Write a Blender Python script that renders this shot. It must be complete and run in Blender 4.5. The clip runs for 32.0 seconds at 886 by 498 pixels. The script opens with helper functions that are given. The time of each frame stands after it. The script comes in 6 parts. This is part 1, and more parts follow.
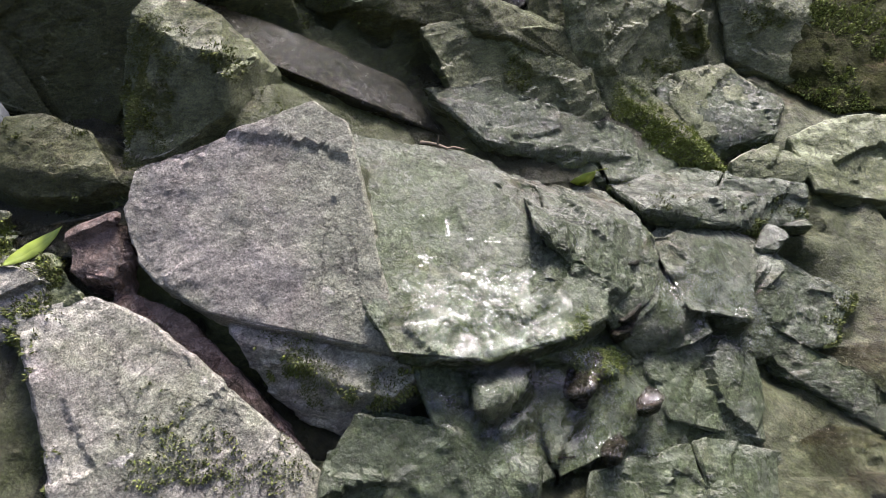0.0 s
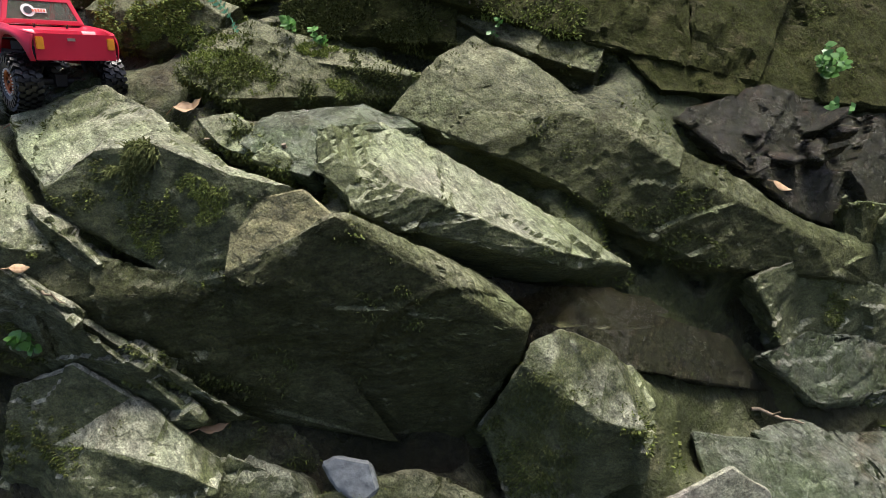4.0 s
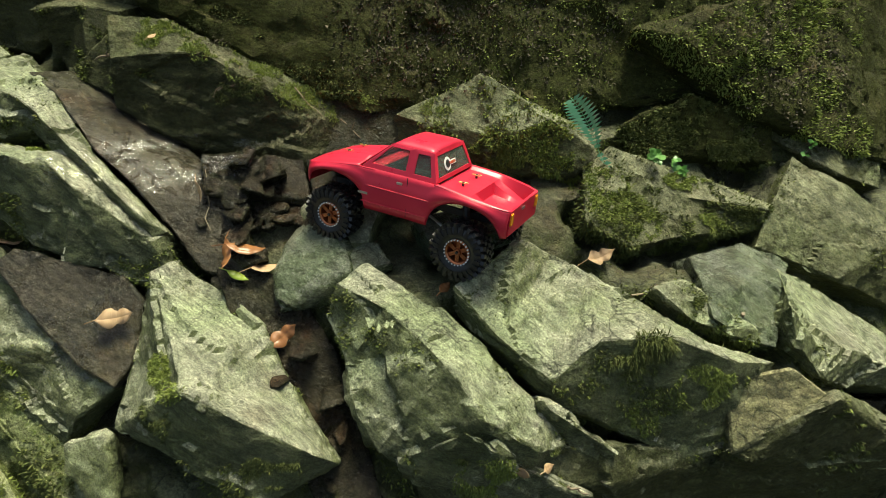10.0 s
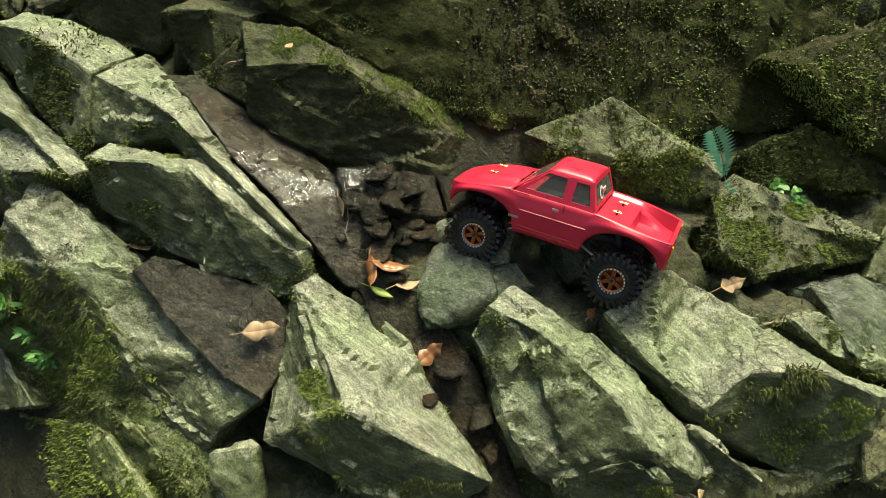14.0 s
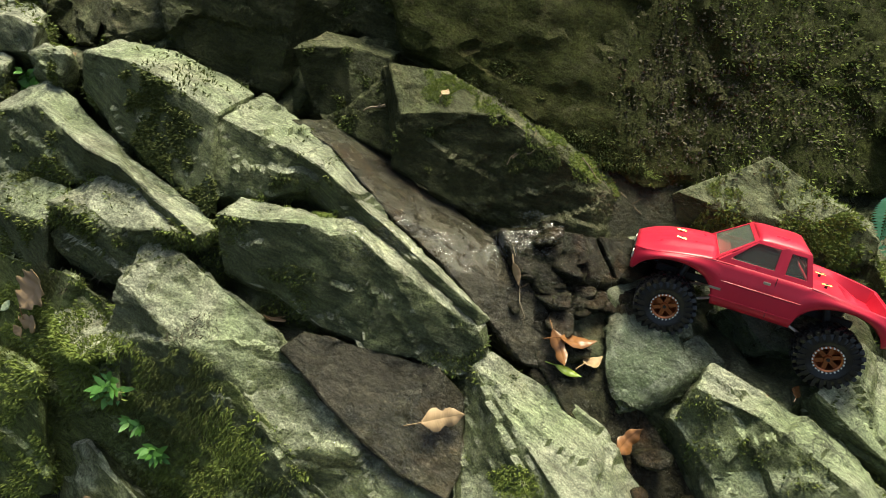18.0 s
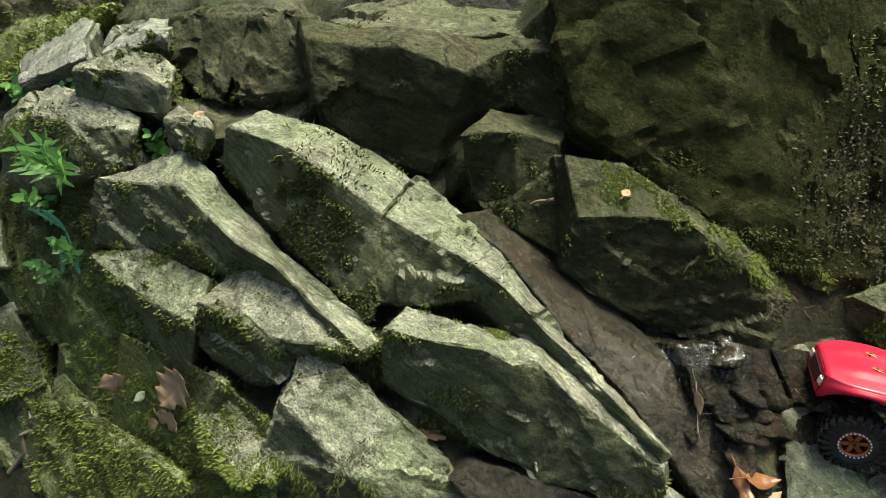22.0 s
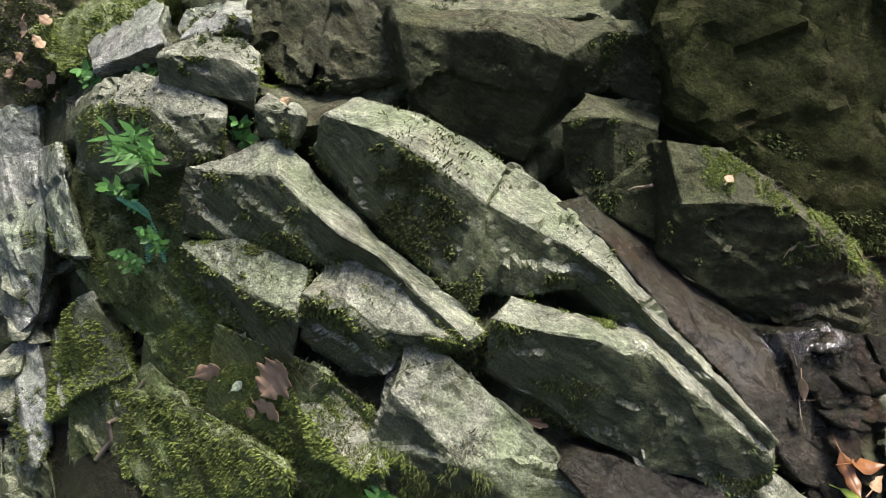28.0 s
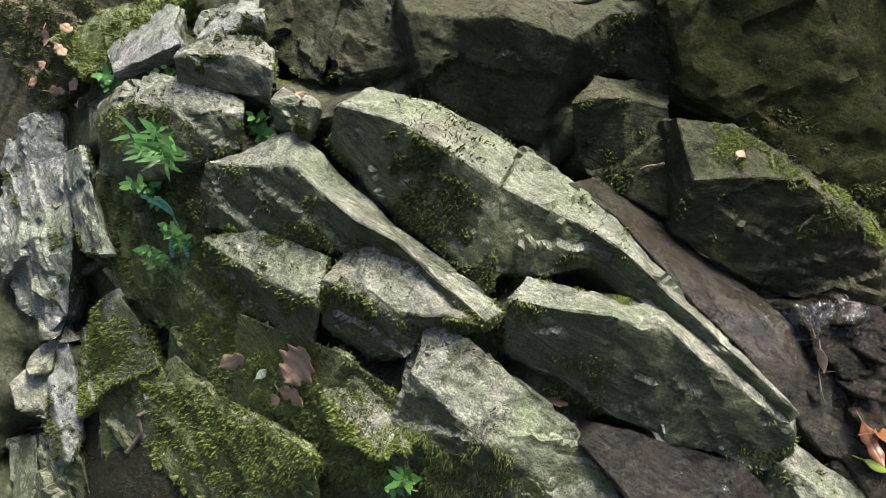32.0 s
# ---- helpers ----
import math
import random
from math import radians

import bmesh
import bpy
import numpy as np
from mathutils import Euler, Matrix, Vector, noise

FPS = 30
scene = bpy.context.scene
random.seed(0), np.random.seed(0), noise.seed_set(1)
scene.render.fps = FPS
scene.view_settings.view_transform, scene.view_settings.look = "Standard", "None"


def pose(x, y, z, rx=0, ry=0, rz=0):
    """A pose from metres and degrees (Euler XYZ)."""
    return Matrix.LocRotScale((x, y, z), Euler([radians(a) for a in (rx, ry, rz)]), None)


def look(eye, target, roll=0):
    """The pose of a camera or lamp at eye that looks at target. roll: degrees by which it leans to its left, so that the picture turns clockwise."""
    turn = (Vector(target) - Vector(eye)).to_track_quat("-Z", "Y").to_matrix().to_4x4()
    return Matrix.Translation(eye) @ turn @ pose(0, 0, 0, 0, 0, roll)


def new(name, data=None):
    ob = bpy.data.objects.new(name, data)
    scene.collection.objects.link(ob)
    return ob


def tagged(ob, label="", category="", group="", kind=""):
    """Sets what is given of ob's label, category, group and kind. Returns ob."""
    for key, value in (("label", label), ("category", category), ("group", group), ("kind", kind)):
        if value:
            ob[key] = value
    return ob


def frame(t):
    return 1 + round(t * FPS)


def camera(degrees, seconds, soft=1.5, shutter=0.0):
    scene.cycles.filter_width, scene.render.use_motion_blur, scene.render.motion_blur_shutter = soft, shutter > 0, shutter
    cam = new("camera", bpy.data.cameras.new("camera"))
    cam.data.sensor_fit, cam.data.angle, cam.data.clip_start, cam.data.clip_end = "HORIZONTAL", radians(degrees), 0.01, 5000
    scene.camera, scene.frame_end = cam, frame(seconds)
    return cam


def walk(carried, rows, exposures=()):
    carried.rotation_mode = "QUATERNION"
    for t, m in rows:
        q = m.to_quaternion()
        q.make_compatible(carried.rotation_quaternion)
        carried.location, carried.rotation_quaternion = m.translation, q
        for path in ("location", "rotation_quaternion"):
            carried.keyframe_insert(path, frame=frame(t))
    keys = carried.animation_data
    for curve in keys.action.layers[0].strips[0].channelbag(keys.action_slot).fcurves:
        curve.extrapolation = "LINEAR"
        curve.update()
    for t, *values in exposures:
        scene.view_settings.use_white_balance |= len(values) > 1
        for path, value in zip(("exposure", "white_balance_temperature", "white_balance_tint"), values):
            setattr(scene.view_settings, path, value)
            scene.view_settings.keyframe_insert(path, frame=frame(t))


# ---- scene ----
# the exposure and white balance drift as the camera turns towards the light
EXPOSURES = (
    (0.0, 1.02, 5700, 29),
    (2.0, 0.76, 5750, 28),
    (4.5, 0.45, 6000, 14),
    (6.5, 0.36, 6600, 0),
    (15.0, 0.50, 6550, 0),
    (22.0, 0.40, 6200, 6),
    (26.0, 0.46, 5800, 19),
    (32.0, 0.54, 5700, 22),
)
cam = camera(70.00, 32.0, soft=0.45)
walk(cam, [
    (0.0, pose(2.6727, -0.8529, -0.9205, 81.38, 8.87, 38.24)),
    (0.5, pose(2.6330, -0.8636, -0.9172, 81.88, 8.90, 38.64)),
    (1.0, pose(2.5303, -0.8491, -0.7812, 80.36, 8.54, 38.75)),
    (1.5, pose(2.4091, -0.8599, -0.5202, 76.17, 8.16, 37.91)),
    (2.0, pose(2.2729, -0.8854, -0.2675, 72.67, 8.44, 36.89)),
    (2.5, pose(2.1108, -0.9519, -0.1771, 71.66, 8.71, 35.43)),
    (3.0, pose(2.0090, -0.9788, -0.1212, 71.49, 8.51, 34.98)),
    (3.5, pose(1.9408, -0.9608, -0.0168, 70.82, 8.53, 35.58)),
    (4.0, pose(1.7355, -0.9953, 0.2453, 66.70, 8.13, 32.79)),
    (4.5, pose(1.6636, -1.0175, 0.4193, 64.43, 8.42, 32.53)),
    (6.5, pose(1.1941, -1.2693, 0.7847, 59.00, 8.04, 26.38)),
    (7.0, pose(1.1073, -1.2751, 0.7875, 59.40, 7.73, 26.60)),
    (7.5, pose(1.0632, -1.2756, 0.7766, 59.75, 7.79, 26.61)),
    (8.0, pose(0.9239, -1.3073, 0.8273, 58.87, 6.72, 24.41)),
    (8.5, pose(0.8739, -1.2805, 0.8346, 58.41, 6.53, 23.69)),
    (9.0, pose(0.7160, -1.3162, 0.8495, 58.12, 5.51, 21.32)),
    (9.5, pose(0.5681, -1.3510, 0.8714, 57.88, 4.08, 19.92)),
    (10.0, pose(0.5338, -1.3575, 0.8739, 57.92, 3.38, 20.39)),
    (10.5, pose(0.5067, -1.4006, 0.8867, 57.98, 3.02, 20.18)),
    (11.0, pose(0.4725, -1.3977, 0.8984, 57.69, 2.70, 20.06)),
    (11.5, pose(0.4672, -1.4002, 0.8949, 57.77, 2.61, 20.32)),
    (12.0, pose(0.4169, -1.4101, 0.8949, 57.74, 2.35, 20.01)),
    (12.5, pose(0.3754, -1.4278, 0.8913, 57.90, 2.12, 19.76)),
    (13.0, pose(0.3400, -1.4322, 0.9067, 57.59, 1.79, 20.38)),
    (13.5, pose(0.2636, -1.4350, 0.9374, 57.09, 1.36, 20.54)),
    (14.0, pose(0.1836, -1.4561, 0.9740, 56.37, 0.76, 20.25)),
    (14.5, pose(0.0885, -1.4418, 1.0178, 55.57, 0.12, 19.95)),
    (15.0, pose(-0.0655, -1.4217, 1.0414, 55.60, -0.87, 18.44)),
    (15.5, pose(-0.1825, -1.4278, 0.9875, 57.32, -1.28, 17.32)),
    (17.5, pose(-0.3947, -1.4750, 0.9456, 59.07, -3.16, 14.24)),
    (18.0, pose(-0.4113, -1.4518, 0.9687, 58.49, -3.29, 14.54)),
    (18.5, pose(-0.4164, -1.4510, 0.9719, 58.58, -3.36, 14.72)),
    (19.0, pose(-0.4543, -1.4315, 0.9977, 58.21, -3.55, 14.98)),
    (19.5, pose(-0.5375, -1.3910, 1.0574, 56.51, -4.40, 15.10)),
    (20.0, pose(-0.6542, -1.3846, 1.0620, 56.21, -5.29, 14.54)),
    (20.5, pose(-0.7062, -1.4012, 1.0492, 56.75, -5.61, 13.82)),
    (21.0, pose(-0.7238, -1.4013, 1.0544, 56.84, -5.31, 14.22)),
    (21.5, pose(-0.7752, -1.3367, 1.1116, 55.22, -5.18, 15.39)),
    (22.0, pose(-0.8321, -1.2762, 1.1629, 53.48, -5.39, 16.51)),
    (22.5, pose(-0.8568, -1.2394, 1.1937, 52.51, -5.56, 16.92)),
    (23.0, pose(-0.8659, -1.2584, 1.1757, 52.63, -5.43, 16.93)),
    (23.5, pose(-0.8789, -1.2619, 1.1730, 52.53, -5.43, 17.03)),
    (24.0, pose(-0.8883, -1.2633, 1.1718, 52.31, -5.39, 17.22)),
    (24.5, pose(-0.9063, -1.2754, 1.1680, 52.23, -5.49, 17.11)),
    (25.0, pose(-0.9173, -1.2837, 1.1627, 52.11, -5.51, 17.19)),
    (25.5, pose(-0.9162, -1.2913, 1.1552, 52.05, -5.32, 17.36)),
    (27.5, pose(-1.0106, -1.2974, 1.1668, 51.07, -5.10, 16.58)),
    (28.0, pose(-1.0312, -1.3049, 1.1634, 51.03, -4.92, 16.33)),
    (28.5, pose(-1.0226, -1.3099, 1.1638, 51.08, -4.55, 16.49)),
    (29.0, pose(-1.0181, -1.3138, 1.1653, 51.11, -4.25, 16.61)),
    (29.5, pose(-1.0254, -1.3201, 1.1639, 51.10, -3.97, 16.48)),
    (30.0, pose(-1.0265, -1.3281, 1.1581, 51.22, -3.69, 16.40)),
    (30.5, pose(-1.0123, -1.3343, 1.1510, 51.47, -3.32, 16.57)),
    (31.0, pose(-1.0101, -1.3374, 1.1501, 51.42, -3.03, 16.57)),
    (31.5, pose(-1.0087, -1.3438, 1.1450, 51.49, -2.74, 16.55)),
    (32.0, pose(-1.0159, -1.3434, 1.1470, 51.31, -2.55, 16.40)),
], EXPOSURES)

# ---- world and light ----
BANK = Vector((0.38, -0.59, 0.71)).normalized()
world = bpy.data.worlds.new("forest_sky")
scene.world = world
world.use_nodes = True
wn = world.node_tree.nodes
sky = wn.new("ShaderNodeTexSky")
sky.sky_type = "NISHITA"
sky.sun_disc = False
sky.dust_density = 6.0
sky.ozone_density = 0.2
sky.sun_elevation = radians(67)
sky.sun_rotation = radians(17)
world.node_tree.links.new(sky.outputs[0], wn["Background"].inputs[0])
wn["Background"].inputs[1].default_value = 0.125
lamp = bpy.data.lights.new("sun", "SUN")
lamp.energy, lamp.angle, lamp.color = 5.0, radians(22), (1.0, 0.95, 0.74)
sun = new("sun", lamp)
sun.matrix_world = look((0.35, 1.15, 2.9), (0.0, 0.0, 0.0))


# ---- materials ----
# the beds' run and dip: x along the ridges, z across the layers
RUN = Vector((0.92, -0.22, -0.34)).normalized()
STRATA = Vector((0.25, -0.45, 0.86)).normalized()
ALONG = Matrix((RUN, STRATA.cross(RUN).normalized(), STRATA)).to_euler()


class Mat:
    def __init__(self, name):
        self.m = bpy.data.materials.new(name)
        self.m.use_nodes = True
        self.t = self.m.node_tree
        self.b = self.t.nodes["Principled BSDF"]
        self.pos = self.t.nodes.new("ShaderNodeNewGeometry")

    def link(self, a, b):
        self.t.links.new(a, b)

    def set(self, key, value):
        self.b.inputs[key].default_value = value
        return self

    def noise(self, scale, detail=6, rough=0.6, warp=0.0, stretch=None):
        n = self.t.nodes.new("ShaderNodeTexNoise")
        n.inputs["Scale"].default_value, n.inputs["Detail"].default_value = scale, detail
        n.inputs["Roughness"].default_value, n.inputs["Distortion"].default_value = rough, warp
        src = self.pos.outputs["Position"]
        if stretch:
            lie = self.t.nodes.new("ShaderNodeMapping")
            lie.inputs["Rotation"].default_value = ALONG
            pull = self.t.nodes.new("ShaderNodeMapping")
            pull.inputs["Scale"].default_value = stretch
            self.link(src, lie.inputs[0])
            self.link(lie.outputs[0], pull.inputs[0])
            src = pull.outputs[0]
        self.link(src, n.inputs["Vector"])
        return n.outputs["Fac"]

    def ramp(self, src, a, b, va=0.0, vb=1.0):
        r = self.t.nodes.new("ShaderNodeMapRange")
        r.inputs[1].default_value, r.inputs[2].default_value = a, b
        r.inputs[3].default_value, r.inputs[4].default_value = va, vb
        self.link(src, r.inputs[0])
        return r.outputs[0]

    def math(self, op, a, b):
        n = self.t.nodes.new("ShaderNodeMath")
        n.operation = op
        for i, v in enumerate((a, b)):
            if isinstance(v, (int, float)):
                n.inputs[i].default_value = v
            else:
                self.link(v, n.inputs[i])
        return n.outputs[0]

    def mix(self, fac, a, b):
        n = self.t.nodes.new("ShaderNodeMix")
        n.data_type = "RGBA"
        for i, v in ((0, fac), (6, a), (7, b)):
            if isinstance(v, (int, float)):
                n.inputs[i].default_value = v
            elif isinstance(v, tuple):
                n.inputs[i].default_value = (*v, 1)
            else:
                self.link(v, n.inputs[i])
        return n.outputs[2]

    def times(self, colour, grey):
        n = self.t.nodes.new("ShaderNodeMix")
        n.data_type, n.blend_type = "RGBA", "MULTIPLY"
        n.inputs[0].default_value = 1.0
        self.link(colour, n.inputs[6])
        self.link(grey, n.inputs[7])
        return n.outputs[2]

    def bump(self, height, strength, distance, after=None):
        n = self.t.nodes.new("ShaderNodeBump")
        n.inputs["Strength"].default_value, n.inputs["Distance"].default_value = strength, distance
        self.link(height, n.inputs["Height"])
        if after:
            self.link(after, n.inputs["Normal"])
        self.link(n.outputs[0], self.b.inputs["Normal"])
        return n.outputs[0]

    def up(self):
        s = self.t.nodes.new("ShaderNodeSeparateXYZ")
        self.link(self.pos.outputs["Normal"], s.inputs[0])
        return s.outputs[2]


def rock_material(name, pale, dark, algae_shade, algae_shade_much, rough=(0.42, 0.8), stain=(0.16, 0.10, 0.05), stain_much=0.3, moss=(0.07, 0.10, 0.02), moss_much=0.5, film_much=0.5, shine=0.35):
    """Fractured sandstone: mottled stone, brown stains, algal growth and painted shade on the steep sides, moss specks
    and crusts.
    """
    m = Mat(name)
    big, mid, fine = m.noise(2.3, 4), m.noise(11, 8, 0.68, 0.4), m.noise(95, 6, 0.7)
    col = m.mix(m.ramp(mid, 0.3, 0.7), dark, pale)
    col = m.mix(m.math("MULTIPLY", m.ramp(fine, 0.42, 0.68), 0.32), col, tuple(0.55 * c for c in dark))
    col = m.mix(m.math("MULTIPLY", m.ramp(m.noise(5.5, 5, 0.6, 1.0), 0.52, 0.68), stain_much), col, stain)
    grain = m.noise(26, 8, 0.72, 0.6, (0.22, 0.9, 2.4))
    col = m.mix(m.math("MULTIPLY", m.ramp(grain, 0.50, 0.66), 0.42), col, tuple(0.4 * c for c in dark))
    crack = m.t.nodes.new("ShaderNodeTexVoronoi")
    crack.feature = "DISTANCE_TO_EDGE"
    crack.inputs["Scale"].default_value = 6.5
    warp = m.t.nodes.new("ShaderNodeVectorMath")
    warp.operation = "ADD"
    wob = m.t.nodes.new("ShaderNodeTexNoise")
    wob.inputs["Scale"].default_value, wob.inputs["Detail"].default_value = 5.0, 5
    m.link(m.pos.outputs["Position"], wob.inputs["Vector"])
    scaled = m.t.nodes.new("ShaderNodeVectorMath")
    scaled.operation = "SCALE"
    scaled.inputs["Scale"].default_value = 0.35
    m.link(wob.outputs["Color"], scaled.inputs[0])
    m.link(m.pos.outputs["Position"], warp.inputs[0])
    m.link(scaled.outputs[0], warp.inputs[1])
    m.link(warp.outputs[0], crack.inputs["Vector"])
    film = m.math("MULTIPLY", m.ramp(m.noise(1.9, 6, 0.65, 0.8), 0.44, 0.6), film_much)
    col = m.mix(film, col, tuple(0.5 * (c + p) * k for c, p, k in zip(pale, dark, (0.72, 0.92, 0.55))))
    chips = m.noise(34, 5, 0.7, 0.3)
    col = m.mix(m.math("MULTIPLY", m.ramp(chips, 0.54, 0.66), 0.3), col, tuple(0.5 * c for c in dark))
    worn = m.math("MULTIPLY", m.ramp(m.pos.outputs["Pointiness"], 0.515, 0.56), m.ramp(mid, 0.35, 0.6))
    col = m.mix(m.math("MULTIPLY", worn, 0.35), col, tuple(min(0.85, 1.15 * c) for c in pale))
    gap = m.math("MULTIPLY", m.ramp(crack.outputs["Distance"], 0.0, 0.022, 1.0, 0.0), m.ramp(m.noise(3.1, 3), 0.46, 0.6))
    col = m.mix(m.math("MULTIPLY", gap, 0.8), col, tuple(0.22 * c for c in dark))
    pits = m.ramp(m.noise(240, 3, 0.8), 0.5, 0.66)
    col = m.mix(m.math("MULTIPLY", pits, 0.15), col, tuple(0.35 * c for c in dark))
    # darker colour by slope: part algal growth, part shade painted into the stone
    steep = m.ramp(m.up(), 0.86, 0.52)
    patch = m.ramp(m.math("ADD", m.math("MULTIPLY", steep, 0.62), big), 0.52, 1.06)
    col = m.mix(m.math("MULTIPLY", patch, algae_shade_much), col, algae_shade)
    speck = m.math("MULTIPLY", m.ramp(m.noise(42, 6, 0.75), 0.56, 0.66), m.ramp(m.noise(3.7, 3), 0.47, 0.6))
    col = m.mix(m.math("MULTIPLY", speck, moss_much), col, moss)
    crust = m.math("MULTIPLY", m.ramp(m.noise(17, 3), 0.66, 0.70), 0.35)
    col = m.mix(crust, col, tuple(min(1, 1.35 * c) for c in pale))
    flakes = m.noise(60, 6, 0.75, 0.4, (0.25, 0.8, 2.2))
    detail = m.math("MULTIPLY", m.ramp(flakes, 0.36, 0.64, 1.4, 0.58), m.ramp(m.noise(21, 7, 0.75, 0.4), 0.34, 0.66, 1.25, 0.75))
    detail = m.math("MULTIPLY", detail, m.ramp(m.noise(230, 4, 0.8), 0.35, 0.65, 1.45, 0.55))
    col = m.times(col, detail)
    m.link(col, m.b.inputs["Base Color"])
    m.link(m.ramp(mid, 0.35, 0.65, *rough), m.b.inputs["Roughness"])
    layers = m.noise(46, 5, 0.6, 0.5, (0.15, 0.7, 3.0))
    n = m.bump(grain, 0.8, 0.024)
    n = m.bump(mid, 0.3, 0.02, n)
    n = m.bump(layers, 0.8, 0.010, n)
    n = m.bump(gap, 0.7, -0.02, n)
    n = m.bump(chips, 0.7, 0.012, n)
    n = m.bump(flakes, 0.8, 0.008, n)
    m.bump(fine, 1.0, 0.011, n)
    m.set("Specular IOR Level", shine)
    return m.m


OLIVE = (0.060, 0.072, 0.022)
ROCK = {
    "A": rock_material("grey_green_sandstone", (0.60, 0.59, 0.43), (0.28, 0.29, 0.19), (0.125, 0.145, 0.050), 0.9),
    # paler sandstone for the upper bank, its sunlight painted into the colour
    "B": rock_material("painted_sunlit_sandstone", (0.66, 0.66, 0.56), (0.40, 0.40, 0.32), (0.12, 0.14, 0.06), 0.5),
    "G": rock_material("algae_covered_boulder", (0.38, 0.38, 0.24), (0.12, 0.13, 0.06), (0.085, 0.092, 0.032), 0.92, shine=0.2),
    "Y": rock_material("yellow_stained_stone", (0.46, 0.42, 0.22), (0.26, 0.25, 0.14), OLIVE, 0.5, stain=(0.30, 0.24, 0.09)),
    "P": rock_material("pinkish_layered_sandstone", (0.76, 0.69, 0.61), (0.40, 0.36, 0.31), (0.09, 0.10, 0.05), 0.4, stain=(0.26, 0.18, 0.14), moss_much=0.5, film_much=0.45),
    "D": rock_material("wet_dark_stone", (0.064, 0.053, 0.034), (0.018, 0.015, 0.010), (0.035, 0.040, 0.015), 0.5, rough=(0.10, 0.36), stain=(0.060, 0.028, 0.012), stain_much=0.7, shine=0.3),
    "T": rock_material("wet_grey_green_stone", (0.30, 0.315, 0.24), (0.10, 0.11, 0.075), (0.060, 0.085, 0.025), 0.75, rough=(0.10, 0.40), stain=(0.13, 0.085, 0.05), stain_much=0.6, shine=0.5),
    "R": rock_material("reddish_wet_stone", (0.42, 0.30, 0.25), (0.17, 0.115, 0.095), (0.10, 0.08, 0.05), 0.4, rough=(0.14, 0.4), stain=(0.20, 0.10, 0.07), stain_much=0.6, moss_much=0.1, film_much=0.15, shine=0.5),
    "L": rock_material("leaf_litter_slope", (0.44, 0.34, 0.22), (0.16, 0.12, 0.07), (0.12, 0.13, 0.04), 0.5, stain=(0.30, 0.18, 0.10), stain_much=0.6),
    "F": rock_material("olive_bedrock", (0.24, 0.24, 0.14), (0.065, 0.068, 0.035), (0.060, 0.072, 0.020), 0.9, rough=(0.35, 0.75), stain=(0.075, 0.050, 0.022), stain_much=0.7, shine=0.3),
    # olive-brown ledge stone, darkened with the painted-in shade below the wall
    "U": rock_material("shaded_olive_ledge", (0.23, 0.22, 0.13), (0.075, 0.075, 0.038), (0.055, 0.060, 0.022), 0.9, stain=(0.12, 0.085, 0.045), stain_much=0.6, shine=0.15),
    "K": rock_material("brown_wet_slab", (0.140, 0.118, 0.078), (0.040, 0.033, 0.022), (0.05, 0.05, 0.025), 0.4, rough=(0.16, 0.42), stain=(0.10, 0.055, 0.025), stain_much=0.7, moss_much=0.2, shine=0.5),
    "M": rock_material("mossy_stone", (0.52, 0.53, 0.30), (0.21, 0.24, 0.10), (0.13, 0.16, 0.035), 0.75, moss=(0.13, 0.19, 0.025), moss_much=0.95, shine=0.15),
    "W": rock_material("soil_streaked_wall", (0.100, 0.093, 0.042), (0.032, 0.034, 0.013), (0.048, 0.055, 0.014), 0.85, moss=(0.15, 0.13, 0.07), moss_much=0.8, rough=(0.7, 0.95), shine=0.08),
}


def plain(name, colour, rough=0.6, metal=0.0, vary=0.25, scale=40.0, bump=0.0, coat=0.0):
    m = Mat(name)
    f = m.noise(scale, 5)
    m.link(m.mix(m.ramp(f, 0.3, 0.7), tuple(c * (1 - vary) for c in colour), tuple(min(1, c * (1 + vary)) for c in colour)), m.b.inputs["Base Color"])
    m.set("Roughness", rough).set("Metallic", metal).set("Coat Weight", coat)
    if bump:
        m.bump(f, bump, 0.004)
    return m.m


def leafy(name, a, b, rough=0.6):
    """Leaf colour that varies from piece to piece, lit through a little."""
    m = Mat(name)
    info = m.t.nodes.new("ShaderNodeNewGeometry")
    col = m.mix(info.outputs["Random Per Island"], a, b)
    m.link(m.mix(m.math("MULTIPLY", m.noise(60, 4), 0.5), col, tuple(0.5 * c for c in a)), m.b.inputs["Base Color"])
    m.set("Roughness", rough).set("Subsurface Weight", 0.1).set("Subsurface Radius", (0.01, 0.01, 0.004))
    return m.m


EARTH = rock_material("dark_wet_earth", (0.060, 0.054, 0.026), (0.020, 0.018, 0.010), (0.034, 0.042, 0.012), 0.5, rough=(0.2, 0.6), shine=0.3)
MOSS = leafy("bright_moss", (0.15, 0.20, 0.030), (0.27, 0.31, 0.06), 0.8)
DARK_MOSS = leafy("dark_moss", (0.075, 0.10, 0.018), (0.16, 0.17, 0.04), 0.85)
FERN = leafy("fern_green", (0.13, 0.40, 0.21), (0.20, 0.50, 0.28), 0.5)
GREEN = leafy("seedling_green", (0.09, 0.24, 0.04), (0.16, 0.34, 0.07), 0.45)
DEAD = leafy("dead_leaf_brown", (0.36, 0.22, 0.11), (0.52, 0.36, 0.20), 0.6)
CRUMB = leafy("soil_crumb", (0.08, 0.068, 0.04), (0.15, 0.125, 0.075), 0.9)
ORANGE = leafy("wet_orange_leaf", (0.22, 0.09, 0.03), (0.34, 0.15, 0.05), 0.35)
PALE_LEAF = leafy("pale_green_leaf", (0.42, 0.48, 0.28), (0.52, 0.58, 0.36), 0.5)
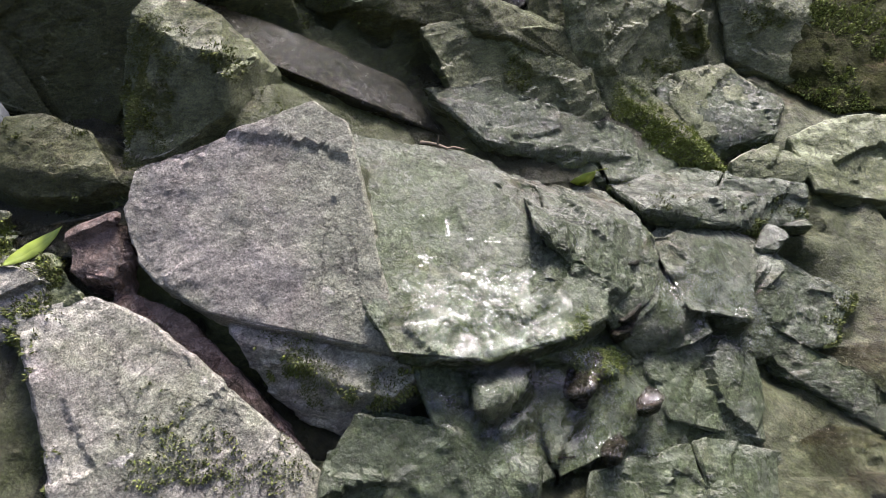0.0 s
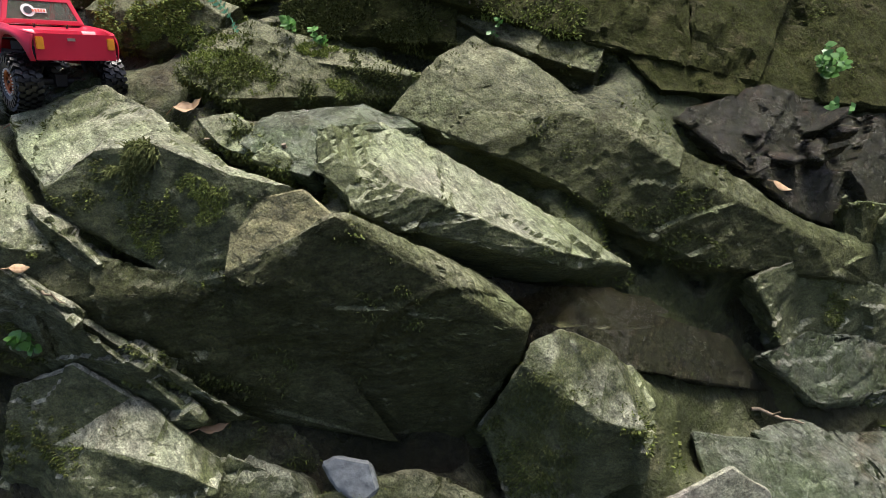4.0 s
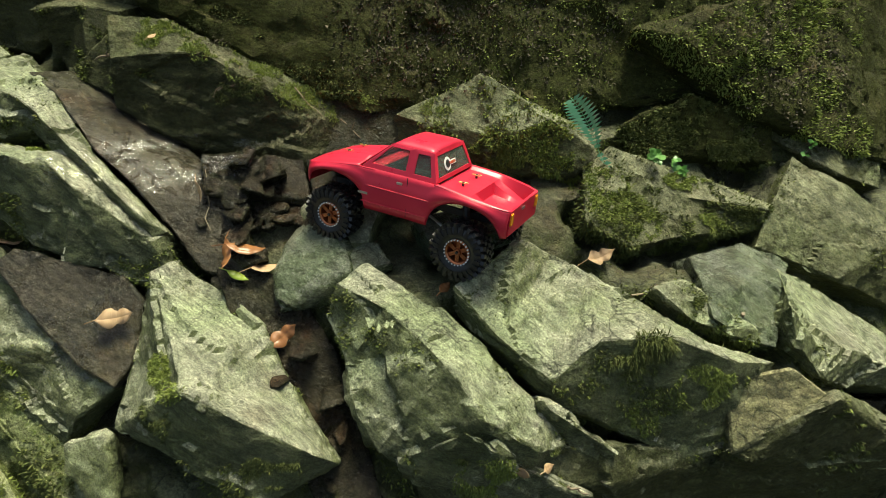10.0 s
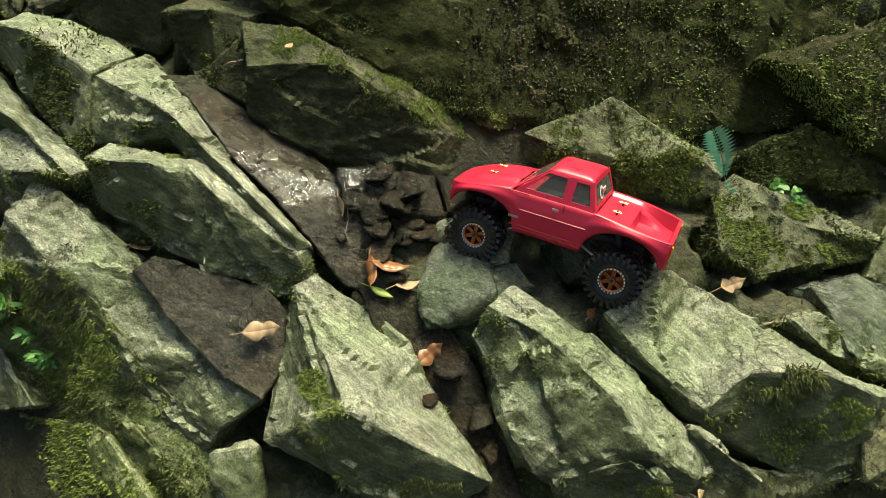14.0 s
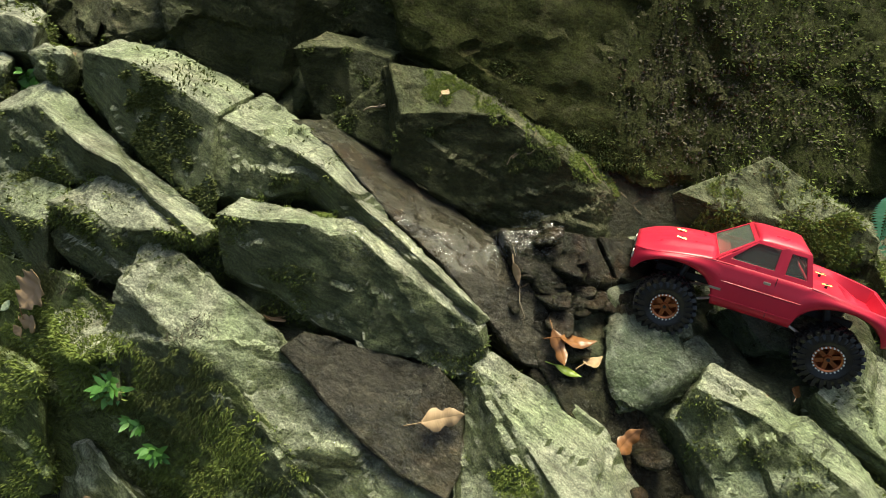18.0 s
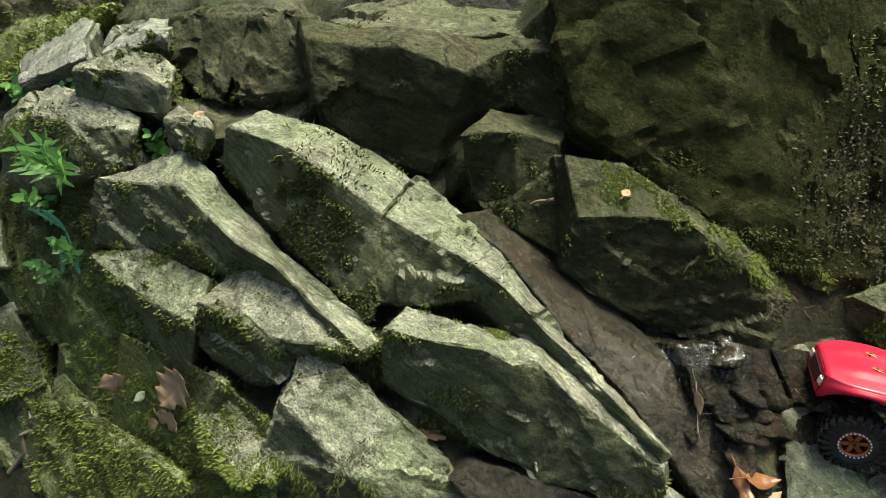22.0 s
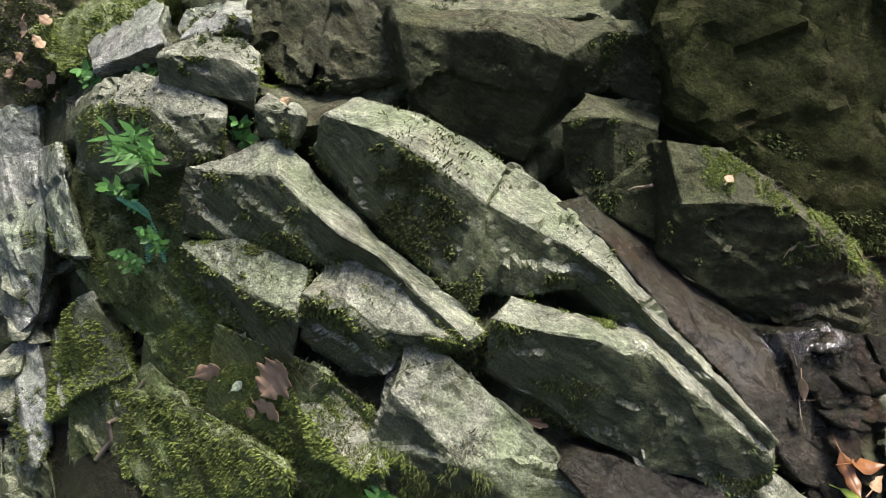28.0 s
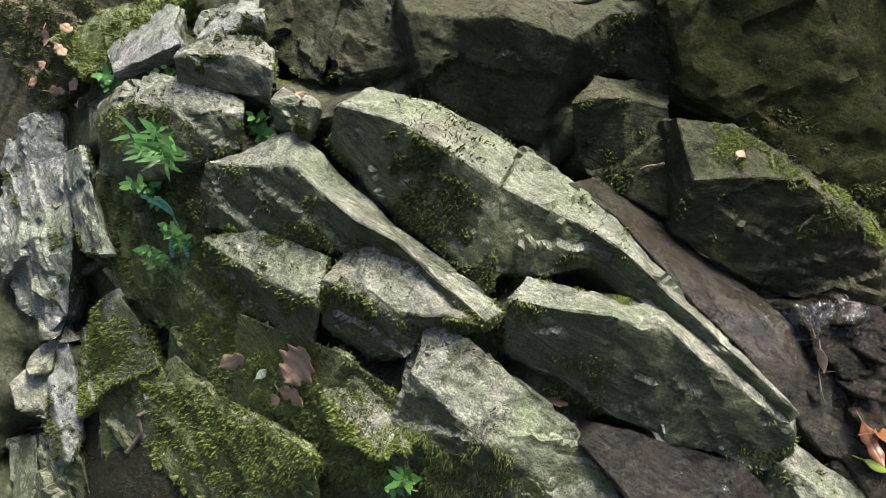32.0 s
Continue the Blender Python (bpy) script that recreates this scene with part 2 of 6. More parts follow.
YELLOW_LEAF = leafy("yellow_green_leaf", (0.24, 0.32, 0.03), (0.30, 0.38, 0.05), 0.4)
TWIG = plain("dead_twig", (0.22, 0.17, 0.11), 0.8, bump=0.4)
STONE = plain("blue_grey_stone", (0.22, 0.235, 0.225), 0.6, vary=0.3, scale=60, bump=0.5)
ROCK["S"] = STONE
RED = Mat("red_lexan_paint")
_f = RED.noise(6, 5)
RED.link(RED.mix(RED.ramp(_f, 0.3, 0.7), (0.47, 0.012, 0.036), (0.58, 0.020, 0.052)), RED.b.inputs["Base Color"])
RED.link(RED.ramp(RED.noise(30, 6), 0.3, 0.7, 0.26, 0.42), RED.b.inputs["Roughness"])
RED.bump(RED.noise(300, 3), 0.06, 0.001)
RED = RED.m
RUBBER = plain("wet_black_rubber", (0.011, 0.011, 0.012), 0.34, vary=0.5, scale=70, bump=0.3)
BLACK = plain("black_nylon", (0.014, 0.014, 0.015), 0.5)
BRONZE = plain("bronze_wheel", (0.42, 0.16, 0.07), 0.30, 0.85, vary=0.2)
STEEL = plain("bright_steel", (0.70, 0.68, 0.62), 0.28, 0.9, vary=0.1)
GOLD = plain("brass_clip", (0.62, 0.42, 0.14), 0.3, 0.9, vary=0.1)
AMBER = plain("amber_lens", (0.85, 0.34, 0.03), 0.2, vary=0.1)
LENS = plain("clear_lamp_lens", (0.75, 0.72, 0.62), 0.2, vary=0.1)
WHITE = plain("white_sticker", (0.78, 0.77, 0.74), 0.4, vary=0.05)
INK = plain("dark_sticker_ink", (0.03, 0.03, 0.03), 0.4)
ORANGE_INK = plain("orange_sticker_ink", (0.55, 0.10, 0.03), 0.4)
GLASS = Mat("tinted_clear_window").set("Base Color", (0.42, 0.46, 0.40, 1)).set("Roughness", 0.06).set("Transmission Weight", 0.9).set("IOR", 1.15).m
WATER = Mat("thin_water").set("Base Color", (0.86, 0.80, 0.66, 1)).set("Transmission Weight", 1.0).set("IOR", 1.33).set("Roughness", 0.03)
WATER.bump(WATER.noise(38, 4, 0.6, 0.8), 0.35, 0.01)
WATER = WATER.m


# ---- building helpers ----
def part(name, bm, material, parent, label="", smooth=None):
    """Links a bmesh as one mesh object under a thing or a part."""
    me = bpy.data.meshes.new(name)
    bm.to_mesh(me)
    bm.free()
    me.materials.append(material)
    if smooth is not None:
        me.shade_smooth()
        me.set_sharp_from_angle(angle=radians(smooth))
    ob = new(name, me)
    ob.parent = parent
    if label:
        tagged(ob, label)
    return ob


def thing(name, at, label, category, group="", turn=None):
    ob = new(name)
    ob.empty_display_size = 0.02
    ob.matrix_world = Matrix.Translation(at) if turn is None else Matrix.Translation(at) @ turn.to_4x4()
    return tagged(ob, label, category, group)


def box(bm, size, m=None, taper=1.0):
    out = bmesh.ops.create_cube(bm, size=1.0)
    for v in out["verts"]:
        k = taper if v.co.z > 0 else 1.0
        v.co = Vector((v.co.x * size[0] * k, v.co.y * size[1] * k, v.co.z * size[2]))
        if m is not None:
            v.co = m @ v.co
    return out["verts"]


def rod(bm, a, b, r, r2=None, sides=8):
    a, b = Vector(a), Vector(b)
    out = bmesh.ops.create_cone(bm, cap_ends=True, segments=sides, radius1=r, radius2=r if r2 is None else r2, depth=(b - a).length)
    m = Matrix.Translation((a + b) / 2) @ (b - a).to_track_quat("Z", "Y").to_matrix().to_4x4()
    for v in out["verts"]:
        v.co = m @ v.co


def upright(normal, spin=0.0):
    """A turn whose z points along normal."""
    return (Vector(normal).to_track_quat("Z", "Y") @ Euler((0, 0, spin)).to_quaternion()).to_matrix()


# ---- ground ----
def bank_height(x, y):
    """The bed of the gully under the blocks: a bank that climbs away from the stream and upstream."""
    cx, cy = min(max(x, -2.6), 2.9), min(max(y, -1.6), 1.9)
    z = 0.358 + 0.829 * cy - 0.023 * cy * cy - 0.529 * cx - 0.04 * cx * cy - 0.227 * cx * cx
    return z + 0.55 * (y - cy) - 0.30 * (x - cx)


def build_ground():
    xs = sorted({*np.linspace(-3, 3.2, 125).round(3), -60, -30, -14, -8, -5, -4, 4, 5, 8, 14, 30, 60})
    ys = sorted({*np.linspace(-1.8, 2.2, 81).round(3), -60, -30, -14, -8, -5, -3, 3, 4, 6, 9, 14, 30, 60})
    verts = []
    for y in ys:
        for x in xs:
            z = max(min(bank_height(x, y), 9.0), -9.0) - 0.235
            if abs(x) < 3.5 and abs(y) < 2.5:
                p = Vector((x, y, 0))
                z += 0.06 * noise.fractal(p * 5, 0.9, 2.1, 5) + 0.025 * noise.noise(p * 24)
            verts.append((x, y, z))
    w = len(xs)
    faces = [(j * w + i, j * w + i + 1, (j + 1) * w + i + 1, (j + 1) * w + i) for j in range(len(ys) - 1) for i in range(w - 1)]
    me = bpy.data.meshes.new("ground")
    me.from_pydata(verts, [], faces)
    me.materials.append(EARTH)
    me.shade_smooth()
    tagged(new("ground", me), "dark wet earth and rubble between the rocks", "ground", kind="structure")


build_ground()


# ---- rocks ----
JOINT = Vector((0.80, 0.55, -0.10)).normalized()


def roughen(bm, seed, big, step):
    """Breaks a smooth block up into flat fracture facets, layers and chips."""
    off = Vector((seed * 3.7, seed * 1.3, seed * 2.1))
    bm.normal_update()
    moves = []
    for v in bm.verts:
        p = v.co + off
        deep = p.dot(STRATA)
        q = (p + STRATA * deep * 0.9 + 0.03 * noise.noise_vector(p * 7)) * 3.6
        c = noise.voronoi(q)[1][0]
        d = big * (1.5 * noise.noise_vector(c * 3.7).dot(q - c) + 0.8 * noise.noise(c * 5.1))
        q2 = (p + STRATA * deep * 1.5) * 11
        c2 = noise.voronoi(q2)[1][0]
        d += 0.42 * big * (1.4 * noise.noise_vector(c2 * 2.9).dot(q2 - c2) + 0.7 * noise.noise(c2 * 4.3))
        h = deep * 15 + 1.6 * noise.noise(p * 3)
        h2 = deep * 47 + 2.0 * noise.noise(p * 5)
        some = max(0.0, noise.noise(p * 2.1) + 0.15)
        d += step * some * ((h % 1.0) ** 2 - 0.35 + 0.4 * ((h2 % 1.0) - 0.5))
        d += 0.25 * big * noise.fractal(p * 12, 0.9, 2.1, 4) + 0.0025 * noise.noise(p * 60)
        moves.append(v.normal * d)
    for v, mv in zip(bm.verts, moves):
        v.co += mv


def split(bm, rng, pieces, gap):
    """Cuts a block along its bedding and across it, and opens the cracks a little."""
    out = [bm]
    while len(out) < pieces:
        out.sort(key=lambda b: -b.calc_volume())
        b = out.pop(0)
        mid = sum((v.co for v in b.verts), Vector()) / len(b.verts)
        size = max((v.co - mid).length for v in b.verts)
        wild = Vector((rng.uniform(-1, 1), rng.uniform(-1, 1), rng.uniform(-1, 1)))
        n = STRATA + 0.35 * wild if rng.random() < 0.45 else JOINT + 0.45 * wild
        n.normalize()
        at = mid + n * size * rng.uniform(-0.18, 0.18)
        for sign in (1, -1):
            half = b.copy()
            bmesh.ops.bisect_plane(half, geom=[*half.verts, *half.edges, *half.faces], plane_co=at + n * sign * gap, plane_no=-n * sign, clear_outer=True)
            rim = [e for e in half.edges if len(e.link_faces) == 1]
            if rim:
                bmesh.ops.holes_fill(half, edges=rim, sides=0)
            shift = BANK * rng.uniform(-0.007, 0.004)
            for v in half.verts:
                v.co += shift
            if len(half.verts) > 3:
                out.append(half)
            else:
                half.free()
        b.free()
    out.sort(key=lambda b: -b.calc_volume())
    return out


PIECES = {"ridge_block": 2, "back_ledge": 3, "wet_rock": 2, "side_block": 2}


def rock(name, mat, label, corners, seed, thick=0.28, grain=0.0165, big=0.020, step=0.007, category="rock", edge=0.005, pieces=0):
    """A fractured block: the hull of its corners, carried back into the bank, cut into pieces, with worn edges and a broken surface."""
    rng = random.Random(seed)
    grain *= 2.2 if mat == "W" else 1.0
    pts = [Vector(c) for c in corners]
    mid = sum(pts, Vector()) / len(pts)
    bm = bmesh.new()
    for p in pts:
        bm.verts.new((p - mid) * 1.04)
        bm.verts.new((p - mid) * 0.92 - BANK * thick)
    res = bmesh.ops.convex_hull(bm, input=bm.verts)
    bmesh.ops.delete(bm, geom=[g for g in {*res["geom_interior"], *res["geom_unused"]} if isinstance(g, bmesh.types.BMVert) and g.is_valid], context="VERTS")
    bmesh.ops.dissolve_limit(bm, angle_limit=radians(9), verts=bm.verts, edges=bm.edges)
    whole = None
    for k, b in enumerate(split(bm, rng, pieces or PIECES.get(name, 1), 0.0012)):
        if edge:
            bmesh.ops.bevel(b, geom=[e for e in b.edges if len(e.link_faces) == 2 and e.calc_face_angle() > 0.25], offset=edge, segments=1, profile=0.6, affect="EDGES", clamp_overlap=True)
        bmesh.ops.triangulate(b, faces=b.faces)
        for _ in range(6):
            long = [e for e in b.edges if e.calc_length() > grain and ((e.verts[0].co + e.verts[1].co) / 2).dot(BANK) > (-9 if mat == "W" else -0.6 * thick)]
            if not long or len(b.verts) > 20000:
                break
            bmesh.ops.subdivide_edges(b, edges=long, cuts=1)
            bmesh.ops.triangulate(b, faces=[f for f in b.faces if len(f.verts) > 3])
        for v in b.verts:
            v.co += mid
        roughen(b, seed + 0.37 * k, big, step)
        for v in b.verts:
            v.co -= mid
        me = bpy.data.meshes.new(name)
        b.to_mesh(me)
        b.free()
        me.materials.append(ROCK[mat])
        me.shade_smooth()
        me.set_sharp_from_angle(angle=radians(28))
        ob = new(name if whole is None else "broken_piece", me)
        if whole is None:
            whole = ob
            ob.location = mid
        else:
            ob.parent = whole
    return tagged(whole, label, category)

def bed(name, mat, label, stations, seed, thick=0.20, grain=0.0165, big=0.012, step=0.015, edge=0.003):
    """A long bed of rock: cross-sections from the back edge over the crest to the foot of its flank, carried back into the bank."""
    rows = [[Vector(p) for p in s] for s in stations]
    mid = sum((p for s in rows for p in s), Vector()) / sum(len(s) for s in rows)
    bm = bmesh.new()
    loops = []
    for s in rows:
        ring = [p - mid for p in s]
        ring = [*ring, ring[-1] - BANK * thick, ring[0] - BANK * thick]
        loops.append([bm.verts.new(p) for p in ring])
    for a, b in zip(loops, loops[1:]):
        for i in range(len(a)):
            j = (i + 1) % len(a)
            bm.faces.new((a[i], a[j], b[j], b[i]))
    bm.faces.new(loops[0])
    bm.faces.new(list(reversed(loops[-1])))
    bmesh.ops.recalc_face_normals(bm, faces=bm.faces)
    bmesh.ops.bevel(bm, geom=[e for e in bm.edges if len(e.link_faces) == 2 and e.calc_face_angle() > 0.3], offset=edge, segments=1, profile=0.6, affect="EDGES", clamp_overlap=True)
    bmesh.ops.triangulate(bm, faces=bm.faces)
    for _ in range(7):
        long = [e for e in bm.edges if e.calc_length() > grain and ((e.verts[0].co + e.verts[1].co) / 2).dot(BANK) > -1.2 * thick]
        if not long or len(bm.verts) > 26000:
            break
        bmesh.ops.subdivide_edges(bm, edges=long, cuts=1)
        bmesh.ops.triangulate(bm, faces=[f for f in bm.faces if len(f.verts) > 3])
    for v in bm.verts:
        v.co += mid
    roughen(bm, seed, big, step)
    for v in bm.verts:
        v.co -= mid
    me = bpy.data.meshes.new(name)
    bm.to_mesh(me)
    bm.free()
    me.materials.append(ROCK[mat])
    me.shade_smooth()
    me.set_sharp_from_angle(angle=radians(28))
    ob = new(name, me)
    ob.location = mid
    return tagged(ob, label, "rock")


# long beds of rock: each station holds the back edge, the crest and the foot of the flank
bed("ridge_block", "A", "long pale ridge block with a dark mossy flank", [((-1.490, -0.179, 0.576), (-1.538, -0.246, 0.558), (-1.559, -0.251, 0.478)), ((-1.357, -0.168, 0.565), (-1.405, -0.275, 0.562), (-1.440, -0.310, 0.415)), ((-1.250, -0.140, 0.515), (-1.282, -0.294, 0.530), (-1.318, -0.358, 0.373)), ((-1.160, -0.173, 0.488), (-1.175, -0.314, 0.482), (-1.155, -0.419, 0.311))], 301)
bed("ridge_block", "A", "long pale ridge with a stepped mossy flank", [((-1.149, -0.152, 0.488), (-1.172, -0.305, 0.480), (-1.224, -0.405, 0.334)), ((-1.039, -0.203, 0.463), (-1.077, -0.322, 0.459), (-1.134, -0.395, 0.332)), ((-0.935, -0.253, 0.426), (-0.990, -0.324, 0.434), (-1.050, -0.368, 0.343)), ((-0.855, -0.303, 0.380), (-0.914, -0.348, 0.412), (-0.967, -0.326, 0.349)), ((-0.770, -0.350, 0.329), (-0.834, -0.371, 0.371), (-0.869, -0.371, 0.322)), ((-0.661, -0.383, 0.261), (-0.718, -0.405, 0.306), (-0.736, -0.414, 0.265)), ((-0.532, -0.425, 0.178), (-0.564, -0.445, 0.216), (-0.549, -0.449, 0.175))], 302)
bed("slab", "K", "brown wet stream slab with a film of water", [((-0.972, -0.106, 0.435), (-1.047, -0.225, 0.461)), ((-0.805, -0.151, 0.352), (-0.934, -0.259, 0.423)), ((-0.635, -0.173, 0.260), (-0.848, -0.302, 0.374)), ((-0.529, -0.233, 0.235), (-0.762, -0.344, 0.319)), ((-0.441, -0.308, 0.178), (-0.643, -0.368, 0.243)), ((-0.345, -0.413, 0.080), (-0.453, -0.425, 0.083))], 303, thick=0.14, big=0.006)
bed("ridge_block", "A", "block with a pale top and a green cracked front", [((-1.085, -0.395, 0.348), (-1.118, -0.457, 0.332), (-1.096, -0.472, 0.205)), ((-1.003, -0.389, 0.346), (-1.023, -0.464, 0.338), (-0.987, -0.491, 0.184)), ((-0.935, -0.386, 0.329), (-0.916, -0.451, 0.344), (-0.865, -0.518, 0.139)), ((-0.859, -0.379, 0.326), (-0.862, -0.453, 0.329), (-0.767, -0.515, 0.116)), ((-0.820, -0.380, 0.317), (-0.818, -0.435, 0.334), (-0.668, -0.499, 0.104)), ((-0.728, -0.405, 0.274), (-0.744, -0.453, 0.289), (-0.587, -0.502, 0.083)), ((-0.615, -0.412, 0.212), (-0.626, -0.455, 0.218), (-0.534, -0.479, 0.085)), ((-0.534, -0.433, 0.169), (-0.549, -0.465, 0.170), (-0.519, -0.462, 0.105))], 304)
bed("ridge_block", "A", "pale ridge block with a mossy step below it", [((-1.769, -0.307, 0.419), (-1.821, -0.336, 0.409), (-1.834, -0.381, 0.269)), ((-1.637, -0.252, 0.482), (-1.695, -0.339, 0.430), (-1.683, -0.392, 0.296)), ((-1.591, -0.267, 0.465), (-1.595, -0.350, 0.459), (-1.537, -0.416, 0.309)), ((-1.522, -0.296, 0.422), (-1.524, -0.375, 0.428), (-1.473, -0.418, 0.322)), ((-1.412, -0.351, 0.386), (-1.433, -0.417, 0.409), (-1.411, -0.417, 0.339)), ((-1.320, -0.367, 0.350), (-1.347, -0.429, 0.389), (-1.332, -0.434, 0.340)), ((-1.222, -0.409, 0.323), (-1.255, -0.458, 0.340), (-1.239, -0.465, 0.306)), ((-1.116, -0.451, 0.289), (-1.140, -0.493, 0.290), (-1.140, -0.481, 0.263))], 305)
bed("ledge", "A", "flat grey ledge with a mossy back edge", [((-1.831, -0.391, 0.253), (-1.799, -0.424, 0.267), (-1.816, -0.416, 0.177)), ((-1.682, -0.393, 0.304), (-1.607, -0.490, 0.255), (-1.660, -0.491, 0.156)), ((-1.485, -0.433, 0.315), (-1.471, -0.533, 0.278), (-1.483, -0.554, 0.144))], 306)
bed("ridge_block", "A", "rounded pale knob of fractured rock", [((-1.460, -0.418, 0.318), (-1.469, -0.511, 0.310), (-1.467, -0.526, 0.206)), ((-1.365, -0.409, 0.361), (-1.390, -0.497, 0.315), (-1.366, -0.534, 0.168)), ((-1.287, -0.428, 0.334), (-1.311, -0.523, 0.290), (-1.288, -0.550, 0.198)), ((-1.203, -0.468, 0.291), (-1.240, -0.515, 0.300), (-1.253, -0.504, 0.245)), ((-1.143, -0.471, 0.268), (-1.182, -0.507, 0.305), (-1.192, -0.501, 0.264))], 307)
bed("ridge_block", "A", "long pale ridge running down to the pool", [((-1.241, -0.498, 0.283), (-1.248, -0.597, 0.223), (-1.286, -0.665, 0.086)), ((-1.129, -0.512, 0.227), (-1.120, -0.640, 0.145), (-1.174, -0.684, -0.003)), ((-0.945, -0.553, 0.142), (-0.974, -0.655, 0.070), (-1.038, -0.706, -0.080)), ((-0.824, -0.610, 0.043), (-0.872, -0.705, -0.020), (-0.938, -0.742, -0.155)), ((-0.699, -0.649, -0.033), (-0.785, -0.713, -0.106), (-0.800, -0.764, -0.205)), ((-0.546, -0.666, -0.081), (-0.634, -0.740, -0.141), (-0.658, -0.762, -0.201))], 308)
bed("ridge_block", "A", "upright wedge of pale rock beside the pool", [((-0.516, -0.447, 0.118), (-0.545, -0.494, 0.108), (-0.609, -0.479, 0.020)), ((-0.405, -0.450, 0.056), (-0.423, -0.603, 0.059), (-0.541, -0.623, -0.052)), ((-0.272, -0.486, 0.011), (-0.311, -0.708, 0.010), (-0.518, -0.742, -0.129)), ((-0.175, -0.559, -0.073), (-0.175, -0.710, -0.030), (-0.303, -0.760, -0.161)), ((-0.012, -0.668, -0.140), (-0.046, -0.691, -0.093), (-0.141, -0.756, -0.207))], 309)
bed("ridge_block", "A", "pale stepped ridge with mossy cracks", [((-0.071, -0.343, 0.116), (-0.115, -0.415, 0.111), (-0.136, -0.432, 0.025)), ((0.026, -0.374, 0.104), (0.019, -0.446, 0.094), (-0.059, -0.508, -0.021)), ((0.130, -0.387, 0.061), (0.138, -0.495, 0.051), (-0.031, -0.565, -0.057)), ((0.245, -0.428, 0.000), (0.179, -0.519, 0.039), (0.056, -0.622, -0.135)), ((0.373, -0.467, -0.091), (0.270, -0.564, -0.033), (0.148, -0.614, -0.195)), ((0.408, -0.484, -0.144), (0.369, -0.543, -0.109), (0.325, -0.556, -0.248))], 310, big=0.016)
bed("ridge_block", "A", "broad grey block with a mossy corner", [((0.231, -0.187, 0.131), (0.133, -0.344, 0.095), (0.155, -0.364, 0.042)), ((0.306, -0.159, 0.094), (0.244, -0.403, 0.032), (0.270, -0.403, -0.022)), ((0.385, -0.170, 0.069), (0.362, -0.432, -0.030), (0.374, -0.429, -0.097)), ((0.464, -0.179, 0.029), (0.442, -0.351, 0.030), (0.444, -0.409, -0.127)), ((0.555, -0.174, -0.017), (0.570, -0.299, 0.030), (0.556, -0.379, -0.207)), ((0.653, -0.207, -0.047), (0.688, -0.271, -0.023), (0.643, -0.359, -0.252)), ((0.800, -0.171, -0.096), (0.716, -0.252, -0.048), (0.739, -0.302, -0.245))], 311)
bed("back_ledge", "U", "long mossy back ridge strewn with twigs", [((-0.871, -0.088, 0.585), (-0.811, -0.179, 0.492), (-0.820, -0.191, 0.373)), ((-0.746, -0.024, 0.555), (-0.698, -0.129, 0.499), (-0.716, -0.195, 0.323)), ((-0.621, -0.020, 0.510), (-0.589, -0.096, 0.496), (-0.600, -0.163, 0.261)), ((-0.522, 0.017, 0.448), (-0.483, -0.080, 0.428), (-0.472, -0.134, 0.231)), ((-0.396, 0.044, 0.381), (-0.384, -0.047, 0.359), (-0.341, -0.111, 0.197)), ((-0.297, 0.099, 0.292), (-0.287, 0.036, 0.276), (-0.289, -0.086, 0.191)), ((-0.134, 0.097, 0.251), (-0.146, 0.038, 0.234), (-0.179, -0.050, 0.172))], 320)
bed("back_ledge", "U", "square block with a pale top edge", [((-1.043, -0.030, 0.617), (-1.078, -0.138, 0.596), (-1.046, -0.128, 0.451)), ((-0.970, 0.009, 0.596), (-0.977, -0.066, 0.595), (-0.927, -0.163, 0.417)), ((-0.874, 0.071, 0.568), (-0.881, -0.037, 0.576), (-0.787, -0.173, 0.373))], 321)
bed("back_ledge", "U", "long grey ledge at the foot of the rock wall", [((-1.491, -0.012, 0.719), (-1.451, -0.070, 0.701), (-1.363, -0.149, 0.556)), ((-1.374, 0.022, 0.717), (-1.347, -0.071, 0.706), (-1.276, -0.132, 0.499)), ((-1.251, 0.021, 0.734), (-1.232, -0.066, 0.723), (-1.138, -0.111, 0.470)), ((-1.135, 0.054, 0.730), (-1.101, -0.056, 0.690), (-1.074, 0.001, 0.573)), ((-1.035, 0.112, 0.740), (-1.038, 0.036, 0.727), (-0.999, 0.040, 0.610)), ((-0.901, 0.166, 0.727), (-0.910, 0.098, 0.717), (-0.853, 0.041, 0.558)), ((-0.783, 0.213, 0.737), (-0.787, 0.189, 0.710), (-0.721, 0.019, 0.515))], 322, big=0.016)
bed("side_block", "A", "rounded pale rock with stepped layers", [((-1.973, -0.101, 0.562), (-1.952, -0.192, 0.573), (-1.950, -0.194, 0.514)), ((-1.899, -0.089, 0.604), (-1.855, -0.183, 0.599), (-1.859, -0.202, 0.514)), ((-1.796, -0.092, 0.609), (-1.763, -0.179, 0.595), (-1.771, -0.206, 0.520)), ((-1.754, -0.097, 0.592), (-1.713, -0.188, 0.582), (-1.708, -0.221, 0.526))], 323, big=0.018)
bed("side_block", "A", "weathered lumpy boulder with weeds in front", [((-2.278, -0.106, 0.368), (-2.277, -0.160, 0.338), (-2.221, -0.233, 0.248)), ((-2.099, -0.145, 0.480), (-2.077, -0.222, 0.460), (-2.044, -0.309, 0.287)), ((-1.946, -0.174, 0.527), (-1.914, -0.257, 0.480), (-1.884, -0.315, 0.375)), ((-1.849, -0.194, 0.520), (-1.820, -0.270, 0.492), (-1.801, -0.300, 0.415)), ((-1.782, -0.205, 0.504), (-1.762, -0.251, 0.502), (-1.763, -0.290, 0.432))], 324, big=0.022)
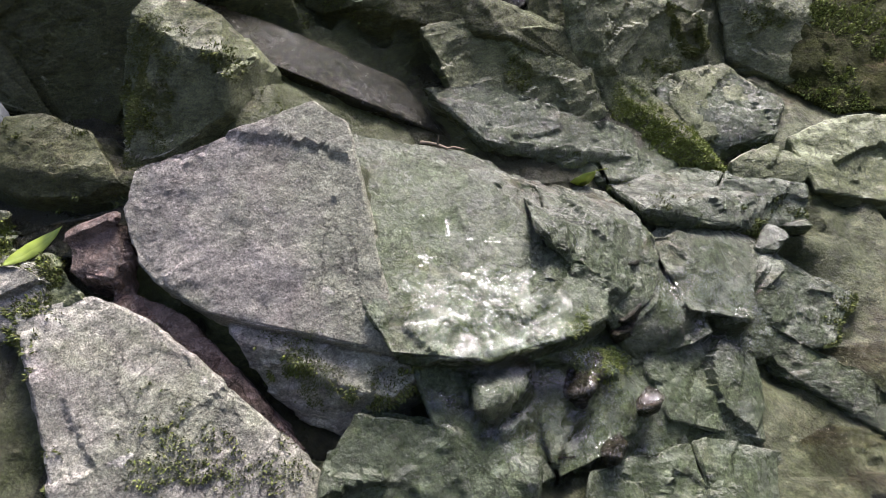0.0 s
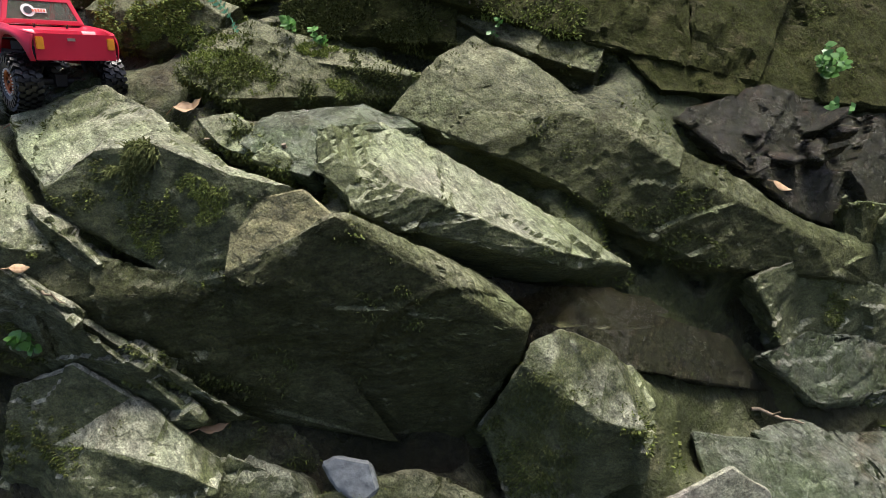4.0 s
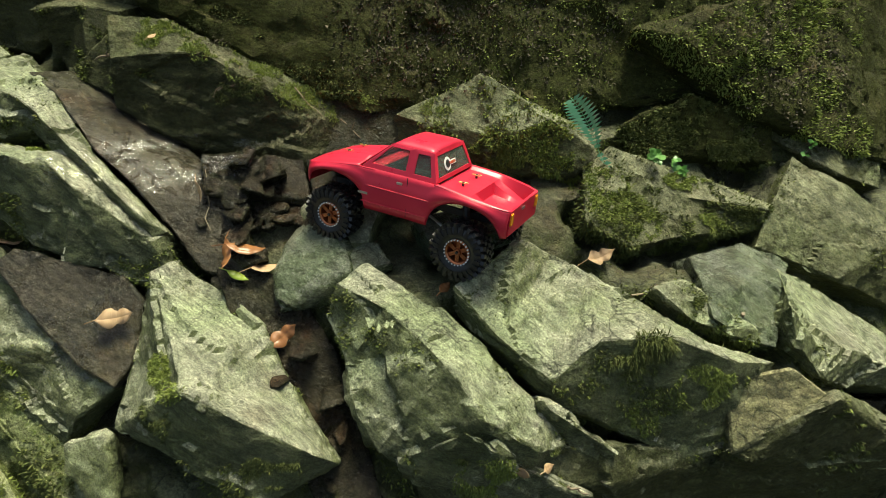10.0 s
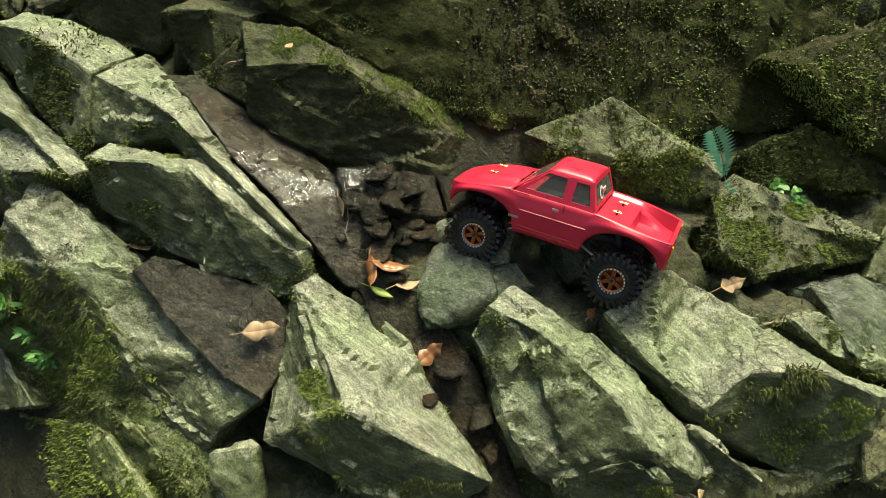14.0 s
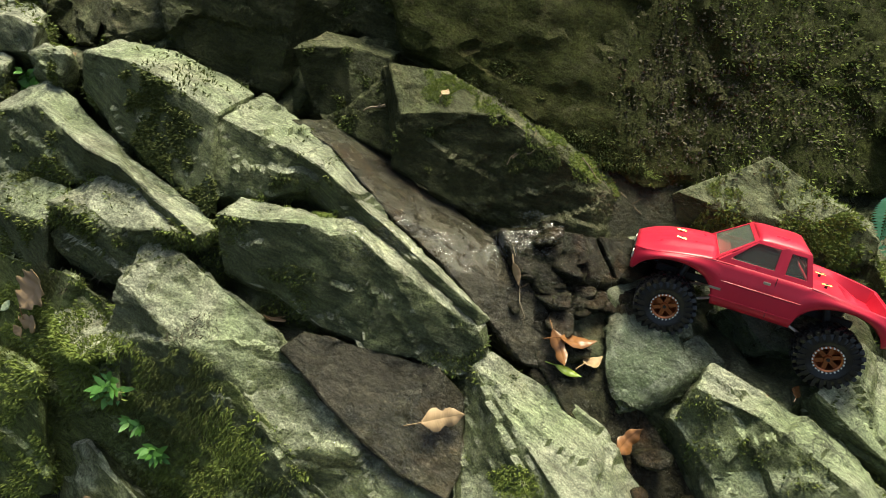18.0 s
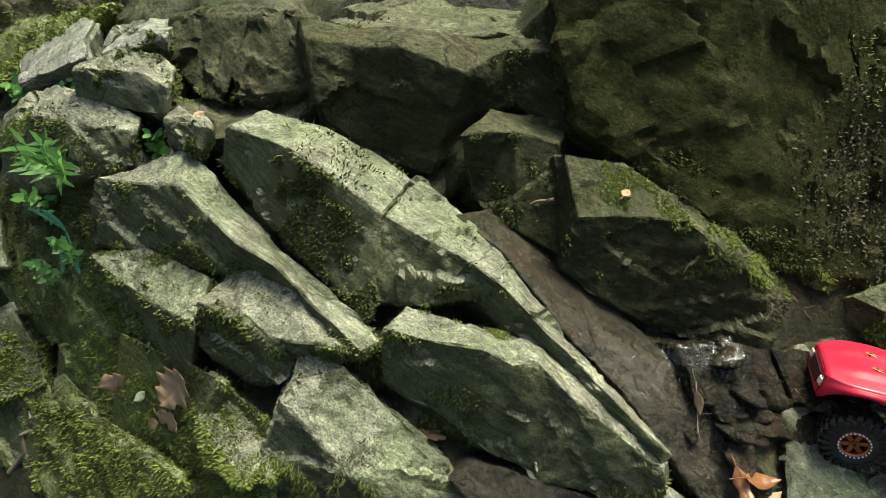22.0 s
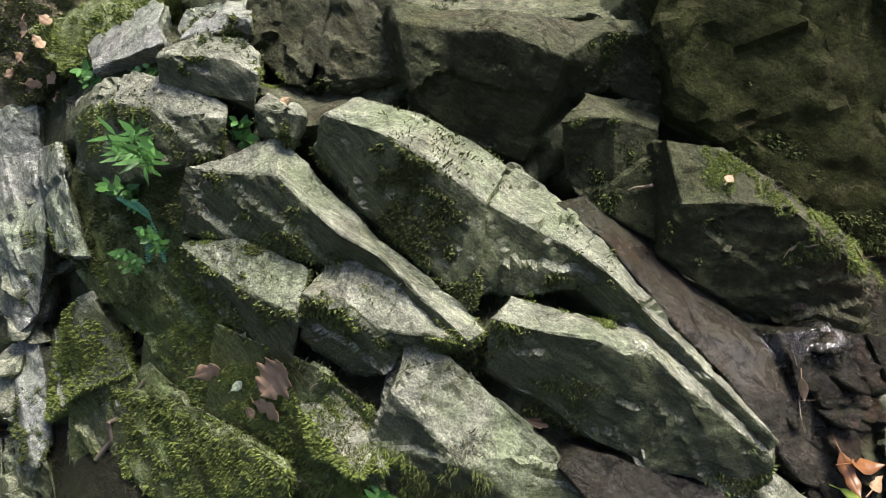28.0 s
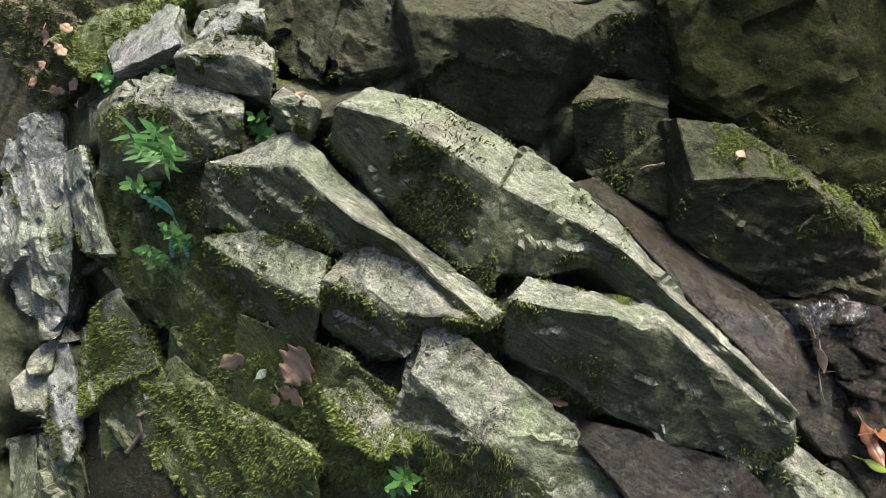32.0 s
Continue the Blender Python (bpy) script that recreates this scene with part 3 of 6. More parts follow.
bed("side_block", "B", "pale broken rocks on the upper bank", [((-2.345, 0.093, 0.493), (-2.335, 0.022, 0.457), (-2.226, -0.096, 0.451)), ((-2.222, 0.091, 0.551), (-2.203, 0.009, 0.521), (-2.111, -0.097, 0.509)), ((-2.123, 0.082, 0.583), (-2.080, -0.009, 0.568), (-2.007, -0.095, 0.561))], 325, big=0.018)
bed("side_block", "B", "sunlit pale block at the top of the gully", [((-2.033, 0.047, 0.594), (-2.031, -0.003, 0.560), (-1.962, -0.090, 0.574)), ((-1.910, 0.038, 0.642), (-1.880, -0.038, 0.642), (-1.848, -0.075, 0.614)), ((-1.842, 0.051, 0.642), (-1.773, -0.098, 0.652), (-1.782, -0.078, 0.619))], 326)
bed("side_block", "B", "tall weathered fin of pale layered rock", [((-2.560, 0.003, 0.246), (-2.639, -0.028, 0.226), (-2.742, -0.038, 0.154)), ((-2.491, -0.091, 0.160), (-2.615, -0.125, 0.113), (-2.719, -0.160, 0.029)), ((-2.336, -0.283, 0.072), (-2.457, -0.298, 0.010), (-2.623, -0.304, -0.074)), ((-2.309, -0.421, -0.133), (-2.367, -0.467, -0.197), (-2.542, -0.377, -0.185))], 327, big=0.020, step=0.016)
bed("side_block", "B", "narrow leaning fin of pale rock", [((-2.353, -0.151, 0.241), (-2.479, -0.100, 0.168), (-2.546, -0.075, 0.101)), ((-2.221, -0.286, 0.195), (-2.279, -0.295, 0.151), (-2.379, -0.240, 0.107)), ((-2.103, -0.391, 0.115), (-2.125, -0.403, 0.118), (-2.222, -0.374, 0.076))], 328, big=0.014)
bed("side_block", "A", "dark slate-faced fin beside the mossy bank", [((-2.103, -0.419, 0.017), (-2.151, -0.440, -0.001), (-2.324, -0.408, -0.241)), ((-1.998, -0.471, -0.039), (-2.061, -0.522, -0.113), (-2.222, -0.525, -0.264)), ((-1.920, -0.535, -0.076), (-2.069, -0.575, -0.165), (-2.179, -0.600, -0.299))], 329)
bed("side_block", "B", "split pale fin at the foot of the gully", [((-2.368, -0.395, -0.177), (-2.404, -0.465, -0.259), (-2.463, -0.479, -0.365)), ((-2.236, -0.529, -0.265), (-2.289, -0.570, -0.286), (-2.350, -0.590, -0.388)), ((-2.170, -0.632, -0.352), (-2.166, -0.694, -0.389), (-2.244, -0.687, -0.439))], 330, big=0.014, step=0.014)
bed("ledge", "A", "flat pale rock with a broken edge", [((0.299, -0.613, -0.399), (0.282, -0.662, -0.485), (0.243, -0.699, -0.623)), ((0.421, -0.533, -0.372), (0.404, -0.623, -0.519), (0.327, -0.675, -0.645)), ((0.534, -0.498, -0.450), (0.554, -0.588, -0.509), (0.538, -0.651, -0.605)), ((0.656, -0.480, -0.518), (0.721, -0.538, -0.546), (0.680, -0.572, -0.617)), ((0.712, -0.461, -0.579), (0.752, -0.508, -0.602), (0.720, -0.518, -0.681))], 331)
bed("back_block", "G", "triangular mossy rock with bright edges", [((-0.159, 0.074, 0.302), (-0.203, 0.083, 0.272), (-0.161, 0.054, 0.243)), ((0.042, 0.167, 0.397), (-0.064, 0.052, 0.289), (0.002, 0.015, 0.202)), ((0.133, 0.157, 0.351), (0.131, 0.052, 0.270), (0.120, 0.044, 0.173)), ((0.219, 0.156, 0.308), (0.230, 0.112, 0.310), (0.229, 0.064, 0.188)), ((0.341, 0.197, 0.251), (0.349, 0.129, 0.231), (0.311, 0.092, 0.174))], 340)
bed("back_block", "G", "mossy block below the fern", [((0.373, 0.190, 0.219), (0.325, 0.071, 0.196), (0.361, -0.071, 0.135)), ((0.489, 0.232, 0.174), (0.441, 0.130, 0.159), (0.464, -0.028, 0.057)), ((0.643, 0.285, 0.095), (0.570, 0.179, 0.104), (0.570, 0.087, 0.031)), ((0.800, 0.339, 0.025), (0.778, 0.283, 0.038), (0.760, 0.267, -0.008))], 341)
bed("back_block", "A", "grey sloping block above the brown pool", [((0.802, 0.117, -0.030), (0.808, -0.095, 0.009), (0.830, -0.137, -0.064)), ((0.930, 0.166, -0.117), (0.885, -0.081, -0.094), (0.912, -0.117, -0.165)), ((1.089, 0.242, -0.254), (0.993, -0.009, -0.158), (1.004, -0.024, -0.245)), ((1.290, 0.346, -0.445), (1.211, 0.144, -0.326), (1.203, 0.142, -0.354))], 342)
bed("back_block", "G", "long sloping ridge of mossy grey rock", [((0.840, 0.510, 0.097), (0.802, 0.369, 0.066), (0.760, 0.204, -0.036)), ((0.996, 0.511, 0.016), (0.956, 0.394, -0.015), (0.970, 0.257, -0.132)), ((1.172, 0.504, -0.094), (1.129, 0.428, -0.096), (1.143, 0.336, -0.249)), ((1.252, 0.555, -0.128), (1.247, 0.482, -0.165), (1.314, 0.424, -0.416)), ((1.358, 0.562, -0.217), (1.360, 0.503, -0.253), (1.449, 0.537, -0.512)), ((1.468, 0.689, -0.331), (1.481, 0.622, -0.375), (1.539, 0.637, -0.563)), ((1.621, 0.789, -0.483), (1.627, 0.733, -0.499), (1.698, 0.775, -0.624)), ((1.792, 1.022, -0.622), (1.780, 0.931, -0.618), (1.819, 0.985, -0.763))], 343)
bed("back_block", "A", "green-sided block beside the dark pool", [((1.517, 0.593, -0.560), (1.565, 0.589, -0.648), (1.620, 0.593, -0.831)), ((1.632, 0.734, -0.554), (1.618, 0.694, -0.671), (1.688, 0.680, -0.892)), ((1.725, 0.846, -0.641), (1.696, 0.783, -0.656), (1.771, 0.821, -0.924)), ((1.825, 1.000, -0.748), (1.825, 0.957, -0.752), (1.862, 1.008, -0.885))], 344)
bed("boulder", "A", "mossy rounded rock at the foot of the boulder", [((1.210, -0.020, -0.445), (1.198, -0.062, -0.487), (1.084, -0.069, -0.675)), ((1.245, 0.039, -0.449), (1.281, -0.050, -0.548), (1.196, -0.144, -0.840)), ((1.327, 0.095, -0.513), (1.351, -0.041, -0.594), (1.301, -0.074, -0.816)), ((1.385, 0.178, -0.649), (1.432, 0.002, -0.628), (1.421, -0.001, -0.753))], 345)
rock("ridge_block", "Y", "block with a smooth yellow-stained facet", [(0.709, -0.276, -0.138), (0.740, -0.226, -0.101), (0.827, -0.184, -0.094), (0.900, -0.189, -0.144), (0.862, -0.228, -0.188), (0.780, -0.290, -0.234), (0.730, -0.341, -0.216)], 51, thick=0.1, big=0.006, pieces=1)
bed("wet_rock", "P", "mossy-fronted block below the great slab", [((1.514, -0.167, -1.192), (1.549, -0.177, -1.220), (1.574, -0.154, -1.335)), ((1.605, -0.105, -1.214), (1.632, -0.137, -1.258), (1.638, -0.121, -1.413)), ((1.725, -0.041, -1.269), (1.734, -0.095, -1.328), (1.703, -0.093, -1.440)), ((1.852, 0.039, -1.338), (1.827, -0.041, -1.367), (1.750, -0.070, -1.413))], 350)
bed("wet_rock", "T", "wet brown rock below the mossy-fronted block", [((1.750, -0.063, -1.386), (1.760, -0.133, -1.446), (1.772, -0.149, -1.527)), ((1.886, 0.044, -1.437), (1.906, -0.041, -1.533), (1.899, -0.049, -1.599)), ((1.999, 0.181, -1.456), (2.052, 0.065, -1.545), (2.047, 0.052, -1.620))], 351, big=0.02)
bed("wet_rock", "T", "wet green rock under trickling water", [((1.899, 0.109, -1.341), (1.951, 0.063, -1.389), (1.987, 0.077, -1.506)), ((2.019, 0.294, -1.348), (2.041, 0.233, -1.423), (2.070, 0.192, -1.547)), ((2.126, 0.472, -1.454), (2.136, 0.360, -1.514), (2.186, 0.353, -1.643)), ((2.248, 0.643, -1.506), (2.274, 0.570, -1.557), (2.307, 0.547, -1.650))], 352, big=0.02)
bed("slab", "K", "dark wet slab under the shallow pool", [((-0.886, -0.548, 0.154), (-0.922, -0.589, 0.128)), ((-0.753, -0.520, 0.121), (-0.840, -0.617, 0.078)), ((-0.623, -0.507, 0.098), (-0.750, -0.645, 0.015)), ((-0.554, -0.530, 0.056), (-0.646, -0.672, -0.041)), ((-0.530, -0.631, -0.042), (-0.542, -0.685, -0.066))], 353, thick=0.12, big=0.006, step=0.006)
bed("wet_rock", "T", "grey wet rock in the gap behind the pale block", [((0.595, 0.041, 0.013), (0.621, -0.069, 0.023), (0.658, -0.173, -0.005)), ((0.717, 0.165, 0.004), (0.722, -0.012, 0.001), (0.743, -0.161, -0.059)), ((0.845, 0.212, -0.074), (0.814, 0.026, -0.026), (0.801, -0.135, -0.084))], 354)
rock("wet_rock", "T", "shallow wet shelf beside the great slab", [(1.740, 0.620, -1.001), (1.918, 0.800, -1.103), (2.053, 0.671, -1.163), (2.139, 0.697, -1.293), (2.231, 0.611, -1.417), (2.108, 0.450, -1.445), (2.072, 0.391, -1.323), (2.067, 0.410, -1.244), (1.963, 0.340, -1.106)], 355, thick=0.15, big=0.016, step=0.012)
rock("big_slab", "P", "large tilted pink-grey slab of layered rock", [(1.316, -0.226, -0.936), (1.307, -0.181, -0.855), (1.427, -0.048, -0.817), (1.566, 0.107, -0.771), (1.635, 0.134, -0.826), (1.665, 0.014, -1.048), (1.773, 0.029, -1.172), (1.814, -0.007, -1.282), (1.653, -0.106, -1.213), (1.502, -0.203, -1.154), (1.405, -0.241, -1.078), (1.370, -0.248, -1.042)], 63, big=0.008, step=0.010)
rock("big_slab", "T", "wet green-grey part of the great slab", [(1.468, 0.258, -0.827), (1.632, 0.387, -0.900), (1.711, 0.386, -0.965), (1.824, 0.419, -1.042), (1.921, 0.413, -1.126), (2.073, 0.405, -1.254), (2.095, 0.343, -1.302), (2.060, 0.252, -1.317), (1.964, 0.089, -1.317), (1.835, -0.033, -1.270), (1.757, 0.031, -1.175), (1.621, 0.042, -1.058)], 64, big=0.010, step=0.010)
rock("moss_bank", "M", "moss-covered earthy bank with dead leaves", [(-1.91, -0.47, -0.01), (-1.75, -0.49, 0.08), (-1.61, -0.53, 0.10), (-1.40, -0.57, 0.13), (-1.27, -0.63, 0.10), (-1.22, -0.71, 0.02), (-1.76, -0.68, -0.36), (-1.93, -0.52, -0.19)], 10)
rock("moss_bank", "M", "steep mossy bank below the pale ridge", [(-1.39, -0.61, 0.09), (-1.17, -0.57, 0.11), (-0.95, -0.66, 0.02), (-0.74, -0.71, -0.14), (-0.72, -0.76, -0.20), (-1.47, -0.81, -0.45), (-1.46, -0.69, -0.09)], 11)
rock("shard_rock", "A", "small angular rock set in the mossy bank", [(-1.49, -0.56, 0.08), (-1.38, -0.56, 0.11), (-1.26, -0.66, 0.12), (-1.27, -0.72, 0.12), (-1.37, -0.67, 0.08), (-1.39, -0.58, 0.08)], 12)
rock("shard_rock", "A", "split grey shard at the foot of the bank", [(-1.50, -0.71, -0.26), (-1.32, -0.72, -0.13), (-1.22, -0.76, -0.17), (-1.12, -0.81, -0.17), (-1.32, -0.81, -0.26), (-1.47, -0.78, -0.33)], 13)
rock("shard_rock", "A", "thin pale shard of rock", [(-1.68, -0.64, -0.23), (-1.50, -0.69, -0.18), (-1.43, -0.76, -0.27), (-1.48, -0.79, -0.35), (-1.61, -0.78, -0.41)], 14)
rock("shard_rock", "A", "weathered olive rock on the mossy bank", [(-1.43, -0.54, 0.12), (-1.28, -0.62, 0.12), (-1.23, -0.69, 0.11), (-1.38, -0.65, 0.10)], 15)
rock("side_block", "A", "dark wet boulder at the foot of the slope", [(-2.13, -0.61, -0.31), (-2.02, -0.57, -0.21), (-1.91, -0.55, -0.14), (-1.77, -0.62, -0.17), (-1.82, -0.69, -0.38), (-2.10, -0.72, -0.49)], 19)
rock("side_block", "A", "grey stone at the edge of the gully", [(-2.44, -0.65, -0.48), (-2.26, -0.62, -0.37), (-2.15, -0.67, -0.38), (-2.09, -0.73, -0.47), (-2.34, -0.79, -0.57)], 20)
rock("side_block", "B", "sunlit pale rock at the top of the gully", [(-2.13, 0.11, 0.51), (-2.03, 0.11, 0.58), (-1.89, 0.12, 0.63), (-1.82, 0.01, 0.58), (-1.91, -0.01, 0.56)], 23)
rock("side_block", "A", "pale shard on the far bank", [(-2.79, 0.04, 0.20), (-2.62, 0.01, 0.21), (-2.57, -0.02, 0.13), (-2.68, -0.03, 0.04), (-2.85, 0.00, 0.00)], 26)
rock("side_block", "M", "dark mossy gully side", [(-2.54, -0.08, 0.07), (-2.08, -0.23, 0.33), (-1.86, -0.29, 0.37), (-1.82, -0.38, 0.24), (-1.94, -0.40, 0.13), (-2.18, -0.35, 0.03)], 27)
rock("side_block", "M", "mossy earth between the blocks", [(-2.17, -0.37, 0.03), (-1.83, -0.38, 0.22), (-1.62, -0.48, 0.17), (-1.64, -0.51, 0.09), (-1.92, -0.46, -0.03), (-2.06, -0.42, -0.05)], 28)
rock("side_block", "A", "small rock beside the leafy seedling", [(-1.69, -0.25, 0.54), (-1.69, -0.20, 0.55), (-1.62, -0.22, 0.55), (-1.58, -0.25, 0.55), (-1.60, -0.27, 0.49), (-1.68, -0.26, 0.48)], 29)
rock("back_ledge", "U", "dark rock step behind the long ridge", [(-1.84, 0.03, 0.65), (-1.69, 0.09, 0.69), (-1.48, 0.05, 0.71), (-1.38, -0.06, 0.61), (-1.56, -0.08, 0.54), (-1.69, -0.10, 0.53), (-1.79, -0.06, 0.56)], 31)
rock("back_ledge", "G", "pale upper ledge of the rock wall", [(-1.56, 0.28, 0.64), (-1.31, 0.46, 0.72), (-1.03, 0.62, 0.75), (-0.69, 0.74, 0.77), (-0.71, 0.42, 0.71), (-0.80, 0.27, 0.69), (-1.05, 0.14, 0.71), (-1.38, 0.07, 0.70)], 32)
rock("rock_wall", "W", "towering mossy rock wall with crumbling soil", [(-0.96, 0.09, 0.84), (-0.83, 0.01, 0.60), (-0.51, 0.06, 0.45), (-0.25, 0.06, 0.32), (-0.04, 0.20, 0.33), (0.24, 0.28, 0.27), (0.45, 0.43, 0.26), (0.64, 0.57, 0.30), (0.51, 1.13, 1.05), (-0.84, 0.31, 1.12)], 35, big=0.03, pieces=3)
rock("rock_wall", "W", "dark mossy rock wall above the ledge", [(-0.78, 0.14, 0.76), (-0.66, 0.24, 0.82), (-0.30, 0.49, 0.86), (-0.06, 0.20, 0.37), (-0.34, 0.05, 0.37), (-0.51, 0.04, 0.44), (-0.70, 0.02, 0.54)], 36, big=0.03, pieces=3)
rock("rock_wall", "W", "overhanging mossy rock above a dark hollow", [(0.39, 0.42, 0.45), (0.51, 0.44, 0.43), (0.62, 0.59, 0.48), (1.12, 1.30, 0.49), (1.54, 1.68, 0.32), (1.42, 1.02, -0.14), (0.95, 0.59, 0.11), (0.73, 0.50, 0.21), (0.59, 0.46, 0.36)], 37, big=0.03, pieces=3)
rock("back_block", "A", "small dark angular rock in the gully", [(-0.33, -0.12, 0.17), (-0.25, -0.04, 0.22), (-0.14, -0.05, 0.16), (-0.02, -0.10, 0.14), (-0.10, -0.13, 0.12), (-0.27, -0.12, 0.14)], 39)
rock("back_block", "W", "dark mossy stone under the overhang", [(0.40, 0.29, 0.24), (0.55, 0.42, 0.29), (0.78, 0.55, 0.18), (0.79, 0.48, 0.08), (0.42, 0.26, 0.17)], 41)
rock("back_block", "D", "dark wet slabs in the side channel", [(1.30, 0.76, -0.19), (1.47, 1.05, -0.17), (1.61, 1.19, -0.25), (1.76, 1.30, -0.34), (1.80, 1.02, -0.63), (1.59, 0.82, -0.46), (1.43, 0.77, -0.30)], 44)
rock("back_block", "W", "mossy wall at the top of the side channel", [(1.03, 0.77, 0.13), (1.07, 1.03, 0.25), (1.38, 1.57, 0.22), (1.77, 2.03, 0.10), (1.82, 1.43, -0.33), (1.61, 1.22, -0.26), (1.44, 1.04, -0.17), (1.25, 0.80, -0.12)], 45)
rock("back_block", "G", "moss-edged boulder in the back row", [(0.75, 0.53, 0.15), (0.78, 0.66, 0.23), (0.99, 0.91, 0.24), (1.11, 0.88, 0.11), (1.11, 0.65, -0.04), (0.98, 0.56, 0.03)], 46)
rock("boulder", "G", "huge smooth dark green boulder with a pale crest", [(0.72, -0.33, -0.22), (0.92, -0.20, -0.14), (0.92, -0.17, -0.15), (0.99, -0.10, -0.22), (1.07, 0.05, -0.38), (1.18, 0.01, -0.42), (1.18, -0.03, -0.43), (0.65, -0.32, -0.49), (0.72, -0.21, -0.68), (0.95, -0.10, -0.78), (1.06, -0.07, -0.67), (1.17, -0.03, -0.49), (0.78, -0.32, -0.24)], 52, big=0.012, pieces=1)
rock("ridge_block", "A", "low mossy ridge with a pale crest", [(0.24, -0.59, -0.06), (0.29, -0.57, -0.09), (0.46, -0.53, -0.25), (0.66, -0.45, -0.49), (0.48, -0.51, -0.54), (0.28, -0.57, -0.31), (0.14, -0.61, -0.20), (0.12, -0.60, -0.16)], 54)
rock("shard_rock", "A", "small pale-topped rib beside a twig", [(0.35, -0.47, -0.05), (0.37, -0.42, -0.11), (0.51, -0.45, -0.17), (0.46, -0.47, -0.20), (0.37, -0.47, -0.12)], 55)
rock("ledge", "A", "narrow mossy ledge under the pale blocks", [(0.23, -0.56, -0.10), (0.35, -0.55, -0.14), (0.48, -0.51, -0.27), (0.60, -0.43, -0.45), (0.73, -0.40, -0.50), (0.64, -0.40, -0.56), (0.40, -0.50, -0.42), (0.24, -0.57, -0.27), (0.21, -0.62, -0.18)], 57)
rock("wet_rock", "T", "wet grey rock in the stream", [(-0.24, -0.45, 0.03), (-0.27, -0.38, 0.09), (-0.27, -0.26, 0.13), (-0.14, -0.23, 0.14), (-0.04, -0.30, 0.09), (-0.13, -0.36, 0.09), (-0.19, -0.40, 0.02)], 60)
rock("wet_rock", "T", "wet rounded rock in the stream", [(-0.02, -0.18, 0.16), (0.06, -0.15, 0.17), (0.14, -0.13, 0.18), (0.23, -0.20, 0.14), (0.17, -0.23, 0.11), (0.05, -0.25, 0.11)], 61)
rock("wet_rock", "D", "small dark wet rock", [(-0.28, -0.22, 0.17), (-0.23, -0.19, 0.18), (-0.14, -0.22, 0.17), (-0.16, -0.27, 0.14), (-0.26, -0.29, 0.13)], 62)
rock("ledge", "P", "pale cracked slab with damp patches", [(1.19, -0.43, -1.11), (1.30, -0.33, -1.10), (1.41, -0.28, -1.16), (1.47, -0.28, -1.24), (1.59, -0.27, -1.38), (1.74, -0.17, -1.47), (1.78, -0.21, -1.53), (1.44, -0.52, -1.44), (1.32, -0.47, -1.24)], 65, big=0.010, step=0.008)
rock("slab", "R", "reddish wet slab in a narrow channel", [(1.29, -0.27, -1.08), (1.44, -0.21, -1.17), (1.60, -0.17, -1.37), (1.67, -0.16, -1.44), (1.60, -0.24, -1.44), (1.49, -0.28, -1.31), (1.33, -0.31, -1.15)], 66, big=0.010)
rock("ledge", "A", "broken pale rock at the channel edge", [(0.97, -0.41, -0.96), (1.17, -0.34, -1.01), (1.29, -0.34, -1.10), (1.22, -0.41, -1.12), (1.09, -0.48, -1.16)], 67)
rock("wet_rock", "T", "glistening wet rock mass under trickling water", [(1.81, 0.03, -1.28), (1.86, 0.27, -1.21), (2.02, 0.57, -1.26), (2.11, 0.55, -1.41), (2.15, 0.31, -1.55), (2.04, 0.07, -1.56), (1.91, -0.01, -1.46)], 68)
rock("wet_rock", "T", "cracked pale rock at the water's edge", [(1.97, 0.94, -1.05), (2.01, 1.05, -1.05), (2.15, 1.05, -1.12), (2.33, 1.24, -1.17), (2.35, 1.16, -1.27), (2.23, 1.03, -1.29), (2.06, 0.87, -1.17)], 69)
rock("wet_rock", "T", "angular green-grey rock above the small pool", [(2.03, 0.64, -1.23), (2.09, 0.87, -1.19), (2.24, 1.01, -1.29), (2.45, 1.04, -1.45), (2.42, 0.90, -1.53), (2.28, 0.74, -1.52), (2.13, 0.62, -1.40)], 70)
rock("wet_rock", "T", "dark wet block beside the still water", [(2.22, 0.78, -1.40), (2.35, 0.83, -1.49), (2.54, 0.86, -1.63), (2.57, 0.79, -1.73), (2.46, 0.82, -1.64), (2.33, 0.76, -1.55)], 71)
rock("wet_rock", "T", "brown-stained rock with a mossy side", [(2.10, 0.47, -1.41), (2.16, 0.60, -1.43), (2.28, 0.68, -1.51), (2.33, 0.56, -1.65), (2.19, 0.40, -1.55)], 72)
rock("wet_rock", "T", "pale wet rock at the waterline", [(2.11, 0.18, -1.57), (2.17, 0.31, -1.58), (2.25, 0.44, -1.60), (2.36, 0.54, -1.66), (2.38, 0.42, -1.75), (2.12, 0.11, -1.63)], 73)
rock("wet_rock", "T", "wet brown rock below the trickle", [(1.74, -0.15, -1.45), (1.77, -0.09, -1.39), (1.90, 0.00, -1.43), (1.99, 0.07, -1.50), (2.07, 0.04, -1.61), (1.77, -0.22, -1.53)], 74)
rock("back_block", "G", "mossy rock in the back row", [(1.83, 1.09, -0.57), (1.91, 1.29, -0.50), (2.02, 1.43, -0.62), (2.03, 1.44, -0.72), (1.87, 1.15, -0.71)], 75)
rock("back_block", "A", "smooth boulder with a bright wet edge", [(1.97, 1.24, -0.79), (2.08, 1.48, -0.77), (2.24, 1.51, -0.93), (2.21, 1.39, -0.98), (2.07, 1.19, -1.00), (1.99, 1.20, -0.89)], 76)
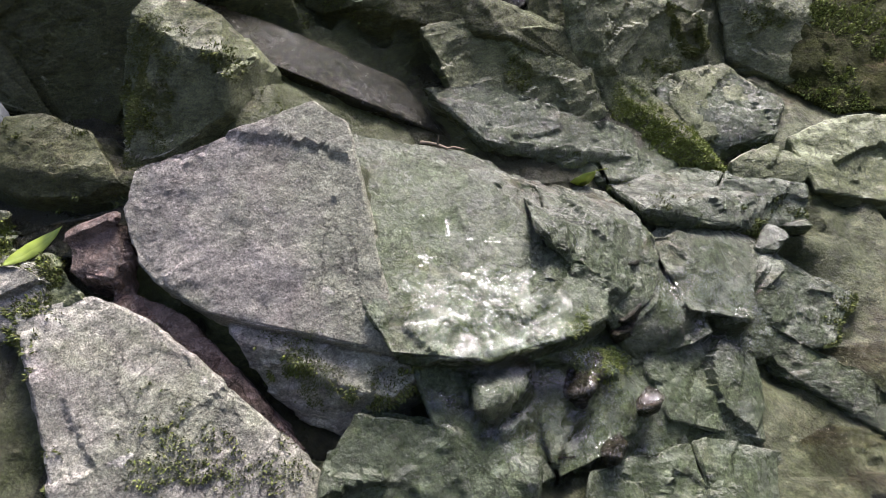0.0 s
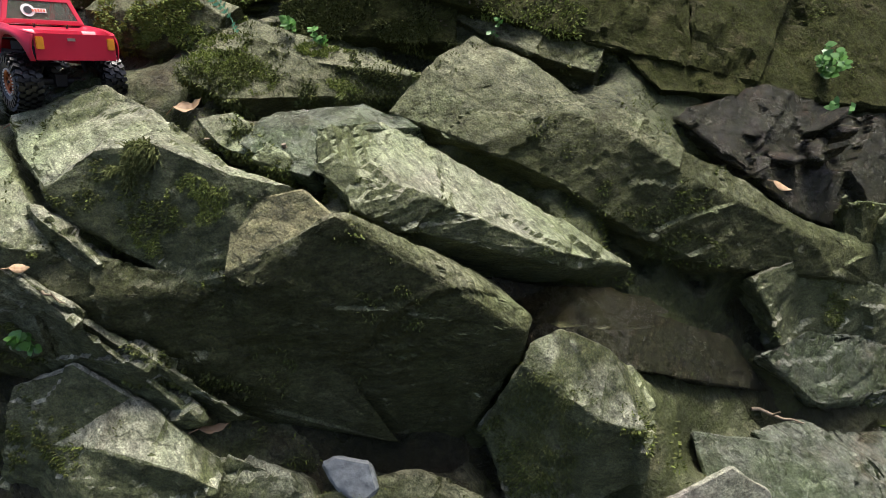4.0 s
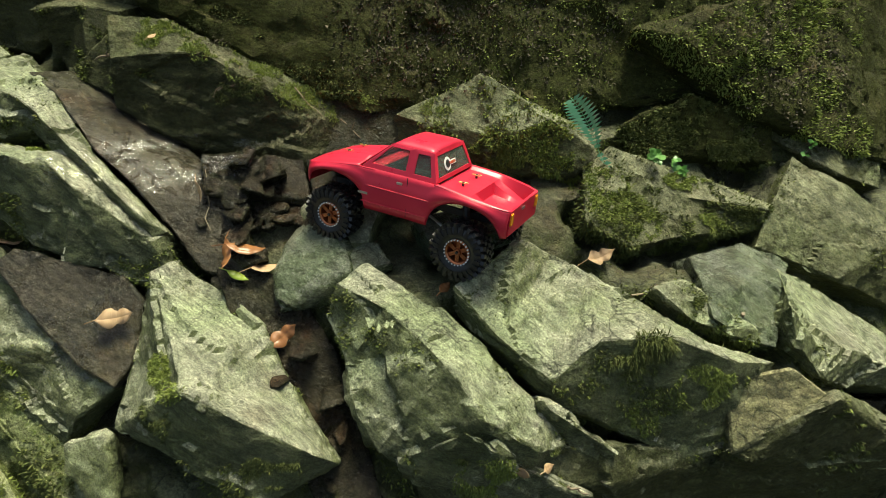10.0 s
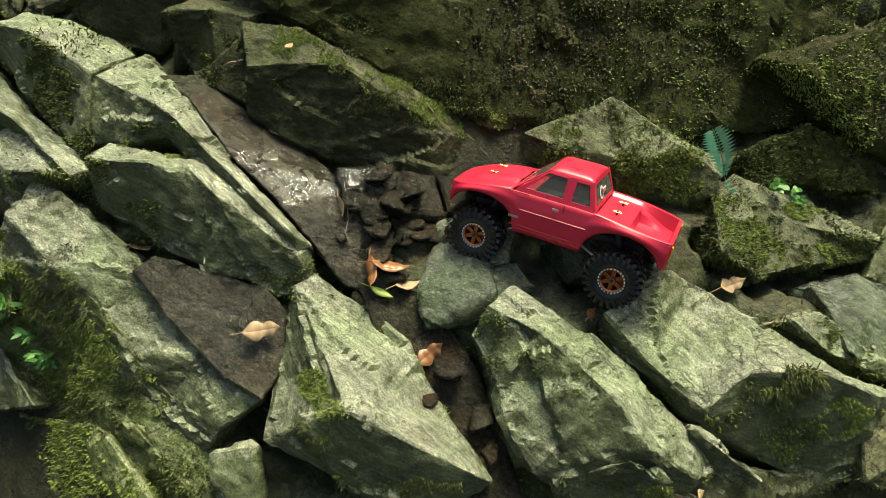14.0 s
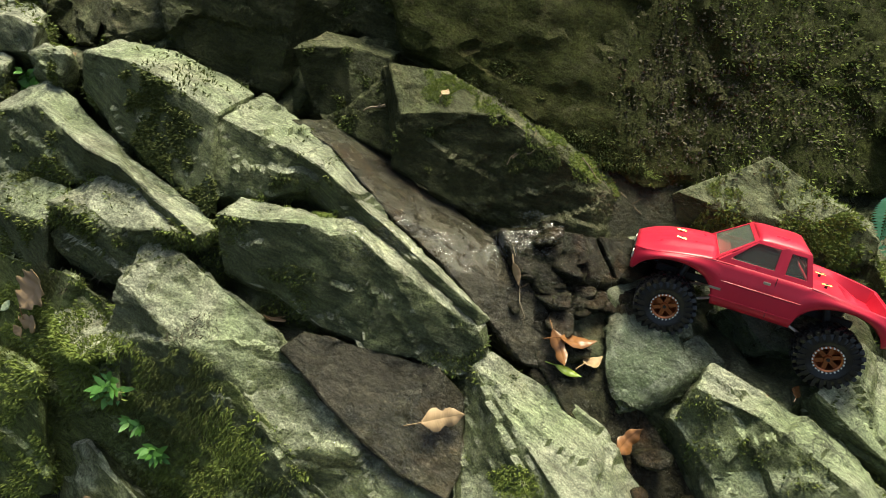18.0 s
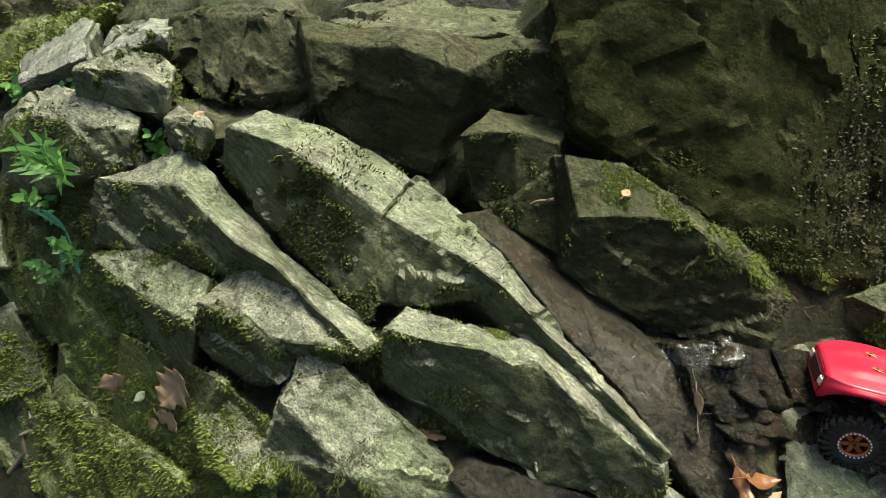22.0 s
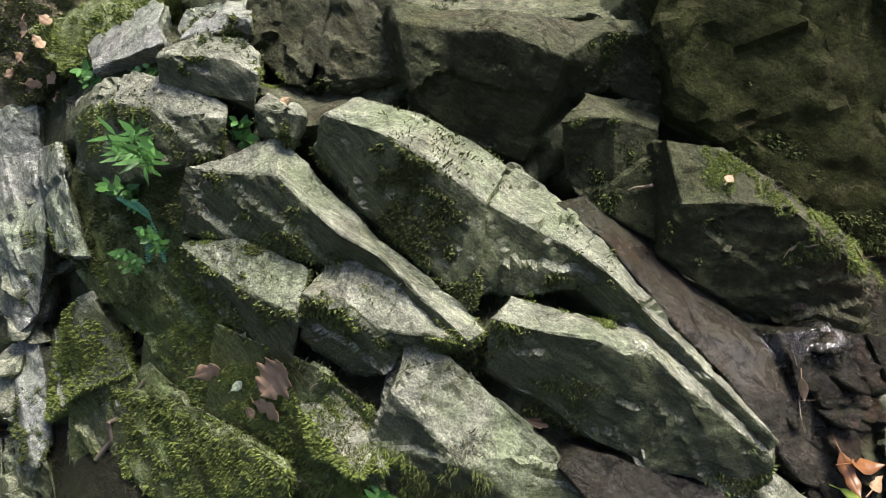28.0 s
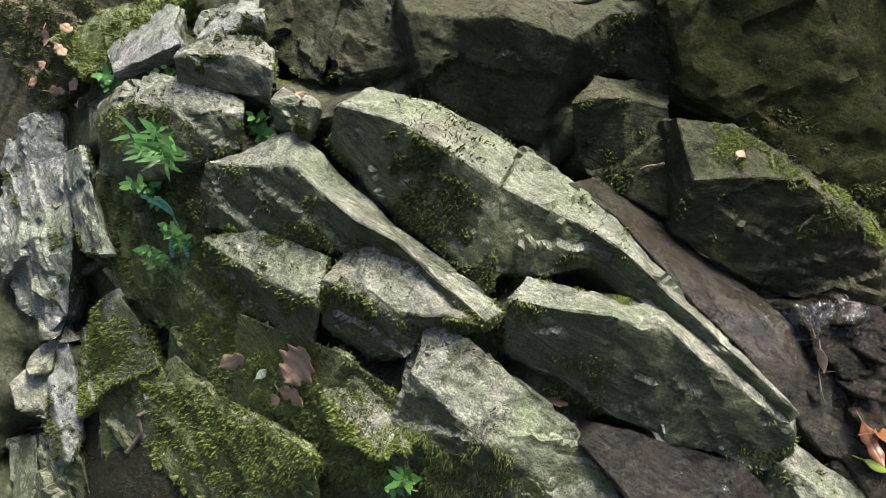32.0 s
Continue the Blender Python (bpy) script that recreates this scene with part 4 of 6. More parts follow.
rock("back_block", "A", "pale rock beside the side pool", [(2.17, 1.12, -1.07), (2.25, 1.29, -1.04), (2.35, 1.32, -1.12), (2.33, 1.26, -1.17), (2.18, 1.10, -1.15)], 77)
rock("back_block", "A", "low wet rock at the side pool", [(2.28, 1.37, -1.04), (2.39, 1.52, -1.01), (2.58, 1.71, -1.03), (2.58, 1.43, -1.28), (2.37, 1.26, -1.19)], 78)
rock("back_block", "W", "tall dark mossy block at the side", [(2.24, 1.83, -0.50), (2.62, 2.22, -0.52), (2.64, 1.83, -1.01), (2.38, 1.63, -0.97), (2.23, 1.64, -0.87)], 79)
rock("shard_rock", "P", "pale rounded rock by the dark water", [(0.94, -0.54, -1.01), (1.01, -0.47, -0.97), (1.14, -0.40, -1.00), (1.22, -0.38, -1.04), (1.13, -0.47, -1.07), (0.99, -0.55, -1.07)], 80)
rock("back_block", "A", "small grey rock among twigs", [(0.53, -0.16, 0.04), (0.59, -0.11, 0.04), (0.75, -0.13, -0.04), (0.75, -0.15, -0.07), (0.62, -0.19, -0.01)], 82)
rock("wet_rock", "T", "wet sloping rock beside the great slab", [(1.58, 0.39, -0.89), (1.67, 0.55, -0.95), (1.77, 0.65, -1.05), (1.91, 0.61, -1.10), (2.04, 0.60, -1.16), (2.08, 0.52, -1.26), (1.98, 0.31, -1.24), (1.92, 0.35, -1.14), (1.73, 0.41, -1.06)], 85)
rock("wet_rock", "T", "broken pale rocks by the side pool", [(1.92, 0.84, -1.08), (2.00, 1.06, -1.06), (2.10, 1.03, -1.11), (2.23, 1.09, -1.17), (2.24, 1.01, -1.25), (2.06, 0.73, -1.14)], 86)
rock("wet_rock", "T", "pale wet rock at the outflow", [(2.05, 0.61, -1.18), (2.14, 0.73, -1.21), (2.27, 0.89, -1.30), (2.29, 0.69, -1.41), (2.11, 0.49, -1.31)], 87)
rock("wet_rock", "M", "mossy wet rock in the trickle", [(2.02, 0.56, -1.26), (2.14, 0.61, -1.39), (2.17, 0.59, -1.44), (2.11, 0.45, -1.45), (2.03, 0.41, -1.37)], 88)
rock("back_block", "G", "dark mossy boulder above the side pool", [(1.85, 1.06, -0.79), (1.95, 1.24, -0.85), (2.00, 1.15, -1.01), (2.15, 1.16, -1.10), (1.99, 1.08, -1.09), (1.87, 0.99, -0.96)], 89)
rock("back_block", "G", "mossy boulders at the top of the side channel", [(1.70, 0.90, -0.45), (1.83, 1.11, -0.55), (1.84, 1.10, -0.69), (1.89, 1.20, -0.78), (1.79, 0.94, -0.86), (1.71, 0.86, -0.68)], 90)
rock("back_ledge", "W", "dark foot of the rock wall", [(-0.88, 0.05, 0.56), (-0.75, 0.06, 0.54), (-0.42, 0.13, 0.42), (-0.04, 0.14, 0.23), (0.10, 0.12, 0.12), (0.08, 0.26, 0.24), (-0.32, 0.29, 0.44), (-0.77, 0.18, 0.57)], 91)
rock("wet_rock", "D", "dark wet rock below the wall", [(-0.55, -0.23, 0.28), (-0.41, -0.14, 0.26), (-0.25, -0.08, 0.22), (-0.13, -0.11, 0.15), (-0.26, -0.19, 0.15), (-0.49, -0.31, 0.23)], 92)
rock("wet_rock", "A", "brown wet rock in the stream bed", [(-0.29, -0.22, 0.17), (-0.23, -0.17, 0.19), (-0.12, -0.15, 0.16), (-0.11, -0.27, 0.12), (-0.27, -0.30, 0.12)], 93)
rock("boulder", "G", "dark green rock under the pale blocks", [(0.13, -0.56, -0.18), (0.26, -0.57, -0.09), (0.44, -0.51, -0.23), (0.60, -0.35, -0.35), (0.76, -0.27, -0.28), (0.92, -0.18, -0.68), (0.15, -0.63, -0.39)], 95)
rock("side_block", "A", "lower end of the wedge in shade", [(-0.63, -0.77, -0.19), (-0.55, -0.74, -0.17), (-0.48, -0.83, -0.28), (-0.57, -0.90, -0.35)], 96)
rock("moss_bank", "M", "mossy bank at the foot of the pale ledge", [(-1.06, -0.70, -0.05), (-0.85, -0.72, -0.12), (-0.58, -0.76, -0.22), (-0.51, -0.88, -0.35), (-1.00, -0.95, -0.47)], 98)
rock("side_block", "M", "mossy foot of the upright block", [(-2.00, -0.55, -0.16), (-1.89, -0.51, -0.07), (-1.77, -0.56, -0.06), (-1.69, -0.69, -0.31), (-1.97, -0.69, -0.46)], 100)
rock("moss_bank", "M", "mossy bank with trailing plants", [(-1.67, -0.51, 0.15), (-1.41, -0.56, 0.17), (-1.19, -0.64, 0.09), (-1.00, -0.65, 0.07), (-0.84, -0.69, -0.05), (-0.74, -0.75, -0.18), (-1.67, -0.80, -0.52)], 104)
rock("moss_bank", "L", "slope of dead leaves above the gully", [(-2.90, 0.15, 0.52), (-2.52, 0.27, 0.58), (-2.15, 0.21, 0.62), (-2.34, 0.10, 0.47), (-2.59, -0.00, 0.24), (-2.86, -0.14, -0.02)], 105)
rock("moss_bank", "M", "bright mossy bank under the leaf litter", [(-2.58, 0.07, 0.43), (-2.40, 0.16, 0.53), (-2.11, 0.14, 0.61), (-2.21, 0.04, 0.51), (-2.39, -0.03, 0.39)], 106)
rock("slab", "D", "brown wet channel bed between the blocks", [(-0.43, -0.41, 0.10), (-0.25, -0.38, 0.06), (-0.11, -0.46, -0.05), (0.00, -0.58, -0.17), (0.07, -0.66, -0.27), (-0.04, -0.71, -0.25), (-0.17, -0.57, -0.09), (-0.34, -0.50, 0.03)], 107, big=0.010)
rock("slab", "D", "brown wet bed below the long ridge", [(1.02, 0.06, -0.36), (1.28, 0.28, -0.51), (1.48, 0.51, -0.70), (1.58, 0.55, -0.87), (1.36, 0.22, -0.65), (1.16, 0.04, -0.51)], 108, big=0.010)
rock("side_block", "A", "broken front of the pale block", [(0.27, -0.53, -0.49), (0.48, -0.48, -0.52), (0.70, -0.46, -0.58), (0.74, -0.48, -0.63), (0.69, -0.52, -0.78), (0.43, -0.68, -0.93), (0.33, -0.71, -0.94)], 109)
rock("shard_rock", "A", "knobbly pale rib in the gully", [(0.72, -0.45, -0.57), (0.81, -0.40, -0.63), (0.84, -0.38, -0.67), (0.92, -0.39, -0.77), (0.90, -0.42, -0.86), (0.81, -0.47, -0.83), (0.71, -0.50, -0.73), (0.72, -0.49, -0.63)], 110, pieces=3)
rock("ledge", "G", "dark sloping slab with a pale lower edge", [(0.86, -0.38, -0.69), (0.94, -0.33, -0.70), (1.02, -0.23, -0.69), (1.14, -0.19, -0.75), (1.27, -0.21, -0.87), (1.17, -0.26, -0.86), (1.06, -0.32, -0.82), (0.94, -0.38, -0.78), (1.04, -0.33, -0.87), (1.17, -0.26, -0.89)], 111, big=0.009, pieces=1)
rock("shard_rock", "A", "dark mossy rock under the sloping slab", [(0.70, -0.53, -0.83), (0.81, -0.45, -0.84), (0.91, -0.43, -0.86), (1.04, -0.36, -0.90), (1.05, -0.39, -1.01), (0.69, -0.60, -1.01)], 112)
rock("shard_rock", "A", "small stepped stones in the gully", [(0.79, -0.51, -0.82), (0.85, -0.46, -0.80), (0.92, -0.43, -0.84), (0.89, -0.45, -0.88), (0.79, -0.51, -0.86)], 113)
rock("wet_rock", "D", "dark wet stones in the trickle below the slab", [(1.06, -0.36, -0.94), (1.16, -0.28, -0.93), (1.27, -0.20, -0.92), (1.30, -0.23, -1.00), (1.21, -0.31, -1.01), (1.08, -0.38, -1.00)], 114)
rock("shard_rock", "R", "reddish loose stone beside the great slab", [(1.22, -0.31, -0.97), (1.29, -0.24, -0.94), (1.33, -0.26, -1.01), (1.33, -0.29, -1.07), (1.26, -0.34, -1.04)], 115)
rock("ledge", "P", "pale layered rock at the foot of the gully", [(0.82, -0.47, -0.95), (1.07, -0.39, -0.99), (1.18, -0.36, -1.03), (1.22, -0.39, -1.10), (1.22, -0.45, -1.15), (1.13, -0.47, -1.13), (0.94, -0.54, -1.15)], 116, big=0.010)
rock("back_block", "A", "green-fronted block above the side pool", [(1.80, 0.96, -0.53), (1.90, 1.24, -0.49), (2.04, 1.47, -0.60), (2.03, 1.44, -0.76), (1.91, 1.13, -0.88), (1.79, 0.97, -0.78)], 117)
rock("back_block", "T", "glossy wet block at the side pool", [(1.95, 1.21, -0.82), (2.08, 1.46, -0.79), (2.24, 1.49, -0.93), (2.24, 1.35, -1.02), (2.06, 1.18, -1.05), (1.96, 1.14, -0.95)], 118)
rock("back_block", "A", "pale-topped block below the mossy wall", [(2.07, 1.56, -0.49), (2.33, 1.93, -0.49), (2.38, 1.82, -0.77), (2.24, 1.65, -0.87), (2.08, 1.56, -0.75)], 119)
rock("wet_rock", "T", "low wet stones beside the green-sided block", [(1.76, 0.78, -0.90), (1.87, 0.97, -0.91), (2.00, 1.12, -1.00), (2.06, 1.07, -1.10), (1.93, 0.85, -1.07), (1.79, 0.75, -1.00)], 120)
rock("wet_rock", "D", "dark wet stone at the edge of the brown pool", [(1.67, 0.61, -0.91), (1.76, 0.78, -0.92), (1.88, 0.93, -0.99), (1.90, 0.90, -1.06), (1.77, 0.72, -1.05)], 121)
rock("back_block", "A", "shaded block behind the brown pool", [(1.80, 1.04, -0.68), (1.90, 1.26, -0.69), (2.01, 1.39, -0.79), (2.03, 1.23, -0.98), (1.88, 1.04, -0.93)], 122)
rock("moss_bank", "M", "mossy foot of the gully bank", [(-2.11, -0.56, -0.22), (-1.96, -0.52, -0.12), (-1.76, -0.57, -0.06), (-1.55, -0.71, -0.15), (-1.54, -0.76, -0.25), (-2.04, -0.77, -0.56)], 123)
rock("moss_bank", "M", "mossy slope with seedlings", [(-2.09, -0.52, -0.17), (-1.69, -0.60, -0.04), (-1.44, -0.69, 0.01), (-1.40, -0.78, -0.23), (-1.99, -0.76, -0.55)], 124)
rock("moss_bank", "M", "mossy slope under the pale ledge", [(-1.26, -0.78, -0.28), (-0.93, -0.80, -0.19), (-0.73, -0.88, -0.29), (-0.72, -0.94, -0.37), (-1.14, -0.98, -0.52)], 125)
rock("wet_rock", "T", "wet sloping rock behind the great slab", [(1.57, 0.52, -0.74), (1.66, 0.68, -0.74), (1.77, 0.84, -0.83), (1.90, 0.97, -0.94), (1.95, 0.96, -1.02), (1.81, 0.77, -1.00), (1.69, 0.59, -0.90)], 128)


# ---- loose stones ----
def gravel_patch(label, at, spread, n, size, seed, mat="D"):
    """Loose dark stones lying in the stream bed."""
    rng = random.Random(seed)
    for i in range(n):
        p = Vector(at) + upright(BANK) @ Vector((rng.gauss(0, spread[0]), rng.gauss(0, spread[1]), 0)) - BANK * rng.uniform(0.0, 0.03)
        r = size * rng.uniform(0.6, 1.5)
        turn = upright(Vector((rng.uniform(-0.5, 0.5), rng.uniform(-0.6, 0.1), 1)), rng.uniform(0, 6.3))
        pts = [p + turn @ Vector((r * math.cos(a) * rng.uniform(0.7, 1.2), 0.65 * r * math.sin(a) * rng.uniform(0.7, 1.2), rng.uniform(-0.2, 0.35) * r)) for a in (0, 0.8, 1.6, 2.4, 3.2, 4.0, 4.8, 5.5)]
        tagged(rock("stone", mat, label, pts, 500 + seed * 31 + i, thick=0.05, grain=0.016, big=0.005, step=0.003, category="stone", edge=0.004), group="loose stones in the stream bed")


gravel_patch("small dark wet stone in the stream bed", (-0.385, -0.335, 0.166), (0.07, 0.09), 26, 0.035, 1)
gravel_patch("small dark wet stone in the stream bed", (-0.400, -0.281, 0.190), (0.06, 0.07), 18, 0.032, 2)
gravel_patch("small dark wet stone in the channel", (-0.103, -0.605, -0.110), (0.03, 0.12), 12, 0.03, 3)
gravel_patch("broken stone at the edge of the pool", (2.156, 0.840, -1.334), (0.14, 0.10), 16, 0.06, 4, "T")
gravel_patch("broken stone in the back channel", (1.470, 0.868, -0.276), (0.12, 0.10), 16, 0.05, 5)
gravel_patch("wet stone below the trickle", (2.019, 0.280, -1.406), (0.14, 0.10), 16, 0.05, 6)
gravel_patch("broken rock in the side gully", (-2.335, -0.398, -0.168), (0.06, 0.14), 14, 0.06, 8, "A")


# ---- the bedrock between the blocks ----
from mathutils.bvhtree import BVHTree

bpy.context.view_layer.update()
BLOCKS = [o for o in scene.objects if o.type == "MESH" and (o.get("category") in ("rock", "stone") or o.name.startswith("broken_piece"))]


def skin():
    """The surface of all the rocks, to lay small things on."""
    vs, fs, own, n = [], [], [], 0
    for o in BLOCKS:
        me = o.data
        loc = np.array(o.location if o.parent is None else o.parent.location)
        co = np.empty(len(me.vertices) * 3)
        me.vertices.foreach_get("co", co)
        vs += (co.reshape(-1, 3) + loc).tolist()
        me.calc_loop_triangles()
        tri = np.empty(len(me.loop_triangles) * 3, dtype=np.int32)
        me.loop_triangles.foreach_get("vertices", tri)
        fs += (tri.reshape(-1, 3) + n).tolist()
        own += [o] * (len(tri) // 3)
        n = len(vs)
    return BVHTree.FromPolygons(vs, fs), own, np.array(vs)


def blur(h, times):
    for _ in range(times):
        p = np.pad(h, 1, mode="edge")
        h = (p[1:-1, 1:-1] * 2 + p[:-2, 1:-1] + p[2:, 1:-1] + p[1:-1, :-2] + p[1:-1, 2:]) / 6
    return h


def spread_in(h, known):
    """Fills the unknown cells of a height grid from their neighbours, coarse to fine."""
    if known.all() or min(h.shape) < 3:
        return np.where(known, h, h[known].mean() if known.any() else 0.0)
    r, c = (h.shape[0] + 1) // 2, (h.shape[1] + 1) // 2
    hp, kp = np.zeros((2 * r, 2 * c)), np.zeros((2 * r, 2 * c))
    hp[:h.shape[0], :h.shape[1]], kp[:h.shape[0], :h.shape[1]] = np.where(known, h, 0), known
    hs, ks = hp.reshape(r, 2, c, 2).sum((1, 3)), kp.reshape(r, 2, c, 2).sum((1, 3))
    low = spread_in(hs / np.maximum(ks, 1), ks > 0)
    up = np.repeat(np.repeat(low, 2, 0), 2, 1)[:h.shape[0], :h.shape[1]]
    out = np.where(known, h, up)
    for _ in range(8):
        out = np.where(known, h, blur(out, 1))
    return out


def build_bedrock(cell=0.0145):
    """One fractured rock face that runs behind and between the blocks, a little below their surfaces."""
    tree, own, vs = skin()
    turn = upright(BANK)
    flat = vs @ np.array(turn)
    u0, v0 = flat[:, 0].min() - 0.1, flat[:, 1].min() - 0.1
    nu, nv = int((flat[:, 0].max() + 0.1 - u0) / cell), int((flat[:, 1].max() + 0.1 - v0) / cell)
    h, known = np.zeros((nv, nu)), np.zeros((nv, nu), bool)
    for j in range(nv):
        for i in range(nu):
            hit = tree.ray_cast(turn @ Vector((u0 + i * cell, v0 + j * cell, 2.5)), -BANK, 4.0)[0]
            if hit is not None:
                h[j, i], known[j, i] = hit.dot(BANK), True
    near = known.copy()
    for _ in range(15):
        p = np.pad(near, 1)
        near = p[1:-1, 1:-1] | p[:-2, 1:-1] | p[2:, 1:-1] | p[1:-1, :-2] | p[1:-1, 2:]
    full = spread_in(h, known)
    low = full
    p = np.pad(low, 1, mode="edge")
    low = np.min([p[a:a + nv, b:b + nu] for a in range(3) for b in range(3)], axis=0)
    bed = np.minimum(blur(low, 3), np.where(known, h, 99.0)) - 0.022
    bm = bmesh.new()
    at = {}
    for j in range(nv):
        for i in range(nu):
            if near[j, i]:
                at[i, j] = bm.verts.new(turn @ Vector((u0 + i * cell, v0 + j * cell, bed[j, i])))
    for (i, j), v in at.items():
        ring = [at.get(k) for k in ((i, j), (i + 1, j), (i + 1, j + 1), (i, j + 1))]
        if all(ring):
            bm.faces.new(ring)
    before = {k: v.co.copy() for k, v in at.items()}
    roughen(bm, 77, 0.016, 0.012)
    for (i, j), v in at.items():
        rise = (v.co - before[i, j]).dot(BANK)
        if known[j, i] and rise > 0.006:
            v.co -= BANK * (rise - 0.006)
    me = bpy.data.meshes.new("bedrock")
    bm.to_mesh(me)
    bm.free()
    me.materials.append(ROCK["F"])
    me.shade_smooth()
    me.set_sharp_from_angle(angle=radians(30))
    return tagged(new("bedrock", me), "dark olive fractured bedrock between the blocks", "bedrock", kind="structure")


BEDROCK = build_bedrock()
BLOCKS.append(BEDROCK)


# ---- the radio-controlled truck ----
def lathe(bm, profile, sides=40, axis_y=True):
    """Turns a profile of (radius, along) pairs round the y axis."""
    rings = []
    for k in range(sides):
        a = 2 * math.pi * k / sides
        rings.append([bm.verts.new((r * math.cos(a), y, r * math.sin(a))) for r, y in profile])
    for k in range(sides):
        for j in range(len(profile) - 1):
            bm.faces.new((rings[k][j], rings[k][j + 1], rings[(k + 1) % sides][j + 1], rings[(k + 1) % sides][j]))


def build_wheel(truck, at, side, spin):
    """One wheel: a lugged tyre on a six-spoke bronze rim with a ring of bolts. side: 1 on the left, -1 on the right."""
    bm = bmesh.new()
    R, r, w = 0.062, 0.029, 0.026
    lathe(bm, [(r, -w * 0.8), (r + 0.010, -w * 1.02), (R - 0.014, -w), (R - 0.006, -w * 0.86), (R - 0.004, 0), (R - 0.006, w * 0.86), (R - 0.014, w), (r + 0.010, w * 1.02), (r, w * 0.8), (r - 0.002, 0), (r, -w * 0.8)])
    bmesh.ops.recalc_face_normals(bm, faces=bm.faces)
    wheel = part("wheel", bm, RUBBER, truck, "black rubber crawler tyre, wet and lugged", 40)
    wheel.matrix_local = Matrix.Translation(at) @ Euler((0, spin, 0)).to_matrix().to_4x4()
    bm = bmesh.new()
    for k in range(24):
        for row, (y, ln, sk) in enumerate(((-0.019, 0.013, 0.35), (-0.006, 0.011, -0.3), (0.007, 0.011, 0.3), (0.019, 0.013, -0.35))):
            a = 2 * math.pi * (k + 0.5 * (row % 2)) / 24
            m = Matrix.Rotation(-a, 4, "Y") @ Matrix.Translation((R - 0.002, y, 0)) @ Matrix.Rotation(sk, 4, "X")
            box(bm, (0.008, ln, 0.0085), m)
        for s in (-1, 1):
            a = 2 * math.pi * (k + 0.5 * (s > 0)) / 24
            box(bm, (0.014, 0.005, 0.007), Matrix.Rotation(-a, 4, "Y") @ Matrix.Translation((R - 0.013, s * (w - 0.0005), 0)))
    part("tread", bm, RUBBER, wheel)
    bm = bmesh.new()
    y0 = side * w * 0.80
    lathe(bm, [(r + 0.001, -side * 0.02), (r, y0), (r - 0.003, y0 + side * 0.003), (r - 0.006, y0), (r - 0.007, -side * 0.01)])
    for k in range(6):
        a = 2 * math.pi * k / 6
        box(bm, (0.022, 0.006, 0.0085), Matrix.Rotation(-a, 4, "Y") @ Matrix.Translation((0.014, y0 - side * 0.006, 0)))
    lathe(bm, [(0.0, y0 + side * 0.001), (0.007, y0 + side * 0.001), (0.009, y0 - side * 0.004), (0.009, y0 - side * 0.012)], 16)
    lathe(bm, [(0.0, -side * 0.006), (r - 0.004, -side * 0.006)], 24)
    bmesh.ops.recalc_face_normals(bm, faces=bm.faces)
    part("rim", bm, BRONZE, wheel, "bronze six-spoke rim", 35)
    bm = bmesh.new()
    for k in range(24):
        a = 2 * math.pi * k / 24
        m = Matrix.Rotation(-a, 4, "Y") @ Matrix.Translation((r - 0.001, y0 + side * 0.003, 0)) @ Matrix.Rotation(math.pi / 2, 4, "X")
        out = bmesh.ops.create_cone(bm, cap_ends=True, segments=6, radius1=0.0019, radius2=0.0017, depth=0.004)
        for v in out["verts"]:
            v.co = m @ v.co
    part("bolt_ring", bm, WHITE, wheel, "ring of small bright bolts")
    bm = bmesh.new()
    rod(bm, (0, y0 - side * 0.004, 0), (0, y0 + side * 0.004, 0), 0.0035, sides=6)
    part("wheel_nut", bm, BLACK, wheel)


ARCHES = (0.165, -0.160)


def sill_height(x):
    """The lower edge of the painted body: sill, wheel arches, bumpers."""
    z = 0.094 if abs(x) < 0.2 else 0.110
    for c in ARCHES:
        d = abs(x - c)
        if d < 0.084:
            z = max(z, 0.085 + 0.078 * math.sqrt(max(0.0, 1 - (d / 0.084) ** 2)) ** 0.8)
    return z


def belt_height(x):
    if x > 0.10:
        return 0.188 - 0.030 * ((x - 0.10) / 0.155) ** 1.6
    if x > -0.09:
        return 0.188
    return 0.188 - 0.020 * ((-0.09 - x) / 0.165) ** 1.3


def half_width(x):
    w = 0.098
    for c in ARCHES:
        w += 0.010 * math.exp(-(((x - c) / 0.07) ** 2))
    if x > 0.2:
        w -= 0.030 * ((x - 0.2) / 0.055) ** 2
    if x < -0.22:
        w -= 0.010 * ((-0.22 - x) / 0.035) ** 2
    return w


def shell(truck, side):
    """One painted flank, with its wheel arches and body lines."""
    bm = bmesh.new()
    xs = np.linspace(-0.255, 0.255, 86)
    cols = []
    for x in xs:
        lo, hi, w = sill_height(x), belt_height(x), half_width(x)
        col = []
        for k in range(9):
            f = k / 8
            z = lo + (hi - lo) * f
            y = w * (0.965 + 0.05 * math.sin(math.pi * min(1, f * 1.15)) - 0.13 * max(0, f - 0.7) ** 1.2)
            if 0.100 < z < 0.112 and abs(x) < 0.085:
                y += 0.002
            col.append(bm.verts.new((x, side * y, z)))
        cols.append(col)
    for a, b in zip(cols, cols[1:]):
        for k in range(8):
            bm.faces.new((a[k], b[k], b[k + 1], a[k + 1]) if side < 0 else (a[k + 1], b[k + 1], b[k], a[k]))
    ob = part("body_side", bm, RED, truck, "red painted flank with flared wheel arches", 30)
    so = ob.modifiers.new("thickness", "SOLIDIFY")
    so.thickness, so.offset = 0.002, -1
    return ob


